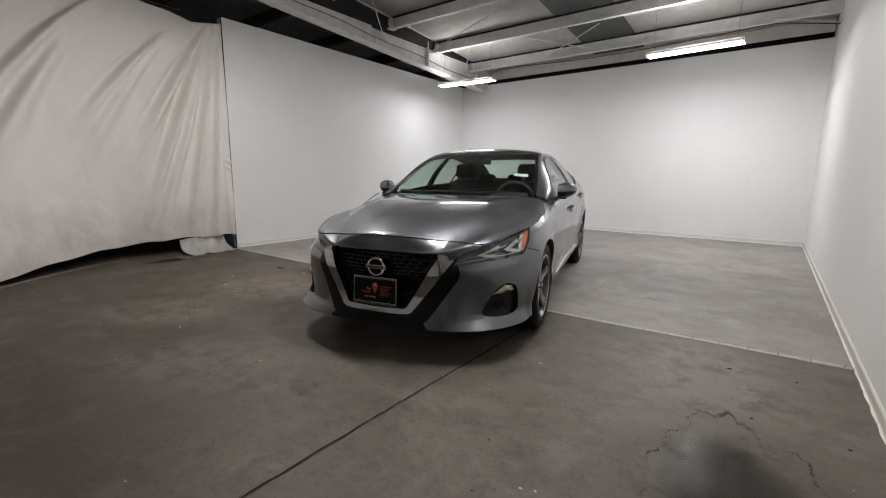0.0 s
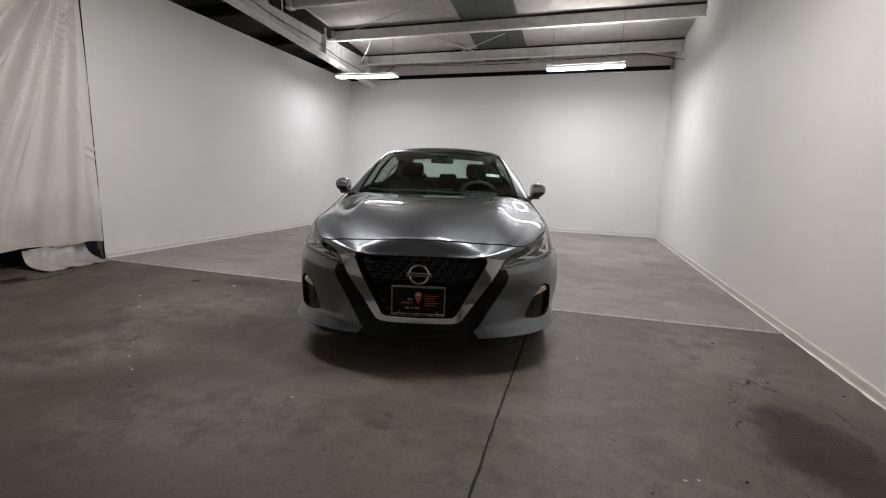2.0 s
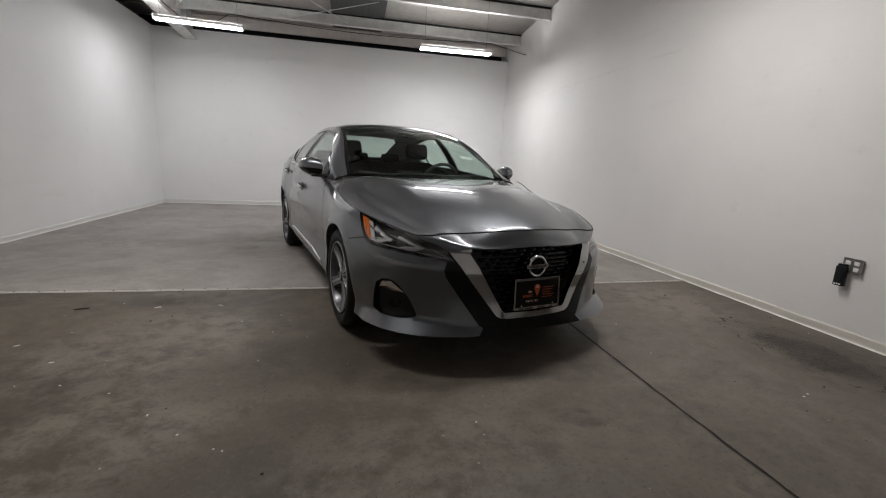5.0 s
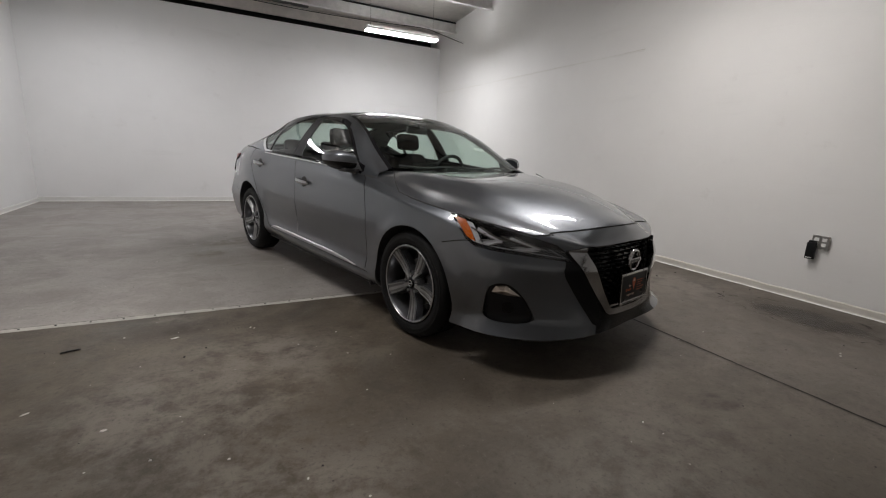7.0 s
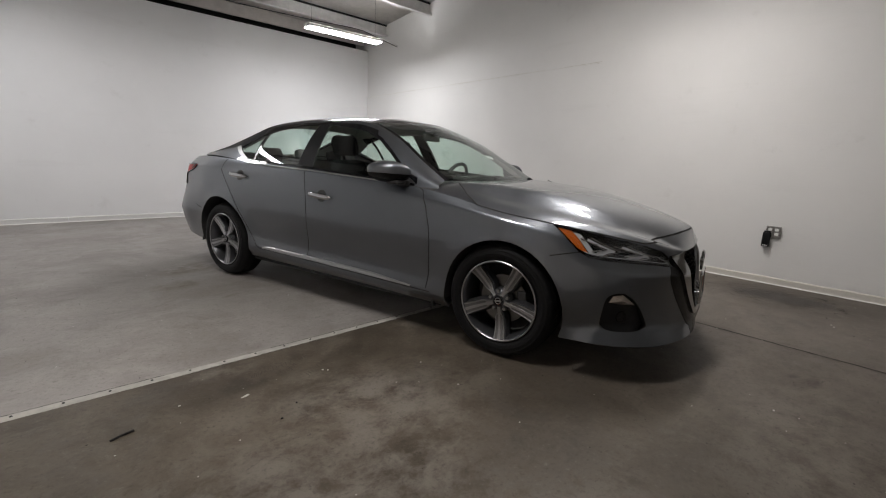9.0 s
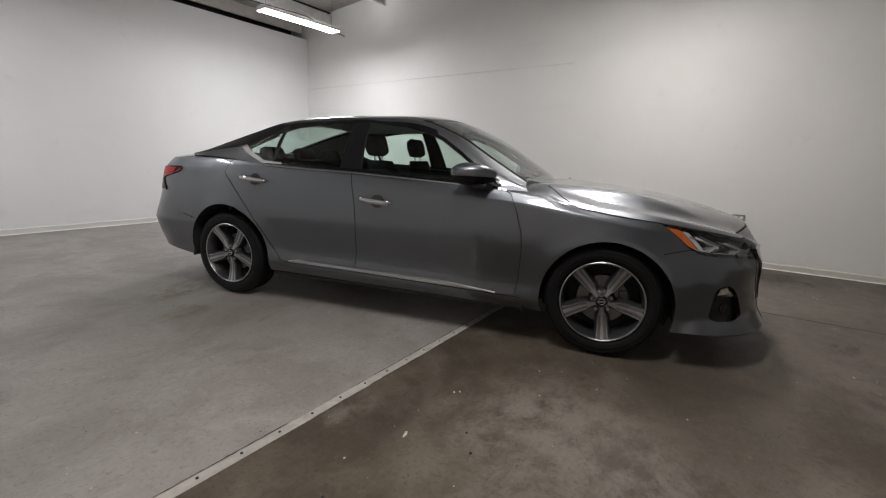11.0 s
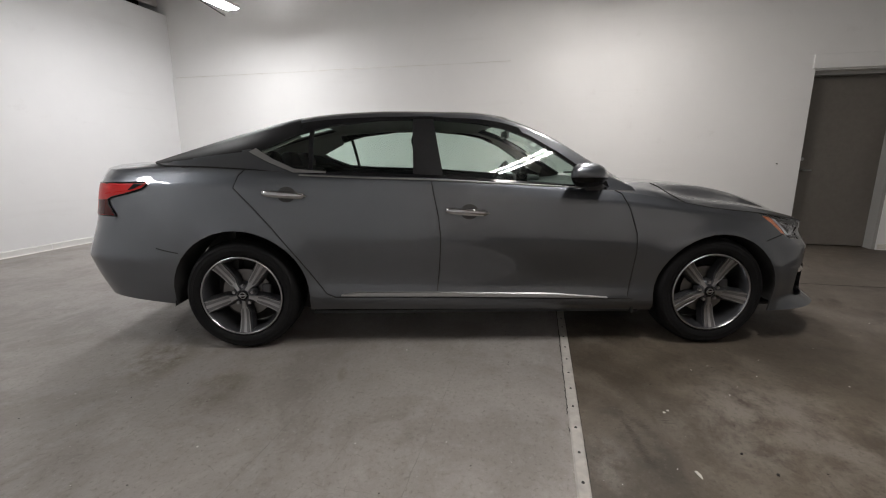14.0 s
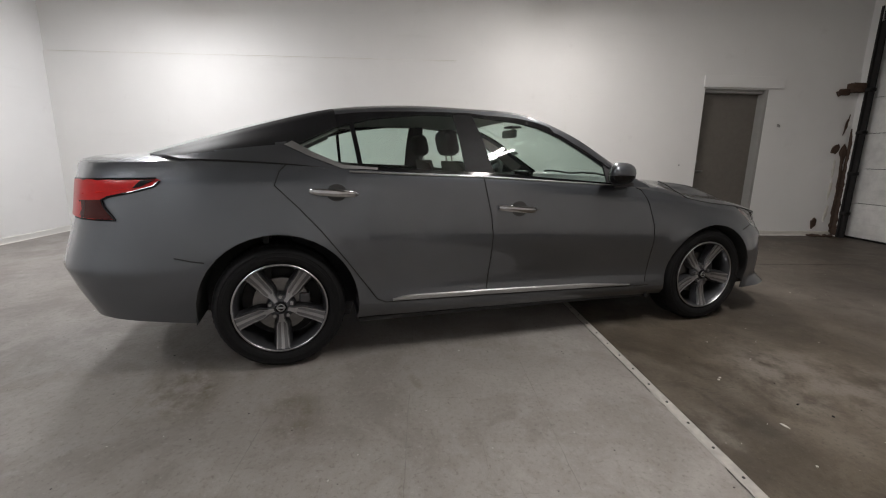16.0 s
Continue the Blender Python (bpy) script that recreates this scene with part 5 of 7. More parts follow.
def even_glass(faces, inset):
    """Lays the glass of a side window on one smooth, gently bowed surface."""
    vs = list({v for f_ in faces for v in f_.verts})
    P = np.array([v.co for v in vs])
    A = np.stack([np.ones(len(P)), P[:, 0], P[:, 2], P[:, 2] ** 2], 1)
    w = np.linalg.lstsq(A, P[:, 1], rcond=None)[0]
    bm = bmesh.new()
    vm = {v: bm.verts.new((v.co.x, float(a @ w) - inset, v.co.z)) for v, a in zip(vs, A)}
    for f_ in faces:
        bm.faces.new([vm[v] for v in f_.verts])
    bm.normal_update()
    return bm


groups = {}
for bm_, namer in ((low, name_low), (top, name_top)):
    bm_.normal_update()
    lj, lk = bm_.faces.layers.float["j"], bm_.faces.layers.float["k"]
    for f_ in bm_.faces:
        n_ = namer(f_, lj, lk)
        if n_:
            groups.setdefault(n_, []).append(f_)


def panel(faces, offset=0.0, thick=0.012, sides=(1, -1), mat=0, bm=None, rim=False, edge_mat=0):
    """Lifts faces of the shell off by offset along the surface, gives them thickness, for the given sides (1 left, -1 right)."""
    bm = bm or bmesh.new()
    for s in sides:
        vmap, imap = {}, {}
        edge_use = {}
        for f_ in faces:
            for e in f_.edges:
                edge_use[e] = edge_use.get(e, 0) + 1
            for v in f_.verts:
                if v not in vmap:
                    p = v.co + v.normal * offset
                    if abs(v.co.y) < 1e-4:
                        p.y = 0
                    vmap[v] = bm.verts.new((p.x, p.y * s, p.z))
        for f_ in faces if not rim else ():
            q = [vmap[v] for v in f_.verts]
            g = bm.faces.new(q if s > 0 else q[::-1])
            g.material_index, g.smooth = mat, True
        if thick:
            for f_ in faces:
                for lp in f_.loops:
                    if edge_use[lp.edge] == 1 and abs(lp.edge.verts[0].co.y) + abs(lp.edge.verts[1].co.y) > 2e-3:
                        a, b = lp.vert, lp.link_loop_next.vert
                        for v in (a, b):
                            if v not in imap:
                                p = v.co + v.normal * (offset - thick)
                                imap[v] = bm.verts.new((p.x, p.y * s, p.z))
                        q = [vmap[b], vmap[a], imap[a], imap[b]]
                        g = bm.faces.new(q if s > 0 else q[::-1])
                        g.material_index, g.smooth = edge_mat, True
    if rim:
        bmesh.ops.delete(bm, geom=[v for v in bm.verts if not v.link_faces], context="VERTS")
    if len(sides) == 2:
        bmesh.ops.remove_doubles(bm, verts=[v for v in bm.verts if abs(v.co.y) < 1e-4], dist=1e-4)
    return bm


def body_part(name, key, mat, sides=(1, -1), label="", offset=0.0, thick=0.012, sharp=50, parent=None):
    return part(name, panel(groups[key], offset, thick, sides, edge_mat=1), [mat, M["dark"]], parent or car, label, True, sharp)


body_part("bonnet", "bonnet", M["paint"], label="creased grey metallic bonnet")
body_part("boot_lid", "boot", M["paint"])
body_part("roof", "roof", M["paint"])
body_part("front_bumper", "bumper_front", M["paint"])
body_part("rear_bumper", "bumper_rear", M["paint"])
body_part("cowl", "cowl", M["black_plastic"], label="black plastic scuttle and dash top")
body_part("windscreen", "windscreen", M["glass"], thick=0, label="clear tinted windscreen")
body_part("windscreen_border", "screen_border", M["piano"], thick=0, label="black border baked into the windscreen edge")
body_part("rear_window", "rear_screen", M["glass"], thick=0, label="sloping tinted rear window")
part("panel_gap", panel(groups["seam"], -0.007, 0), M["dark"], car, "dark shut lines between panels", True, 50)
edge_low = hermite(RAILS[5], (True, True))
for s in (1, -1):
    bm = bmesh.new()
    line = [Vector(shaped(edge_low(t))) for t in np.linspace(8.62, 12.0, 40)]
    line = [Vector((-.372, .765, .984)), Vector((-.335, .79, .966)), Vector((-.28, .82, .925))] + [p for p in line if p.x > -.215]
    tube(bm, [(p.x, p.y * s, p.z + 0.0005) for p in line], 0.0036, 6)
    part("bonnet_gap", bm, M["dark"], car, "dark shut line beside the bonnet", True)
doors = {}
for s in (1, -1):
    for nm, key in (("front_wing", "wing_front"), ("rear_wing", "wing_rear"), ("sill", "sill")):
        body_part(nm, key, M["paint"], (s,))
    body_part("rear_pillar_panel", "wing_rear_top", M["paint"], (s,))
    body_part("windscreen_pillar", "pillar_a", M["paint"], (s,), "grey pillar running on as the roof side", thick=0)
    body_part("rear_pillar", "pillar_c", M["pillar_black"], (s,), "black rear pillar")
    body_part("door_pillar", "pillar_b", M["pillar_black"], (s,), "black pillar between the doors", offset=0.001)
    body_part("quarter_bar", "bar_c", M["gloss_black"], (s,), "gloss black bar beside the quarter glass", offset=0.001)
    body_part("window_surround", "frame_side", M["gloss_black"], (s,), "gloss black window frame")
    doors[s, "f"] = body_part("front_door", "door_front", M["paint"], (s,))
    doors[s, "r"] = body_part("rear_door", "door_rear", M["paint"], (s,))
    body_part("waist_moulding", "waist_strip", M["gloss_black"], (s,), "black waist moulding")
    for key, dk in (("window_front", "f"), ("window_rear", "r"), ("window_quarter", "r")):
        flat_glass = even_glass(groups[key], 0.003)
        part("quarter_window" if "quarter" in key else "window", panel(flat_glass.faces[:], 0, 0, (s,)), M["glass"], doors[s, dk], "tinted side glass", True, 80)
        flat_glass.free()
    body_part("quarter_trim", "trim_c", M["satin"], (s,), "satin chrome quarter trim", offset=0.004)


def on_skin(x, z, s, out=0.0, y0=1.3):
    """The point of the body side at x, z, lifted out by out."""
    hit = SKIN.ray_cast(Vector((x, y0, z)), Vector((0, -1, 0)))
    p = hit[0] if hit[0] else Vector((x, 0.9, z))
    return Vector((p.x, (p.y + out) * s, p.z))


from mathutils.bvhtree import BVHTree
SKIN = BVHTree.FromBMesh(low)

for s in (1, -1):
    # bright strip along the foot of the doors
    bm = bmesh.new()
    n = 44
    pr = None
    for i in range(n + 1):
        x = -2.235 + 1.60 * i / n
        z0 = np.interp(x, [-2.28, -1.65, -1.0, -.48], [.331, .325, .313, .302])
        h = 0.020 * min(1.0, (n - i) / 10 + 0.05, i / 3 + 0.2)
        q = [on_skin(x, z0 - 0.004, s, 0.001), on_skin(x, z0, s, 0.009), on_skin(x, z0 + h, s, 0.010), on_skin(x, z0 + h + 0.006, s, 0.001)]
        row = [bm.verts.new(p) for p in q]
        if pr:
            for k in range(3):
                o = (pr[k], row[k], row[k + 1], pr[k + 1])
                bm.faces.new(o if s < 0 else o[::-1])
        pr = row
    part("sill_strip", bm, M["satin"], car, "bright chrome strip along the door foot", True)
    # chrome line at the waist
    bm = bmesh.new()
    tube(bm, [on_skin(x, z - 0.016, s, 0.004) for x, z in ((-.80, .980), (-1.0, .993), (-1.35, 1.012), (-1.67, 1.029), (-2.1, 1.043), (-2.45, 1.058))], 0.0045, 6)
    part("waist_strip", bm, M["satin"], car, "satin bright line under the windows", True)
    # handles with cups
    for key, x0, z0 in (("f", -1.612, .842), ("r", -2.655, .944)):
        d = doors[s, key]
        bm = bmesh.new()
        cx = x0 + 0.135
        ring = [on_skin(cx + 0.052 * math.cos(a), z0 - 0.010 + 0.044 * math.sin(a), s, 0.001) for a in [2 * math.pi * i / 20 for i in range(20)]]
        mid = [on_skin(cx + 0.034 * math.cos(a), z0 - 0.010 + 0.030 * math.sin(a), s, 0.0016) for a in [2 * math.pi * i / 20 for i in range(20)]]
        rv, mv = [bm.verts.new(p) for p in ring], [bm.verts.new(p) for p in mid]
        for i in range(20):
            bm.faces.new((rv[i], rv[(i + 1) % 20], mv[(i + 1) % 20], mv[i]))
        bm.faces.new(mv)
        part("handle_cup", bm, M["dark"], d, "dark hollow behind the handle", True)
        bm = bmesh.new()
        prof = []
        n = 22
        for i in range(n + 1):
            u = i / n
            x = x0 + 0.250 * u
            z = z0 - 0.018 * u
            hw = 0.0190 * (1 - 0.25 * abs(2 * u - 1) ** 3) * min(1, (1 - u) * 7 + 0.25)
            out = 0.010 + 0.026 * math.sin(math.pi * min(1, u * 1.05)) ** 0.5
            base = on_skin(x, z, s, 0)
            row = []
            for k in range(10):
                a = 2 * math.pi * k / 10
                row.append(bm.verts.new(base + Vector((0, s * (out + 0.009 * math.cos(a)), hw * math.sin(a)))))
            if prof:
                for k in range(10):
                    o = (prof[-1][k], prof[-1][(k + 1) % 10], row[(k + 1) % 10], row[k])
                    bm.faces.new(o)
            prof.append(row)
        bm.faces.new(prof[0][::-1])
        bm.faces.new(prof[-1])
        bmesh.ops.recalc_face_normals(bm, faces=bm.faces[:])
        part("handle", bm, M["chrome"], d, "chrome pull handle", True)

# nose: grille, V trim, plate, badge
part("grille_surround", panel(groups["black"], 0.002, 0.03), M["piano"], car, "black band round the grille", True, 50)
part("grille_trim", panel(groups["chrome"], 0.014, 0.035), M["dark_chrome"], car, "broad V-shaped chrome grille trim", True, 40)
grille = part("grille", panel(groups["grille"], -0.045, 0), M["grille_black"], car, "black grille of staggered short bars", True)
NOSE = BVHTree.FromBMesh(low)


def on_nose(y, z, out=0.0):
    hit = NOSE.ray_cast(Vector((2.0, abs(y), z)), Vector((-1, 0, 0)))
    p = hit[0] if hit[0] else Vector((1.0, y, z))
    return Vector((p.x + out, y, p.z))


bm = bmesh.new()
row = 0
z = .330
while z < .672:
    half = float(np.interp(z, [.316, .335, .645, .68], [.195, .21, .362, .38]))
    y = -half + 0.01 + (0.034 if row % 2 else 0.0)
    while y < half - 0.03:
        w = min(0.052, half - y - 0.005)
        a, b = on_nose(y + w * 0.12, z, -0.022), on_nose(y + w * 0.88, z, -0.022)
        m_ = (a + b) / 2
        q = [a + Vector((0, 0, 0.0)), m_ + Vector((0.008, 0, -0.005)), b, b + Vector((0, 0, 0.0075)), m_ + Vector((0.008, 0, 0.006)), a + Vector((0, 0, 0.0075))]
        v = [bm.verts.new(p) for p in q]
        vb = [bm.verts.new(p + Vector((-0.022, 0, 0))) for p in q]
        bm.faces.new(v)
        for i in range(6):
            bm.faces.new((v[i], vb[i], vb[(i + 1) % 6], v[(i + 1) % 6]))
        y += 0.068
    z += 0.0235
    row += 1
bmesh.ops.recalc_face_normals(bm, faces=bm.faces[:])
part("grille_mesh", bm, M["grille_black"], grille, "gloss black staggered bars")["kind"] = "stuff"

badge = new("badge")
badge.parent = car
badge.matrix_basis = pose(.938, 0, .578)
badge["label"] = "round chrome badge with a cross bar"
bm = bmesh.new()
lathe(bm, [(.047, .0), (.049, .010), (.0555, .014), (.062, .010), (.064, .0)], 40)
bmesh.ops.rotate(bm, verts=bm.verts, cent=(0, 0, 0), matrix=Matrix.Rotation(radians(-90), 3, "Z"))
part("ring", bm, M["chrome"], badge, "", True)
part("bar", boxes(((-.004, -.074, -.0125), (.012, .074, .0125)), bevel=0.003), M["chrome"], badge)
for i in range(6):
    part("bar_mark", boxes(((.0115, -.052 + i * .0185, -.008), (.0128, -.040 + i * .0185, .008))), M["dark"], badge)
bm = bmesh.new()
lathe(bm, [(.001, -.004), (.046, -.004)], 32)
bmesh.ops.rotate(bm, verts=bm.verts, cent=(0, 0, 0), matrix=Matrix.Rotation(radians(-90), 3, "Z"))
part("backing", bm, M["gloss_black"], badge)

plate = new("front_plate")
plate.parent = car
plate.matrix_basis = pose(.960, 0, .428, 0, -3, 0)
plate["label"] = "black dealer plate in a chrome frame"
part("panel", boxes(((-.004, -.152, -.078), (.002, .152, .078)), bevel=0.002), M["plate_black"], plate)
bm = bmesh.new()
for lo, hi in (((-.006, -.158, .074), (.007, .158, .088)), ((-.006, -.158, -.090), (.007, .158, -.074)), ((-.006, -.158, -.076), (.007, -.149, .076)), ((-.006, .149, -.076), (.007, .158, .076))):
    box(bm, lo, hi, 0.002)
part("frame", bm, M["chrome"], plate)
for a, w in ((-.11, .03), (-.055, .06), (.03, .05), (.10, .02)):
    part("frame_mark", boxes(((.0065, a - w / 2, -.087), (.0078, a + w / 2, -.079))), M["dark"], plate)
for yy in (-.11, .11):
    for zz in (.081, -.066):
        bm = bmesh.new()
        tube(bm, [(.002, yy, zz), (.010, yy, zz)], 0.006, 10)
        part("bolt", bm, M["chrome"], plate, "", True)
bm = bmesh.new()
vs = [bm.verts.new((.0030, .0 + .021 * math.cos(a), .030 + .021 * math.sin(a))) for a in [radians(-30 + 240 * i / 16) for i in range(17)]] + [bm.verts.new((.0030, 0, -.022))]
bm.faces.new(vs)
part("pin_mark", bm, M["plate_orange"], plate, "orange map-pin shape")
bm = bmesh.new()
box(bm, (.0028, -.011, .030), (.0036, .011, .037), 0.0)
box(bm, (.0028, -.007, .037), (.0036, .007, .043), 0.0)
part("pin_centre", bm, M["plate_pale"], plate)
def lettering(words, size, y, z, mat):
    """Raised flat letters on the plate, their left end at y."""
    cu = bpy.data.curves.new("words", "FONT")
    cu.body, cu.size, cu.extrude = words, size, 0.0004
    ob = bpy.data.objects.new("words", cu)
    me = bpy.data.meshes.new_from_object(ob)
    bpy.data.objects.remove(ob)
    me.transform(Matrix(((0, 0, 1, 0.0032), (1, 0, 0, y), (0, 1, 0, z), (0, 0, 0, 1))))
    me.materials.append(mat)
    q = new("lettering", me)
    q.parent = plate
    return q


lettering("the", 0.021, -.062, .003, M["plate_pale"])
lettering("smart", 0.029, -.098, -.020, M["plate_orange"])
lettering("way to buy", 0.0195, -.079, -.048, M["plate_pale"])
for i in range(5):
    part("word_bar", boxes(((.0026, .035, .028 - i * .014), (.0034, .035 + .085 - (i % 3) * .014, .031 - i * .014))), M["plate_orange"], plate)
# lamps


CORNER_SKIN = BVHTree.FromBMesh(low)
DCORN = Vector(CORNER).normalized()


def on_corner(p, out=0.0):
    p = Vector(p)
    hit = CORNER_SKIN.ray_cast(p + DCORN * 0.5, -DCORN)
    q = hit[0] if hit[0] else p
    return q + DCORN * out


def ribbon(bm, line, w, out, s, depth=0.012):
    """A raised band along a line laid over the lamp's face."""
    pr = None
    pts = [Vector(p) for p in line]
    for i, p in enumerate(pts):
        d = (pts[min(i + 1, len(pts) - 1)] - pts[max(i - 1, 0)]).normalized()
        up = DCORN.cross(d).normalized() * (w / 2)
        a, b = on_corner(p + up, out), on_corner(p - up, out)
        a2, b2 = a - DCORN * depth, b - DCORN * depth
        row = [bm.verts.new((q.x, q.y * s, q.z)) for q in (a2, a, b, b2)]
        if pr:
            for k in range(3):
                o = (pr[k], row[k], row[k + 1], pr[k + 1])
                bm.faces.new(o if s > 0 else o[::-1])
        pr = row


def mixp(a, b, t):
    return tuple(a[i] * (1 - t) + b[i] * t for i in range(3))


for s in (1, -1):
    hl = part("headlight", panel(groups["headlamp"], -0.040, 0, (s,)), M["lamp_bowl"], car, "slim headlight with amber corner and light-guide arrows", True)
    part("lens", panel(groups["headlamp"], -0.001, 0, (s,)), M["lens"], hl, "clear lens", True, 60)
    part("rim_wall", panel(groups["headlamp"], -0.003, 0.04, (s,), rim=True), M["gloss_black"], hl, "black lamp rim", True)
    U = [(.285, .83, .798), (.40, .80, .778), (.50, .755, .753), (.62, .69, .728), (.72, .62, .700), (.80, .545, .660)]
    D = [(.43, .852, .692), (.47, .833, .668), (.55, .787, .655), (.65, .715, .645), (.75, .61, .630), (.835, .49, .612)]
    def spot_at(u, v):
        q = u * 5
        k = min(4, int(q))
        return mixp(mixp(U[k], U[k + 1], q - k), mixp(D[k], D[k + 1], q - k), v)

    def cell(bm, fn, nu, nv, out):
        vs = [[on_corner(spot_at(*fn(i / nu, j_ / nv)), out) for j_ in range(nv + 1)] for i in range(nu + 1)]
        vs = [[bm.verts.new((q.x, q.y * s, q.z)) for q in r] for r in vs]
        for i in range(nu):
            for j_ in range(nv):
                o = (vs[i][j_], vs[i + 1][j_], vs[i + 1][j_ + 1], vs[i][j_ + 1])
                bm.faces.new(o if s < 0 else o[::-1])

    bm = bmesh.new()
    cell(bm, lambda a_, b_: ((0.01 + a_ * (0.125 + 0.08 * b_)), 0.04 + 0.9 * b_), 8, 6, -0.014)
    part("indicator", bm, M["amber"], hl, "amber reflector corner", True)
    bm = bmesh.new()
    cell(bm, lambda a_, b_: (0.145 + 0.08 * b_ + 0.070 * a_, 0.10 + 0.84 * b_), 2, 4, -0.012)
    part("inner_reflector", bm, M["drl"], hl, "bright band beside the amber corner")
    for tip, w in ((0.50, 1.0), (0.80, 0.85)):
        bm = bmesh.new()
        cell(bm, lambda a_, b_: (tip - 0.23 + 0.23 * a_ - 0.02 * b_, 0.20 + 0.34 * a_ + 0.17 * b_ * w), 6, 1, -0.010)
        cell(bm, lambda a_, b_: (tip - 0.005 - 0.12 * a_ - 0.10 * b_, 0.58 + 0.31 * a_), 6, 1, -0.010)
        part("light_guide", bm, M["drl"], hl, "pale arrow-shaped light guide")
        bm = bmesh.new()
        for o1, v0, v1 in ((0.035, 0.14, 0.93), (-0.075, 0.30, 0.80)):
            pts = [on_corner(spot_at(min(0.97, max(0.17, tip + o1 - 0.24 * (1 - q / 4))), v0 + (0.56 - v0) * q / 4), -0.004) for q in range(5)]
            pts += [on_corner(spot_at(max(0.17, tip + o1 - 0.17 * q / 3), 0.56 + (v1 - 0.56) * q / 3), -0.004) for q in range(1, 4)]
            tube(bm, [(p_.x, p_.y * s, p_.z) for p_ in pts], 0.0038, 6)
        part("guide_edge", bm, M["chrome"], hl, "thin bright chevron edge", True)
        bm = bmesh.new()
        c = on_corner(spot_at(tip - 0.16, 0.52), -0.016)
        bmesh.ops.create_uvsphere(bm, u_segments=16, v_segments=10, radius=0.020, matrix=Matrix.Translation((c.x - 0.012, (c.y - 0.010) * s, c.z)))
        part("projector", bm, M["gloss_black"], hl, "dark projector lens", True)
    bm = bmesh.new()
    cell(bm, lambda a_, b_: (0.12 + 0.86 * a_, 0.91 + 0.035 * b_), 14, 1, -0.009)
    cell(bm, lambda a_, b_: (0.875 + 0.10 * a_, 0.30 + 0.50 * a_ + 0.05 * b_), 4, 1, -0.009)
    part("lower_guide", bm, M["drl"], hl, "thin pale line along the lower edge")
    bm = bmesh.new()
    ribbon(bm, [(.275, .834, .806), (.40, .80, .789), (.50, .755, .765), (.62, .69, .739), (.705, .635, .719), (.79, .55, .683)], 0.010, 0.001, s, 0.02)
    part("upper_rim", bm, M["gloss_black"], hl, "black upper edge")

    fog = part("fog_lamp", panel(groups["fog"], -0.030, 0, (s,)), M["satin_black"], car, "black fog-lamp recess with a clear marker lens", True)
    part("recess_wall", panel(groups["fog"], 0.001, 0.034, (s,), rim=True), M["satin_black"], fog, "", True)
    bm = bmesh.new()
    fan = [(.622, .84, .432), (.640, .83, .466), (.675, .79, .472), (.725, .727, .415), (.68, .79, .420)]
    vv = []
    for p in fan:
        q = on_corner(p, -0.006)
        vv.append(bm.verts.new((q.x, q.y * s, q.z)))
    c = on_corner((.665, .80, .445), 0.010)
    cv = bm.verts.new((c.x, c.y * s, c.z))
    for i in range(5):
        o = (vv[i], vv[(i + 1) % 5], cv)
        bm.faces.new(o if s < 0 else o[::-1])
    bmesh.ops.recalc_face_normals(bm, faces=bm.faces[:])
    part("marker_lens", bm, M["fog_lens"], fog, "faceted amber-tinted marker lens")
    bm = bmesh.new()
    c = on_corner((.69, .775, .345), -0.036)
    bmesh.ops.create_cone(bm, cap_ends=True, segments=24, radius1=0.036, radius2=0.030, depth=0.02)
    bmesh.ops.transform(bm, verts=bm.verts, matrix=Matrix.Translation((c.x, c.y * s, c.z)) @ Vector((DCORN.x, DCORN.y * s, 0)).to_track_quat("Z", "Y").to_matrix().to_4x4())
    part("fog_reflector", bm, M["gloss_black"], fog, "round fog lens", True)

    part("tail_light", panel(groups["tail"], 0.004, 0.03, (s,)), M["red_lens"], car, "boomerang tail light, red over smoked", True)

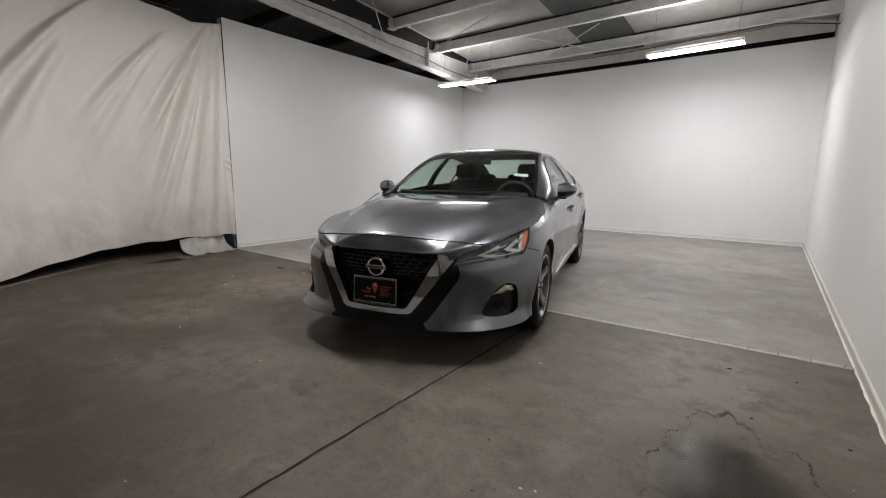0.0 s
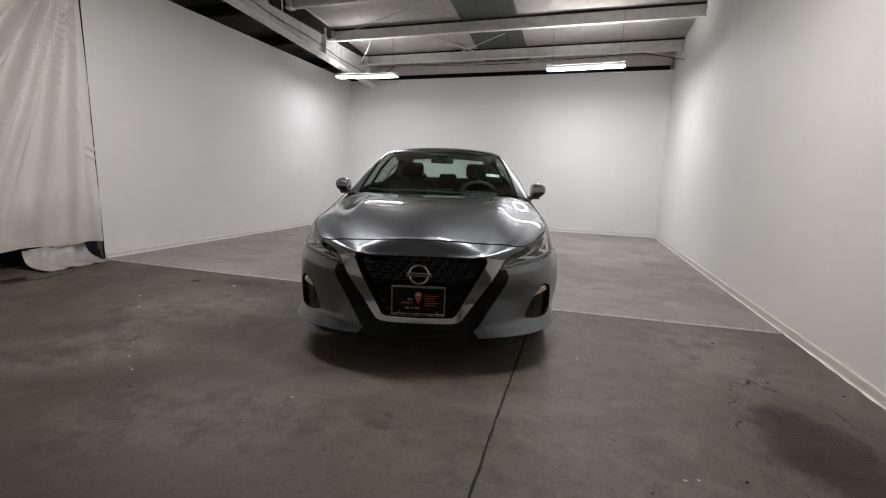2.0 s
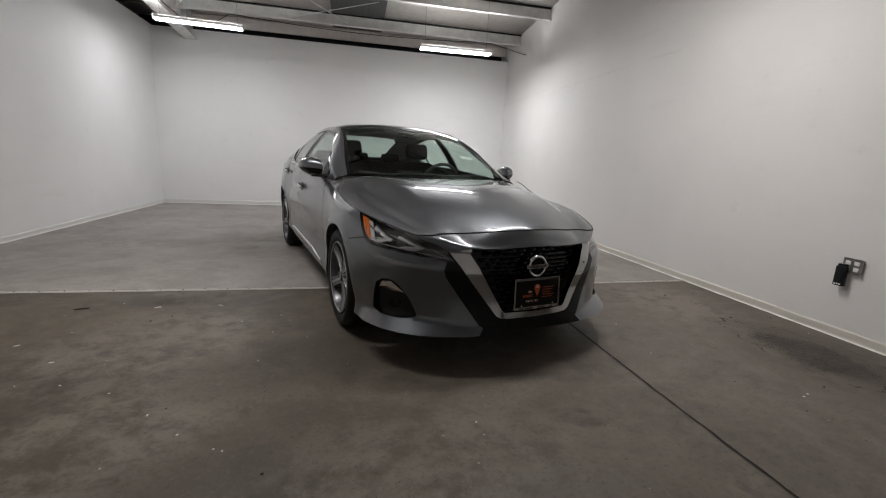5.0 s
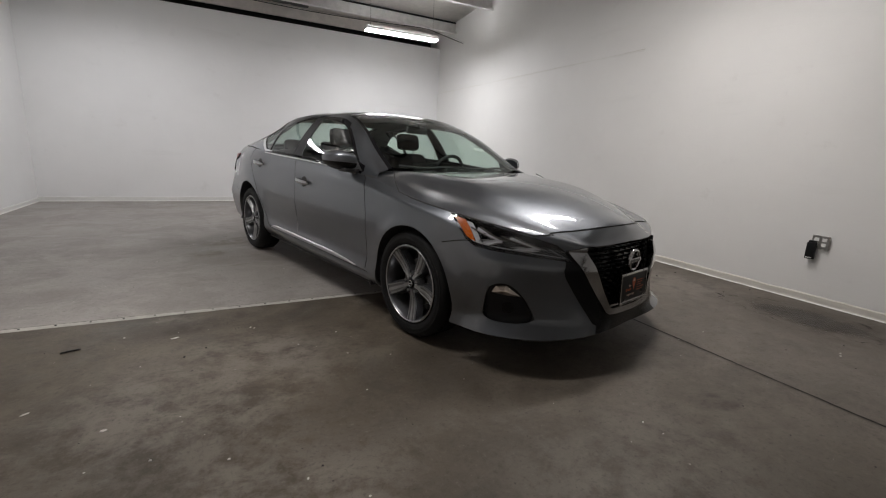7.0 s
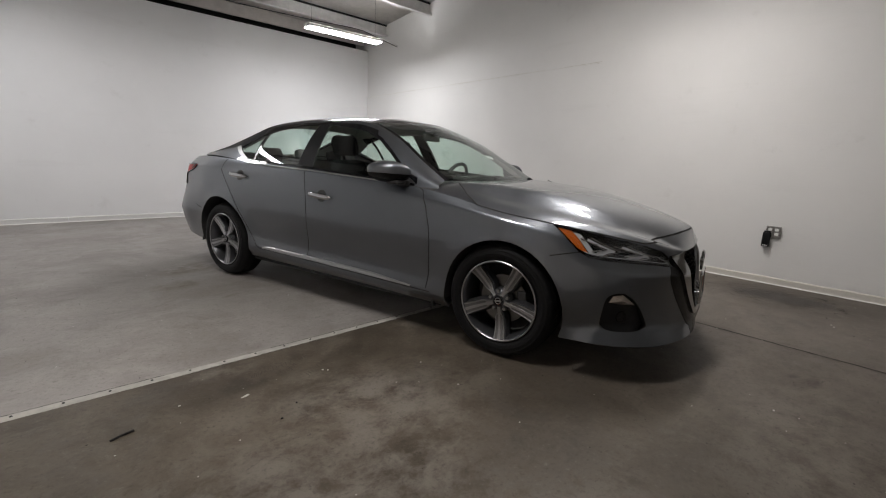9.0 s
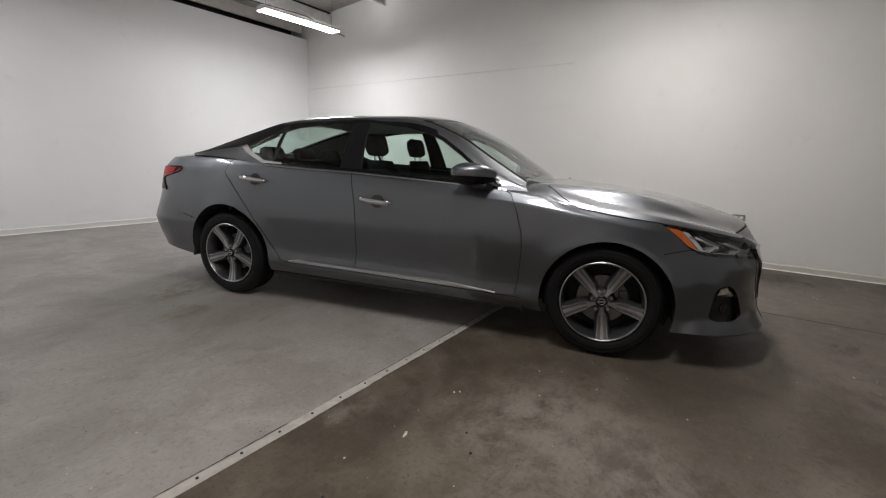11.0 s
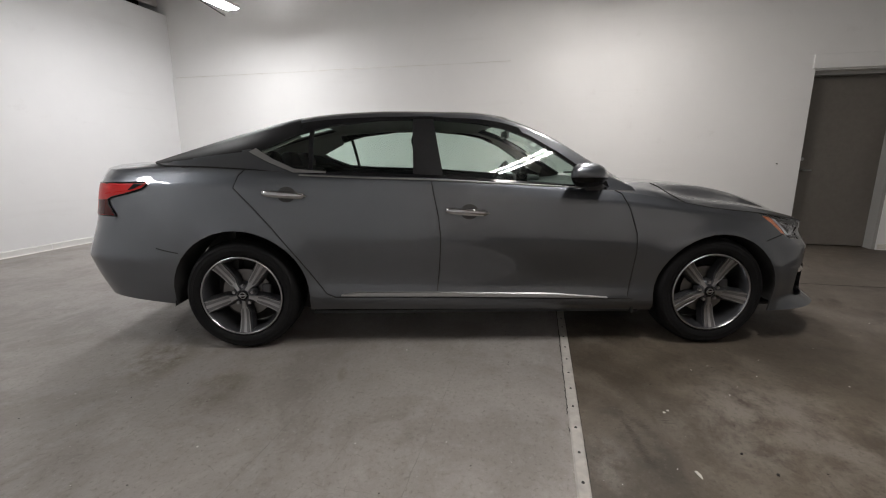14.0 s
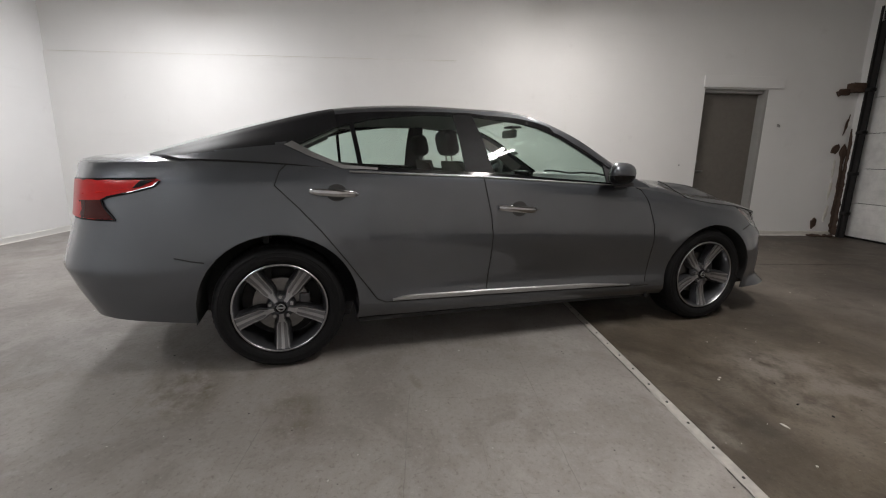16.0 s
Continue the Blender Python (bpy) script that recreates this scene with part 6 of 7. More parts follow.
# smoked lower half and dark front tip of the tail lights
for s in (1, -1):
    tls = [o for o in car.children if o.name.startswith("tail_light")]
    home = tls[0 if s > 0 else 1]

    def lens_patch(fn, n, m, out):
        bm = bmesh.new()
        g = [[bm.verts.new(on_skin(*fn(i / n, j / m), s, out)) for j in range(m + 1)] for i in range(n + 1)]
        for i in range(n):
            for j in range(m):
                o = (g[i][j], g[i + 1][j], g[i + 1][j + 1], g[i][j + 1])
                bm.faces.new(o if s > 0 else o[::-1])
        return bm

    def lower_lens(u, v):
        x0 = np.interp(v, [0, .7, 1], [-3.532, -3.572, -3.585])
        return x0 + (-3.80 - x0) * u, np.interp(v, [0, 1], [.816, .904 - .012 * u])

    def tip_lens(u, v):
        x = -3.334 - 0.075 * u
        lo_, hi_ = np.interp(x, [-3.44, -3.355, -3.334], [.945, .970, .986]), .995
        return x - 0.04 * (1 - v), lo_ + (hi_ - lo_) * v

    part("smoked_lens", lens_patch(lower_lens, 10, 4, 0.0065), M["smoke_lens"], home, "smoked lower lens", True)
    part("tip_lens", lens_patch(tip_lens, 6, 3, 0.0068), M["piano"], home, "black front tip", True)
    bm = bmesh.new()
    tube(bm, [on_skin(x, np.interp(x, [-3.8, -3.345], [.991, 1.002]), s, 0.005) for x in (-3.76, -3.68, -3.60, -3.50, -3.42, -3.345)], 0.006, 6)
    tube(bm, [on_skin(x, z_, s, 0.004) for x, z_ in ((-3.328, .992), (-3.355, .967), (-3.44, .942), (-3.555, .916), (-3.583, .902), (-3.574, .872), (-3.525, .811))], 0.0055, 6)
    tube(bm, [on_skin(x, np.interp(x, [-3.8, -3.525], [.814, .809]), s, 0.004) for x in (-3.525, -3.60, -3.68, -3.74)], 0.005, 6)
    part("lamp_rim", bm, M["gloss_black"], home, "black rim", True)
    bm = bmesh.new()
    tube(bm, [on_skin(x, np.interp(x, [-3.8, -3.42], [.915, .958]), s, 0.0052) for x in (-3.76, -3.68, -3.60, -3.50, -3.42)], 0.0024, 6)
    part("light_bar", bm, M["red_bright"], home, "brighter red inner line", True)


# mirrors
def mirror_body(s):
    mi = new("door_mirror")
    mi.parent = doors[s, "f"]
    mi["label"] = "grey door mirror on a black foot"
    bm = bmesh.new()
    n = 14
    rows = []
    for i in range(n + 1):
        u = i / n
        y = .870 + .150 * u
        sy = (1 - max(0, (u - 0.55) / 0.46) ** 2.4) ** 0.5 if u > .55 else 1.0
        zc = 1.034 + .012 * u
        hz = 0.070 * sy * (0.80 + 0.2 * math.sin(math.pi * min(1, u * 1.3)))
        hx = 0.124 * sy
        xc = -0.795 - 0.088 * u
        row = []
        for k in range(20):
            a = 2 * math.pi * k / 20
            ca, sa = math.cos(a), math.sin(a)
            ex = hx * (abs(ca) ** 0.75) * (1 if ca > 0 else -1)
            if ca < 0:
                ex *= 0.55
            row.append(bm.verts.new((xc + ex, y * s, zc + hz * (abs(sa) ** 0.8) * (1 if sa > 0 else -1))))
        if rows:
            for k in range(20):
                bm.faces.new((rows[-1][k], rows[-1][(k + 1) % 20], row[(k + 1) % 20], row[k]))
        rows.append(row)
    bm.faces.new(rows[0][::-1])
    bm.faces.new(rows[-1])
    bmesh.ops.remove_doubles(bm, verts=bm.verts, dist=1e-4)
    bmesh.ops.recalc_face_normals(bm, faces=bm.faces[:])
    low_half = bm.copy()
    bmesh.ops.bisect_plane(bm, geom=bm.verts[:] + bm.edges[:] + bm.faces[:], plane_co=(0, 0.93 * s, 1.026), plane_no=(0, 0.06 * s, -1), clear_outer=True)
    bmesh.ops.bisect_plane(low_half, geom=low_half.verts[:] + low_half.edges[:] + low_half.faces[:], plane_co=(0, 0.93 * s, 1.025), plane_no=(0, -0.06 * s, 1), clear_outer=True)
    part("shell", bm, M["paint"], mi, "grey mirror cap", True, 60)
    part("lower_cover", low_half, M["gloss_black"], mi, "black lower cover", True, 60)
    bm = bmesh.new()
    box(bm, (-.80, .845 * s - .02, .945), (-.70, .845 * s + .03, .985), 0.012)
    box(bm, (-.815, .90 * s - .045, .960), (-.715, .90 * s + .045, .988), 0.012)
    part("foot", bm, M["black_plastic"], mi, "black mirror foot", True)
    bm = bmesh.new()
    box(bm, (-.002, -.055, -.045), (.002, .055, .045), 0.0015)
    bmesh.ops.transform(bm, verts=bm.verts, matrix=Matrix.Translation((-.868, .935 * s, 1.040)) @ Matrix.Rotation(radians(32 * s), 4, "Z"))
    part("mirror_glass", bm, M["chrome"], mi, "silvered glass")
    part("sail", panel(groups["sail"], 0.001, 0.01, (s,)), M["black_plastic"], mi, "black corner plate", True)


TOPSKIN = BVHTree.FromBMesh(top)




for s in (1, -1):
    mirror_body(s)


# wheels
def build_wheel():
    w = new("wheel")
    bm = bmesh.new()
    lathe(bm, [(.236, -.010), (.244, .004), (.262, .014), (.292, .016), (.312, .008), (.324, -.006), (.3335, -.030), (.334, -.060), (.334, -.150), (.331, -.178), (.318, -.200), (.285, -.212), (.245, -.205), (.236, -.195)], 72)
    part("tyre", bm, M["rubber"], w, "black tyre with fine sidewall ribs", True)
    bm = bmesh.new()
    for r in (.280, .300):
        lathe(bm, [(r - .003, .0160), (r, .0170), (r + .003, .0160)], 72)
    for k in range(72):
        a = 2 * math.pi * k / 72
        for dy in (-.055, -.105, -.155):
            m_ = Matrix.Rotation(a, 4, "Y") @ Matrix.Translation((.3345, dy, 0)) @ Matrix.Diagonal((.004, .040, .010, 1))
            bmesh.ops.create_cube(bm, size=1.0, matrix=m_)
    part("tread", bm, M["rubber"], w, "tread blocks and sidewall ribs")["kind"] = "stuff"
    bm = bmesh.new()
    lathe(bm, [(.240, .002), (.2395, .010), (.234, .012), (.229, .006), (.224, -.010), (.215, -.040), (.208, -.130), (.214, -.19)], 72)
    rim = part("rim", bm, M["alloy_dark"], w, "dark alloy barrel", True, 30)
    bm = bmesh.new()
    lathe(bm, [(.2400, .0105), (.2370, .0130), (.2330, .0130), (.2305, .0095)], 72)
    part("rim_edge", bm, M["machined"], rim, "bright machined edge", True)
    for i in range(5):
        a = radians(-90 + 72 * i)
        R = Matrix.Rotation(-a, 4, "Y")
        bm = bmesh.new()
        # machined face: two ridges with a groove between
        n = 12
        rows = []
        for j in range(n + 1):
            u = j / n
            r = .036 + .196 * u
            q_ = min(1.0, max(0.0, (r - .058) / .050))
            hw = .0130 + .0135 * q_ * q_ * (3 - 2 * q_) + .006 * u + .006 * u ** 5
            y = -.010 + .016 * u - .022 * math.sin(math.pi * u) * 0.6
            g = .0035 * min(1, u * 3)
            e = .0055 + .003 * u
            m0 = .0050 + .0035 * u
            prof = [(-hw, y - .012), (-hw + .003, y), (-hw + e, y), (-hw + e + .001, y - g), (-m0 - .001, y - g), (-m0, y), (m0, y), (m0 + .001, y - g), (hw - e - .001, y - g), (hw - e, y), (hw - .003, y), (hw, y - .012)]
            row = [bm.verts.new(R @ Vector((r, yy, zz))) for zz, yy in prof]
            if rows:
                for k in range(len(prof) - 1):
                    q = bm.faces.new((rows[-1][k], rows[-1][k + 1], row[k + 1], row[k]))
                    q.material_index = 1 if k in (3, 7) and j > 3 else 0
            rows.append(row)
        part("spoke_face", bm, [M["machined"], M["groove"]], rim, "bright machined spoke face with grey grooves")
        bm = bmesh.new()
        rows = []
        for j in range(n + 1):
            u = j / n
            r = .045 + .188 * u
            q_ = min(1.0, max(0.0, (r - .058) / .050))
            hw = .0150 + .0135 * q_ * q_ * (3 - 2 * q_) + .010 * u
            y = -.022 + .016 * u - .022 * math.sin(math.pi * u) * 0.6
            prof = [(-hw - .012, y - .040), (-hw, y - .002), (hw, y - .002), (hw + .012, y - .040)]
            row = [bm.verts.new(R @ Vector((r, yy, zz))) for zz, yy in prof]
            if rows:
                for k in range(3):
                    bm.faces.new((rows[-1][k], rows[-1][k + 1], row[k + 1], row[k]))
            rows.append(row)
        part("spoke", bm, M["alloy_dark"], rim, "dark spoke flank")
    bm = bmesh.new()
    lathe(bm, [(.001, -.014), (.030, -.013), (.034, -.017), (.056, -.022), (.066, -.032), (.076, -.060)], 40)
    part("hub", bm, M["alloy_dark"], w, "dark hub", True)
    bm = bmesh.new()
    lathe(bm, [(.001, -.004), (.022, -.005), (.0285, -.008), (.030, -.013)], 32)
    cap = part("centre_cap", bm, M["gloss_black"], w, "black cap with a pale ring", True)
    bm = bmesh.new()
    lathe(bm, [(.0150, -.0035), (.0165, -.0015), (.0195, -.0020), (.0205, -.0045)], 32)
    box(bm, (-.0235, -.005, -.0045), (.0235, -.0010, .0045), 0.001)
    part("cap_mark", bm, M["satin"], cap)
    for i in range(5):
        a = radians(-54 + 72 * i)
        bm = bmesh.new()
        p = Vector((.057 * math.cos(a), 0, .057 * math.sin(a)))
        tube(bm, [p + Vector((0, -.030, 0)), p + Vector((0, -.008, 0))], 0.0095, 6)
        part("wheel_nut", bm, M["machined"], w)
    bm = bmesh.new()
    lathe(bm, [(.07, -.075), (.145, -.075), (.146, -.098), (.07, -.098)], 48)
    part("brake_disc", bm, M["steel"], w, "worn steel brake disc", True)
    bm = bmesh.new()
    box(bm, (-.150, -.115, -.055), (-.090, -.060, .055), 0.012)
    part("caliper", bm, M["alloy_dark"], w)
    bm = bmesh.new()
    lathe(bm, [(.001, -.16), (.207, -.16)], 40)
    part("inner_disc", bm, M["dark"], w)
    return w


wheel = build_wheel()
wheel.parent = car
wheel["label"] = "five-spoke machined alloy wheel with a black tyre"
places = [(0.0, 1, 40), (0.0, -1, 6), (-2.826, 1, 25), (-2.826, -1, 0)]
for i, (x, s, a) in enumerate(places):
    ob = wheel if i == 0 else copy_thing(wheel, Matrix.Identity(4))
    m_ = Matrix.Translation((x, 0.892 * s, 0.334))
    if s < 0:
        m_ = m_ @ Matrix.Rotation(math.pi, 4, "Z")
    ob.matrix_basis = m_ @ Matrix.Rotation(radians(a), 4, "Y")

# wheel housings and floor pan
for ax, az in (AXLE_F, AXLE_R):
    for s in (1, -1):
        bm = bmesh.new()
        n = 24
        pr = None
        for i in range(n + 1):
            a = radians(-8 + 196 * i / n)
            px, pz = ax + (.380 if ax > -1 else .407) * math.cos(a), az + (.380 if ax > -1 else .407) * math.sin(a)
            row = [bm.verts.new((px, yy * s, pz)) for yy in (abs(on_skin(px, pz, 1).y) - .006, .60)]
            if pr:
                bm.faces.new((pr[0], pr[1], row[1], row[0]))
            pr = row
        bm.faces.new([bm.verts.new((ax + .407 * math.cos(radians(a)), .60 * s, az + .407 * math.sin(radians(a)))) for a in range(-25, 206, 15)])
        part("wheel_housing", bm, M["dark"], car, "dark wheel-arch lining", True)
bm = bmesh.new()
box(bm, (-2.42, -.855, .205), (-.42, .855, .225), 0.004)
box(bm, (-3.60, -.62, .26), (-2.42, .62, .29), 0.004)
box(bm, (-.42, -.60, .215), (.75, .60, .235), 0.004)
box(bm, (.40, -.78, .215), (.58, .78, .235), 0.004)
part("floor_pan", bm, M["dark"], car, "dark underbody")
for s in (1, -1):
    part("mud_flap", boxes(((-.475, .80 * s - .08, .20), (-.46, .80 * s + .075, .30)), bevel=0.004), M["black_plastic"], car)
    part("mud_flap", boxes(((-3.245, .80 * s - .06, .31), (-3.23, .80 * s + .075, .36)), bevel=0.004), M["black_plastic"], car)

# cabin
bm = bmesh.new()
for s in (1, -1):
    rows = []
    for x in np.linspace(-.62, -2.75, 24):
        q = [(x, .83 * s, .955 + min(0.075, (-x - .62) * 0.05)), (x, .80 * s, .93), (x, .77 * s, .60), (x, .70 * s, .28)]
        row = [bm.verts.new(p) for p in q]
        if rows:
            for k in range(3):
                o = (rows[-1][k], row[k], row[k + 1], rows[-1][k + 1])
                bm.faces.new(o if s < 0 else o[::-1])
        rows.append(row)
part("door_card", bm, M["seat"], car, "dark door trim", True)
bm = bmesh.new()
rows = []
for x, z in ((-.50, .950), (-.75, .955), (-.95, .945), (-1.02, .90), (-1.0, .72), (-.92, .45)):
    row = [bm.verts.new((x - .02 * math.cos(yy * 2), yy, z + .012 * math.cos(yy * 4.2))) for yy in np.linspace(-.78, .78, 21)]
    if rows:
        for k in range(20):
            bm.faces.new((rows[-1][k], rows[-1][k + 1], row[k + 1], row[k]))
    rows.append(row)
part("dashboard", bm, M["black_plastic"], car, "black dashboard", True, 50)
bm = bmesh.new()
box(bm, (-1.02, -.13, .90), (-.98, .13, 1.03), 0.012)
part("screen", bm, M["gloss_black"], car, "dark centre display")
bm = bmesh.new()
box(bm, (-.97, .22, .94), (-.80, .56, 1.0), 0.03)
part("instrument_hood", bm, M["black_plastic"], car, "", True)
bm = bmesh.new()
ring = [(math.cos(2 * math.pi * k / 32) * .185, math.sin(2 * math.pi * k / 32) * .185) for k in range(33)]
mt = Matrix.Translation((-1.14, .38, .93)) @ Matrix.Rotation(radians(-66), 4, "Y")
tube(bm, [mt @ Vector((a, b, 0)) for a, b in ring], 0.016, 8, False)
for a, b in ((90, 0), (-90, 0), (180, 0)):
    q = Vector((math.cos(radians(a)) * .18, math.sin(radians(a)) * .18, 0))
    tube(bm, [mt @ (q * 0.2), mt @ q], 0.014, 8)
bmesh.ops.create_uvsphere(bm, u_segments=14, v_segments=8, radius=0.06, matrix=mt @ Matrix.Diagonal((1, 1, .5, 1)))
part("steering_wheel", bm, M["black_plastic"], car, "black steering wheel", True)




def seat(x, y, name):
    st = new(name)
    st.parent = car
    st["label"] = "dark cloth seat with a headrest"
    bm = bmesh.new()
    box(bm, (x - .26, y - .25, .36), (x + .28, y + .25, .52), 0.05)
    part("cushion", bm, M["seat"], st, "", True)
    bm = bmesh.new()
    n = 8
    sec = []
    for i in range(n + 1):
        u = i / n
        xc = x - .24 - .22 * u - .03 * math.sin(u * 3)
        hw = .245 - .05 * u ** 3
        row = []
        for k in range(12):
            a = 2 * math.pi * k / 12
            row.append(bm.verts.new((xc + .065 * math.cos(a) * (1 - .35 * u), y + hw * (abs(math.sin(a)) ** .6) * (1 if math.sin(a) > 0 else -1), .48 + .62 * u - (.03 * (abs(math.sin(a)) ** 3) if i == n else 0))))
        if sec:
            for k in range(12):
                bm.faces.new((sec[-1][k], sec[-1][(k + 1) % 12], row[(k + 1) % 12], row[k]))
        sec.append(row)
    bm.faces.new(sec[-1])
    part("backrest", bm, M["seat"], st, "", True, 60)
    bm = bmesh.new()
    m_ = Matrix.Translation((x - .50, y, 1.215)) @ Matrix.Rotation(radians(-14), 4, "Y")
    box(bm, (-.05, -.13, -.085), (.05, .13, .085), 0.045)
    bmesh.ops.transform(bm, verts=bm.verts, matrix=m_)
    part("headrest", bm, M["seat"], st, "", True)
    bm = bmesh.new()
    for dy in (-.06, .06):
        tube(bm, [(x - .475, y + dy, 1.07), (x - .49, y + dy, 1.15)], 0.006, 8)
    part("headrest_post", bm, M["steel"], st)


seat(-1.27, .38, "driver_seat")
seat(-1.27, -.38, "passenger_seat")
rs = new("rear_bench")
rs.parent = car
rs["label"] = "dark cloth rear bench with three headrests"
bm = bmesh.new()
box(bm, (-2.55, -.64, .36), (-2.0, .64, .52), 0.05)
part("cushion", bm, M["seat"], rs, "", True)
bm = bmesh.new()
box(bm, (-.06, -.64, -.31), (.06, .64, .30), 0.05)
bmesh.ops.transform(bm, verts=bm.verts, matrix=Matrix.Translation((-2.62, 0, .80)) @ Matrix.Rotation(radians(-24), 4, "Y"))
part("backrest", bm, M["seat"], rs, "", True)
for y in (-.42, 0, .42):
    bm = bmesh.new()
    box(bm, (-.045, -.12, -.06), (.045, .12, .065), 0.035)
    bmesh.ops.transform(bm, verts=bm.verts, matrix=Matrix.Translation((-2.76, y, 1.12)) @ Matrix.Rotation(radians(-20), 4, "Y"))
    part("headrest", bm, M["seat"], rs, "", True)
bm = bmesh.new()
box(bm, (-3.40, -.66, 1.035), (-2.70, .66, 1.055), 0.006)
part("parcel_shelf", bm, M["seat"], car, "dark rear shelf")
part("boot_partition", boxes(((-2.90, -.80, .30), (-2.87, .80, 1.035))), M["dark"], car, "dark partition behind the rear bench")
top2 = [f_ for k_ in ("roof",) for f_ in groups[k_]]
part("headlining", panel(top2, -0.035, 0), M["headliner"], car, "pale grey headlining", True)
for s in (1, -1):
    part("inner_rear_pillar", panel(groups["pillar_c"], -0.03, 0, (s,)), M["headliner"], car, "pale inner rear pillar trim", True)
    part("inner_pillar", panel([f_ for f_ in groups["pillar_a"] if f_.calc_center_median().x < -0.66], -0.03, 0, (s,)), M["headliner"], car, "pale inner pillar trim", True)
bm = bmesh.new()
box(bm, (-1.155, -.115, 1.275), (-1.125, .115, 1.338), 0.016)
tube(bm, [(-1.125, 0, 1.32), (-1.10, 0, 1.355)], 0.012)
part("rear_view_mirror", bm, M["black_plastic"], car, "black rear-view mirror", True)
bm = bmesh.new()
box(bm, (-1.16, -.07, 1.350), (-1.07, .07, 1.368), 0.008)
part("camera_housing", bm, M["black_plastic"], car)
for y0, y1 in ((.50, -.10), (-.10, -.62)):
    bm = bmesh.new()
    pts = []
    for i in range(9):
        y = y0 + (y1 - y0) * i / 8
        hit = TOPSKIN.ray_cast(Vector((-.50, abs(y), 1.6)), Vector((0, 0, -1)))
        zz = hit[0].z if hit[0] else 1.0
        pts.append((-.47 - .10 * abs(y), y, 1.012 + 0.006 * math.sin(i)))
    tube(bm, pts, 0.008, 6)
    part("wiper", bm, M["black_plastic"], car, "black wiper blade", True)
# sticker inside the windscreen
bm = bmesh.new()
v = [bm.verts.new(p) for p in ((-.86, .44, 1.185), (-.86, .57, 1.175), (-.83, .57, 1.150), (-.83, .44, 1.16))]
bm.faces.new(v)
part("windscreen_label", bm, M["paper"], car, "white paper label behind the windscreen")
low.free()
top.free()

# ---- small things on the floor and walls ----
def blob(cx, cy, rx, ry, seed, wobble, z, rings=10, n=72, turn=0.0):
    """A flat pool with an uneven outline."""
    bm = bmesh.new()
    def rim(a):
        q = Vector((math.cos(a) * 1.3, math.sin(a) * 1.3, seed))
        return 1.0 + wobble * noise.noise(q) + wobble * 0.5 * noise.noise(q * 3.1) + wobble * 0.25 * noise.noise(q * 8.0)
    mid = bm.verts.new((cx, cy, z))
    pr = None
    for k in range(1, rings + 1):
        row = []
        for i in range(n):
            a = 2 * math.pi * i / n
            f_ = k / rings * rim(a)
            dx, dy = rx * f_ * math.cos(a), ry * f_ * math.sin(a)
            c_, s_ = math.cos(turn), math.sin(turn)
            row.append(bm.verts.new((cx + dx * c_ - dy * s_, cy + dx * s_ + dy * c_, z if k < rings else z - 0.0015)))
        for i in range(n):
            if pr:
                bm.faces.new((pr[i], row[i], row[(i + 1) % n], pr[(i + 1) % n]))
            else:
                bm.faces.new((mid, row[i], row[(i + 1) % n]))
        pr = row
    return bm


tagged(mesh_ob("puddle", blob(0.125, 1.95, 0.25, 0.47, 4.0, 0.12, 0.004, n=120), M["wet"], None, "", True), "dark damp patch drying out at its rim on concrete", "puddle")


def ring_stain(cx, cy, rx, ry, seed, wobble, width, z, n=220):
    """The uneven tide mark round a dried spill."""
    bm = bmesh.new()
    pr = None
    for i in range(n + 1):
        a = 2 * math.pi * i / n
        q = Vector((math.cos(a) * 1.5, math.sin(a) * 1.5, seed))
        r = 1.0 + wobble * (noise.noise(q) + 0.55 * noise.noise(q * 3.3) + 0.3 * noise.noise(q * 9.0))
        w = width * max(0.0, 0.55 + 0.9 * noise.noise(q * 2.1 + Vector((5, 1, 0))))
        row = [bm.verts.new((cx + rx * math.cos(a) * r * k_, cy + ry * math.sin(a) * r * k_, z)) for k_ in (1 - w, 1.0)]
        if pr:
            bm.faces.new((pr[0], pr[1], row[1], row[0]))
        pr = row
    return bm


tagged(mesh_ob("tide_mark", ring_stain(0.12, 1.98, 0.29, 0.54, 9.0, 0.30, 0.07, 0.0022), M["tide"]), "dark dried tide mark round the puddle on concrete", "stain")
tagged(mesh_ob("damp_patch", blob(-6.22, 2.62, 0.14, 0.44, 2.0, 0.35, 0.004), M["damp_edge"], None, "", True), "wet patch on the floor beside the curtain", "puddle")


def chip_mesh(seed, long_, wide, thick):
    random.seed(seed)
    bm = bmesh.new()
    n = 7
    ring = [(long_ / 2 * math.cos(2 * math.pi * i / n) * random.uniform(0.7, 1.1), wide / 2 * math.sin(2 * math.pi * i / n) * random.uniform(0.7, 1.1)) for i in range(n)]
    lo = [bm.verts.new((a, b, 0)) for a, b in ring]
    hi = [bm.verts.new((a * 0.8, b * 0.8, thick * random.uniform(0.6, 1.2))) for a, b in ring]
    bm.faces.new(hi)
    for i in range(n):
        bm.faces.new((lo[i], lo[(i + 1) % n], hi[(i + 1) % n], hi[i]))
    bmesh.ops.recalc_face_normals(bm, faces=bm.faces[:])
    return bm


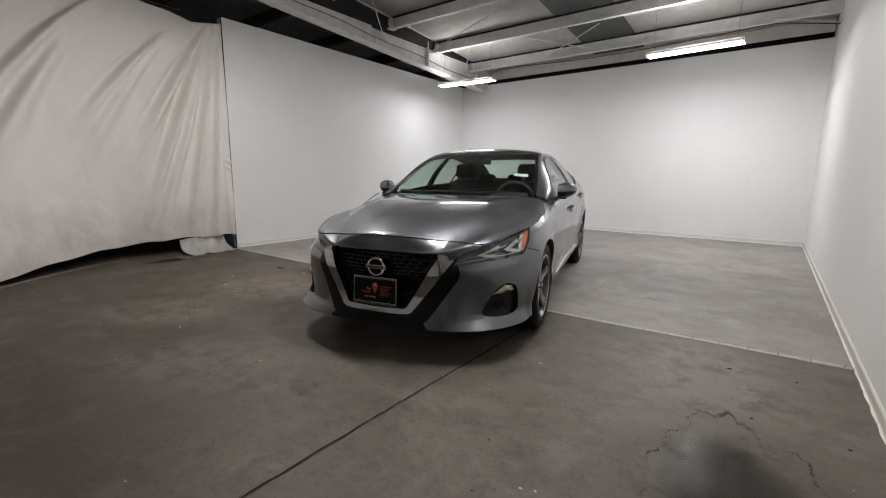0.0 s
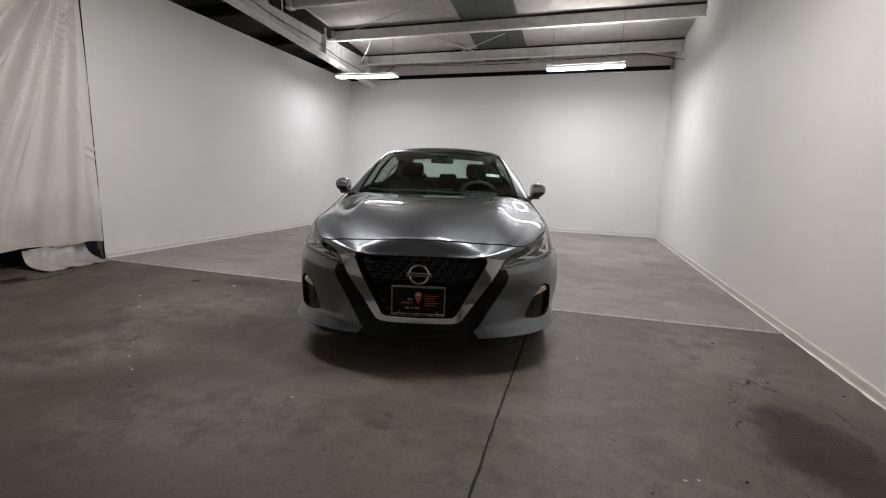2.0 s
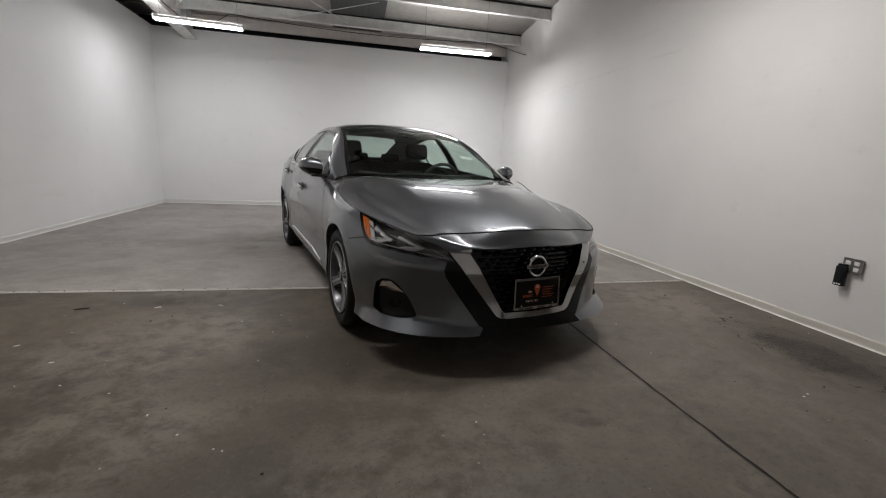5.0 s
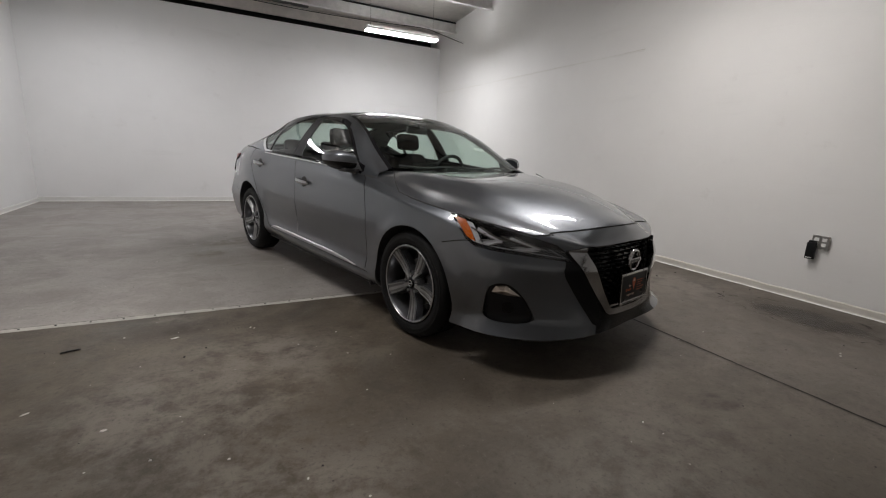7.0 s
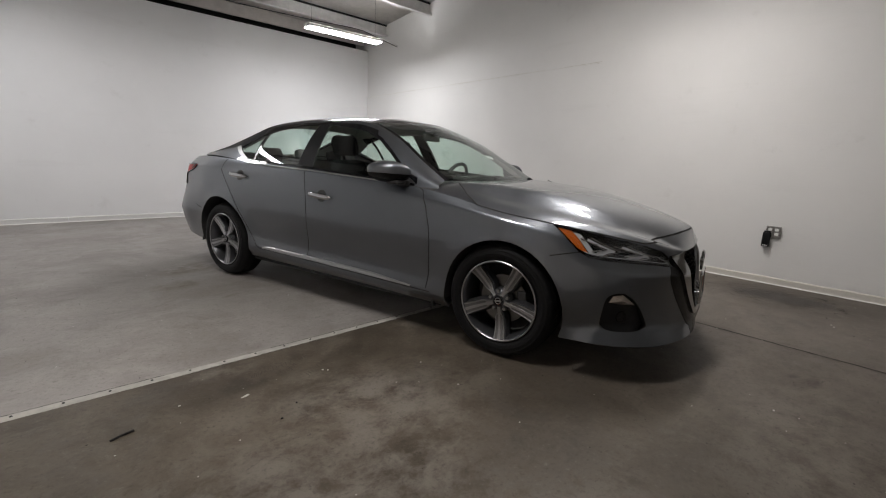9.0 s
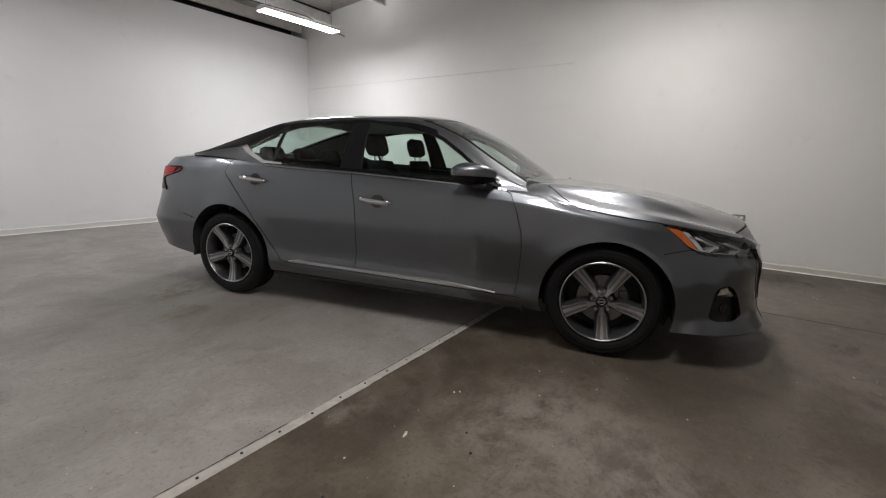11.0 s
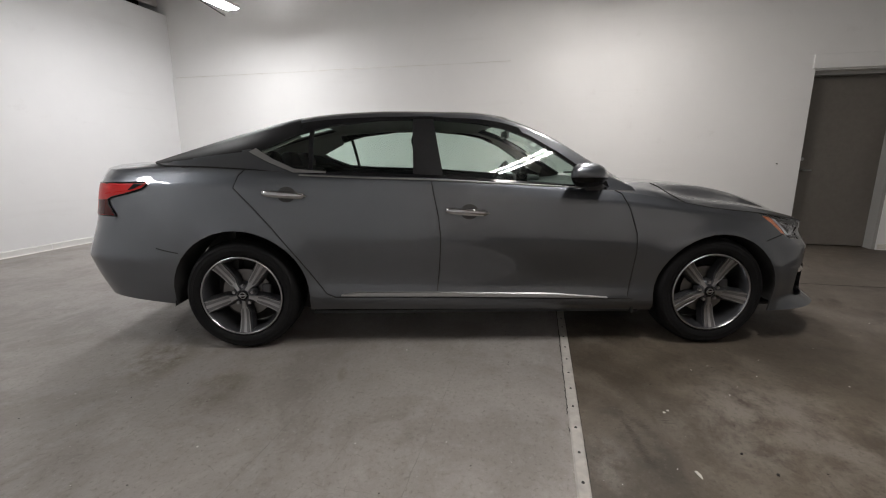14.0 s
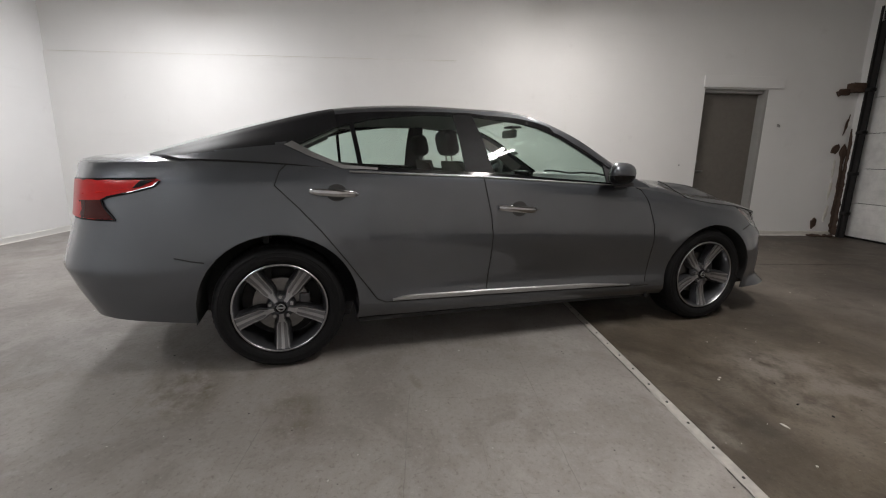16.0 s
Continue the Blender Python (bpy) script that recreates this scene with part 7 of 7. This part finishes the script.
CHIPS = ((-4.20, 3.19, .055, .014, 20), (-3.80, 3.21, .016, .012, 0), (-3.78, 3.19, .016, .010, 60), (-3.33, 2.96, .012, .010, 0), (-3.43, 4.55, .016, .010, 30), (-3.57, 2.86, .010, .008, 0), (-2.31, 1.53, .014, .010, 40), (-4.38, 2.34, .030, .014, 10), (-4.20, 2.08, .014, .01, 0), (-3.95, 1.98, .014, .009, 0), (-3.54, 1.61, .012, .010, 0), (-3.71, 1.77, .016, .009, 70), (-3.34, 1.48, .012, .009, 0), (-3.73, 1.44, .010, .010, 0), (-0.91, 2.58, .022, .012, 0), (-0.50, 1.51, .018, .012, 0), (-0.45, 1.53, .016, .012, 0), (-1.28, 2.07, .012, .010, 0), (-4.68, 2.58, .034, .013, 35))
for i, (x, y, a, b, r) in enumerate(CHIPS):
    ob = mesh_ob("paint_chip", chip_mesh(100 + i, a, b, 0.003), M["chip"])
    ob.matrix_basis = pose(x, y, 0.0005, 0, 0, r)
    tagged(ob, "small white paint chip lying on the concrete", "paint chip", "paint chips")
CRUMBS = ((-4.14, 2.91, .018, .012, 0), (0.04, 3.23, .034, .018, 20), (0.36, 3.25, .016, .012, 0), (0.17, 2.63, .016, .012, 0), (0.52, 2.59, .018, .012, 0), (-0.27, 1.58, .014, .01, 0), (-4.04, 2.99, .012, .010, 0), (-3.17, 1.33, .014, .010, 0))
for i, (x, y, a, b, r) in enumerate(CRUMBS):
    ob = mesh_ob("dirt_crumb", chip_mesh(200 + i, a, b, 0.005), M["grit"])
    ob.matrix_basis = pose(x, y, 0.0005, 0, 0, r)
    tagged(ob, "dark crumb of dirt lying on the concrete", "dirt crumb", "dirt crumbs")
bm = bmesh.new()
tube(bm, [(-4.71, 3.165, 0.005), (-4.67, 3.18, 0.006), (-4.63, 3.19, 0.005)], 0.0045, 6)
tagged(mesh_ob("twig", bm, M["grit"]), "short dark twig on the concrete floor", "twig")

random.seed(77)
for mat, count, nm, lab in ((M["chip"], 260, "pale_specks", "tiny pale specks scattered on the floor"), (M["grit"], 420, "dark_specks", "tiny dark specks scattered on the floor")):
    bm = bmesh.new()
    for i in range(count):
        x, y = random.uniform(-6.2, 0.6), random.uniform(0.2, 7.5)
        r = random.uniform(0.0015, 0.004) * (1.0 if random.random() < 0.85 else 1.6)
        a = random.random() * 6.28
        vs = [bm.verts.new((x + r * random.uniform(.6, 1.5) * math.cos(a + k * 1.57), y + r * random.uniform(.6, 1.4) * math.sin(a + k * 1.57), 0.0028)) for k in range(4)]
        vt = bm.verts.new((x, y, 0.0028 + r * 0.7))
        for k in range(4):
            bm.faces.new((vs[k], vs[(k + 1) % 4], vt))
    tagged(mesh_ob(nm, bm, mat), lab, "debris", "", "stuff")

# outlet box with a black adapter
outlet = thing("power_outlet", (XR, 2.19, 0.54), "steel wall outlet box with two white sockets", "power outlet")
part("box", boxes(((-0.020, -0.058, -0.052), (0.0, 0.058, 0.052)), bevel=0.004), M["metal_box"], outlet)
part("cover", boxes(((-0.024, -0.062, -0.056), (-0.019, 0.062, 0.056)), bevel=0.002), M["metal_box"], outlet)
for dy in (-0.028, 0.028):
    for dz in (-0.022, 0.022):
        part("socket", boxes(((-0.0275, dy - 0.017, dz - 0.014), (-0.023, dy + 0.017, dz + 0.014)), bevel=0.003), M["paper"], outlet, "white socket face")
adapter = thing("power_adapter", (XR - 0.026, 2.235, 0.47), "black power adapter plugged into the wall outlet", "adapter", "", 0.0)
part("body", boxes(((-0.034, -0.034, -0.085), (0.0, 0.034, 0.062)), bevel=0.008), M["satin_black"], adapter, "", True)
part("plug", boxes(((-0.030, -0.026, 0.045), (0.0, 0.026, 0.078)), bevel=0.006), M["satin_black"], adapter, "", True)
for i in range(3):
    part("indicator", boxes(((-0.0365, -0.020 + i * 0.016, -0.076), (-0.033, -0.010 + i * 0.016, -0.066)), bevel=0.001), M["paper"], adapter, "small pale light window")

# hook and anchor on the block wall
hook = thing("wall_hook", (XR, -0.545, 1.666), "small steel hook screwed to the wall", "hook")
part("plate", boxes(((-0.005, -0.014, -0.022), (0.001, 0.014, 0.022)), bevel=0.002), M["metal_box"], hook)
bm = bmesh.new()
tube(bm, [(-0.004, 0, 0.008), (-0.030, 0, 0.004), (-0.040, 0, -0.012), (-0.034, 0, -0.026), (-0.022, 0, -0.022)], 0.004, 8)
part("prong", bm, M["steel"], hook, "", True)
bm = bmesh.new()
tube(bm, [(XR + 0.001, 0.905, 1.062), (XR - 0.006, 0.905, 1.062)], 0.009, 10)
tagged(mesh_ob("wall_anchor", bm, M["grit"]), "dark empty plug hole fitting in the wall", "wall anchor")

# rubber scuffs beside the strip
random.seed(31)
bm = bmesh.new()
for (xa, ya), (xb, yb), n in (((-3.90, 3.40), (-4.20, 3.34), 22), ((-3.80, 3.43), (-4.00, 3.27), 16), ((-3.75, 3.30), (-3.90, 3.20), 9)):
    d_ = Vector((xb - xa, yb - ya, 0)).normalized()
    nrm = Vector((-d_.y, d_.x, 0))
    for i in range(n):
        c_ = Vector((xa, ya, 0.0024)).lerp(Vector((xb, yb, 0.0024)), (i + random.uniform(-.3, .3)) / n)
        w, h = random.uniform(0.010, 0.030), random.uniform(0.0012, 0.0035)
        t_ = random.uniform(0.3, 0.7)
        a_ = (nrm * math.cos(t_) + d_ * math.sin(t_))
        b_ = Vector((-a_.y, a_.x, 0))
        bm.faces.new([bm.verts.new(c_ + a_ * w * k1 + b_ * h * k2) for k1, k2 in ((-1, -.4), (1, -1), (.8, .6), (-.9, 1))])
tagged(mesh_ob("rubber_scuffs", bm, M["damp"]), "dark rubber scuff marks on the bare concrete", "scuff marks", "", "stuff")
# thin scratches in the grey paint
bm = bmesh.new()
for i in range(46):
    c_ = Vector((random.uniform(-5.2, -3.4), random.uniform(4.0, 6.4), 0.0026))
    t_ = random.random() * 6.28
    ln_, bend_ = random.uniform(0.02, 0.09), random.uniform(-0.4, 0.4)
    pr = None
    for k in range(6):
        p_ = c_ + Vector((math.cos(t_ + bend_ * k / 5), math.sin(t_ + bend_ * k / 5), 0)) * ln_ * k / 5
        w = 0.0011 * (1 - abs(k / 2.5 - 1) * 0.8)
        row = [bm.verts.new(p_ + Vector((-math.sin(t_), math.cos(t_), 0)) * w), bm.verts.new(p_ - Vector((-math.sin(t_), math.cos(t_), 0)) * w)]
        if pr:
            bm.faces.new((pr[0], row[0], row[1], pr[1]))
        pr = row
tagged(mesh_ob("floor_scratches", bm, M["floor_crack"]), "fine dark scratches in the grey floor paint", "scratches", "", "stuff")

# foot of the partition beside the curtain
foot = thing("partition_foot", (-6.60, 3.585, 0.0), "black rubber foot at the end of the partition", "foot")
part("pad", boxes(((-0.05, -0.035, 0.0), (0.045, 0.035, 0.022)), bevel=0.006), M["rubber"], foot, "", True)
part("post", boxes(((-0.022, -0.012, 0.022), (0.016, 0.016, 0.13)), bevel=0.004), M["black_plastic"], foot, "", True)
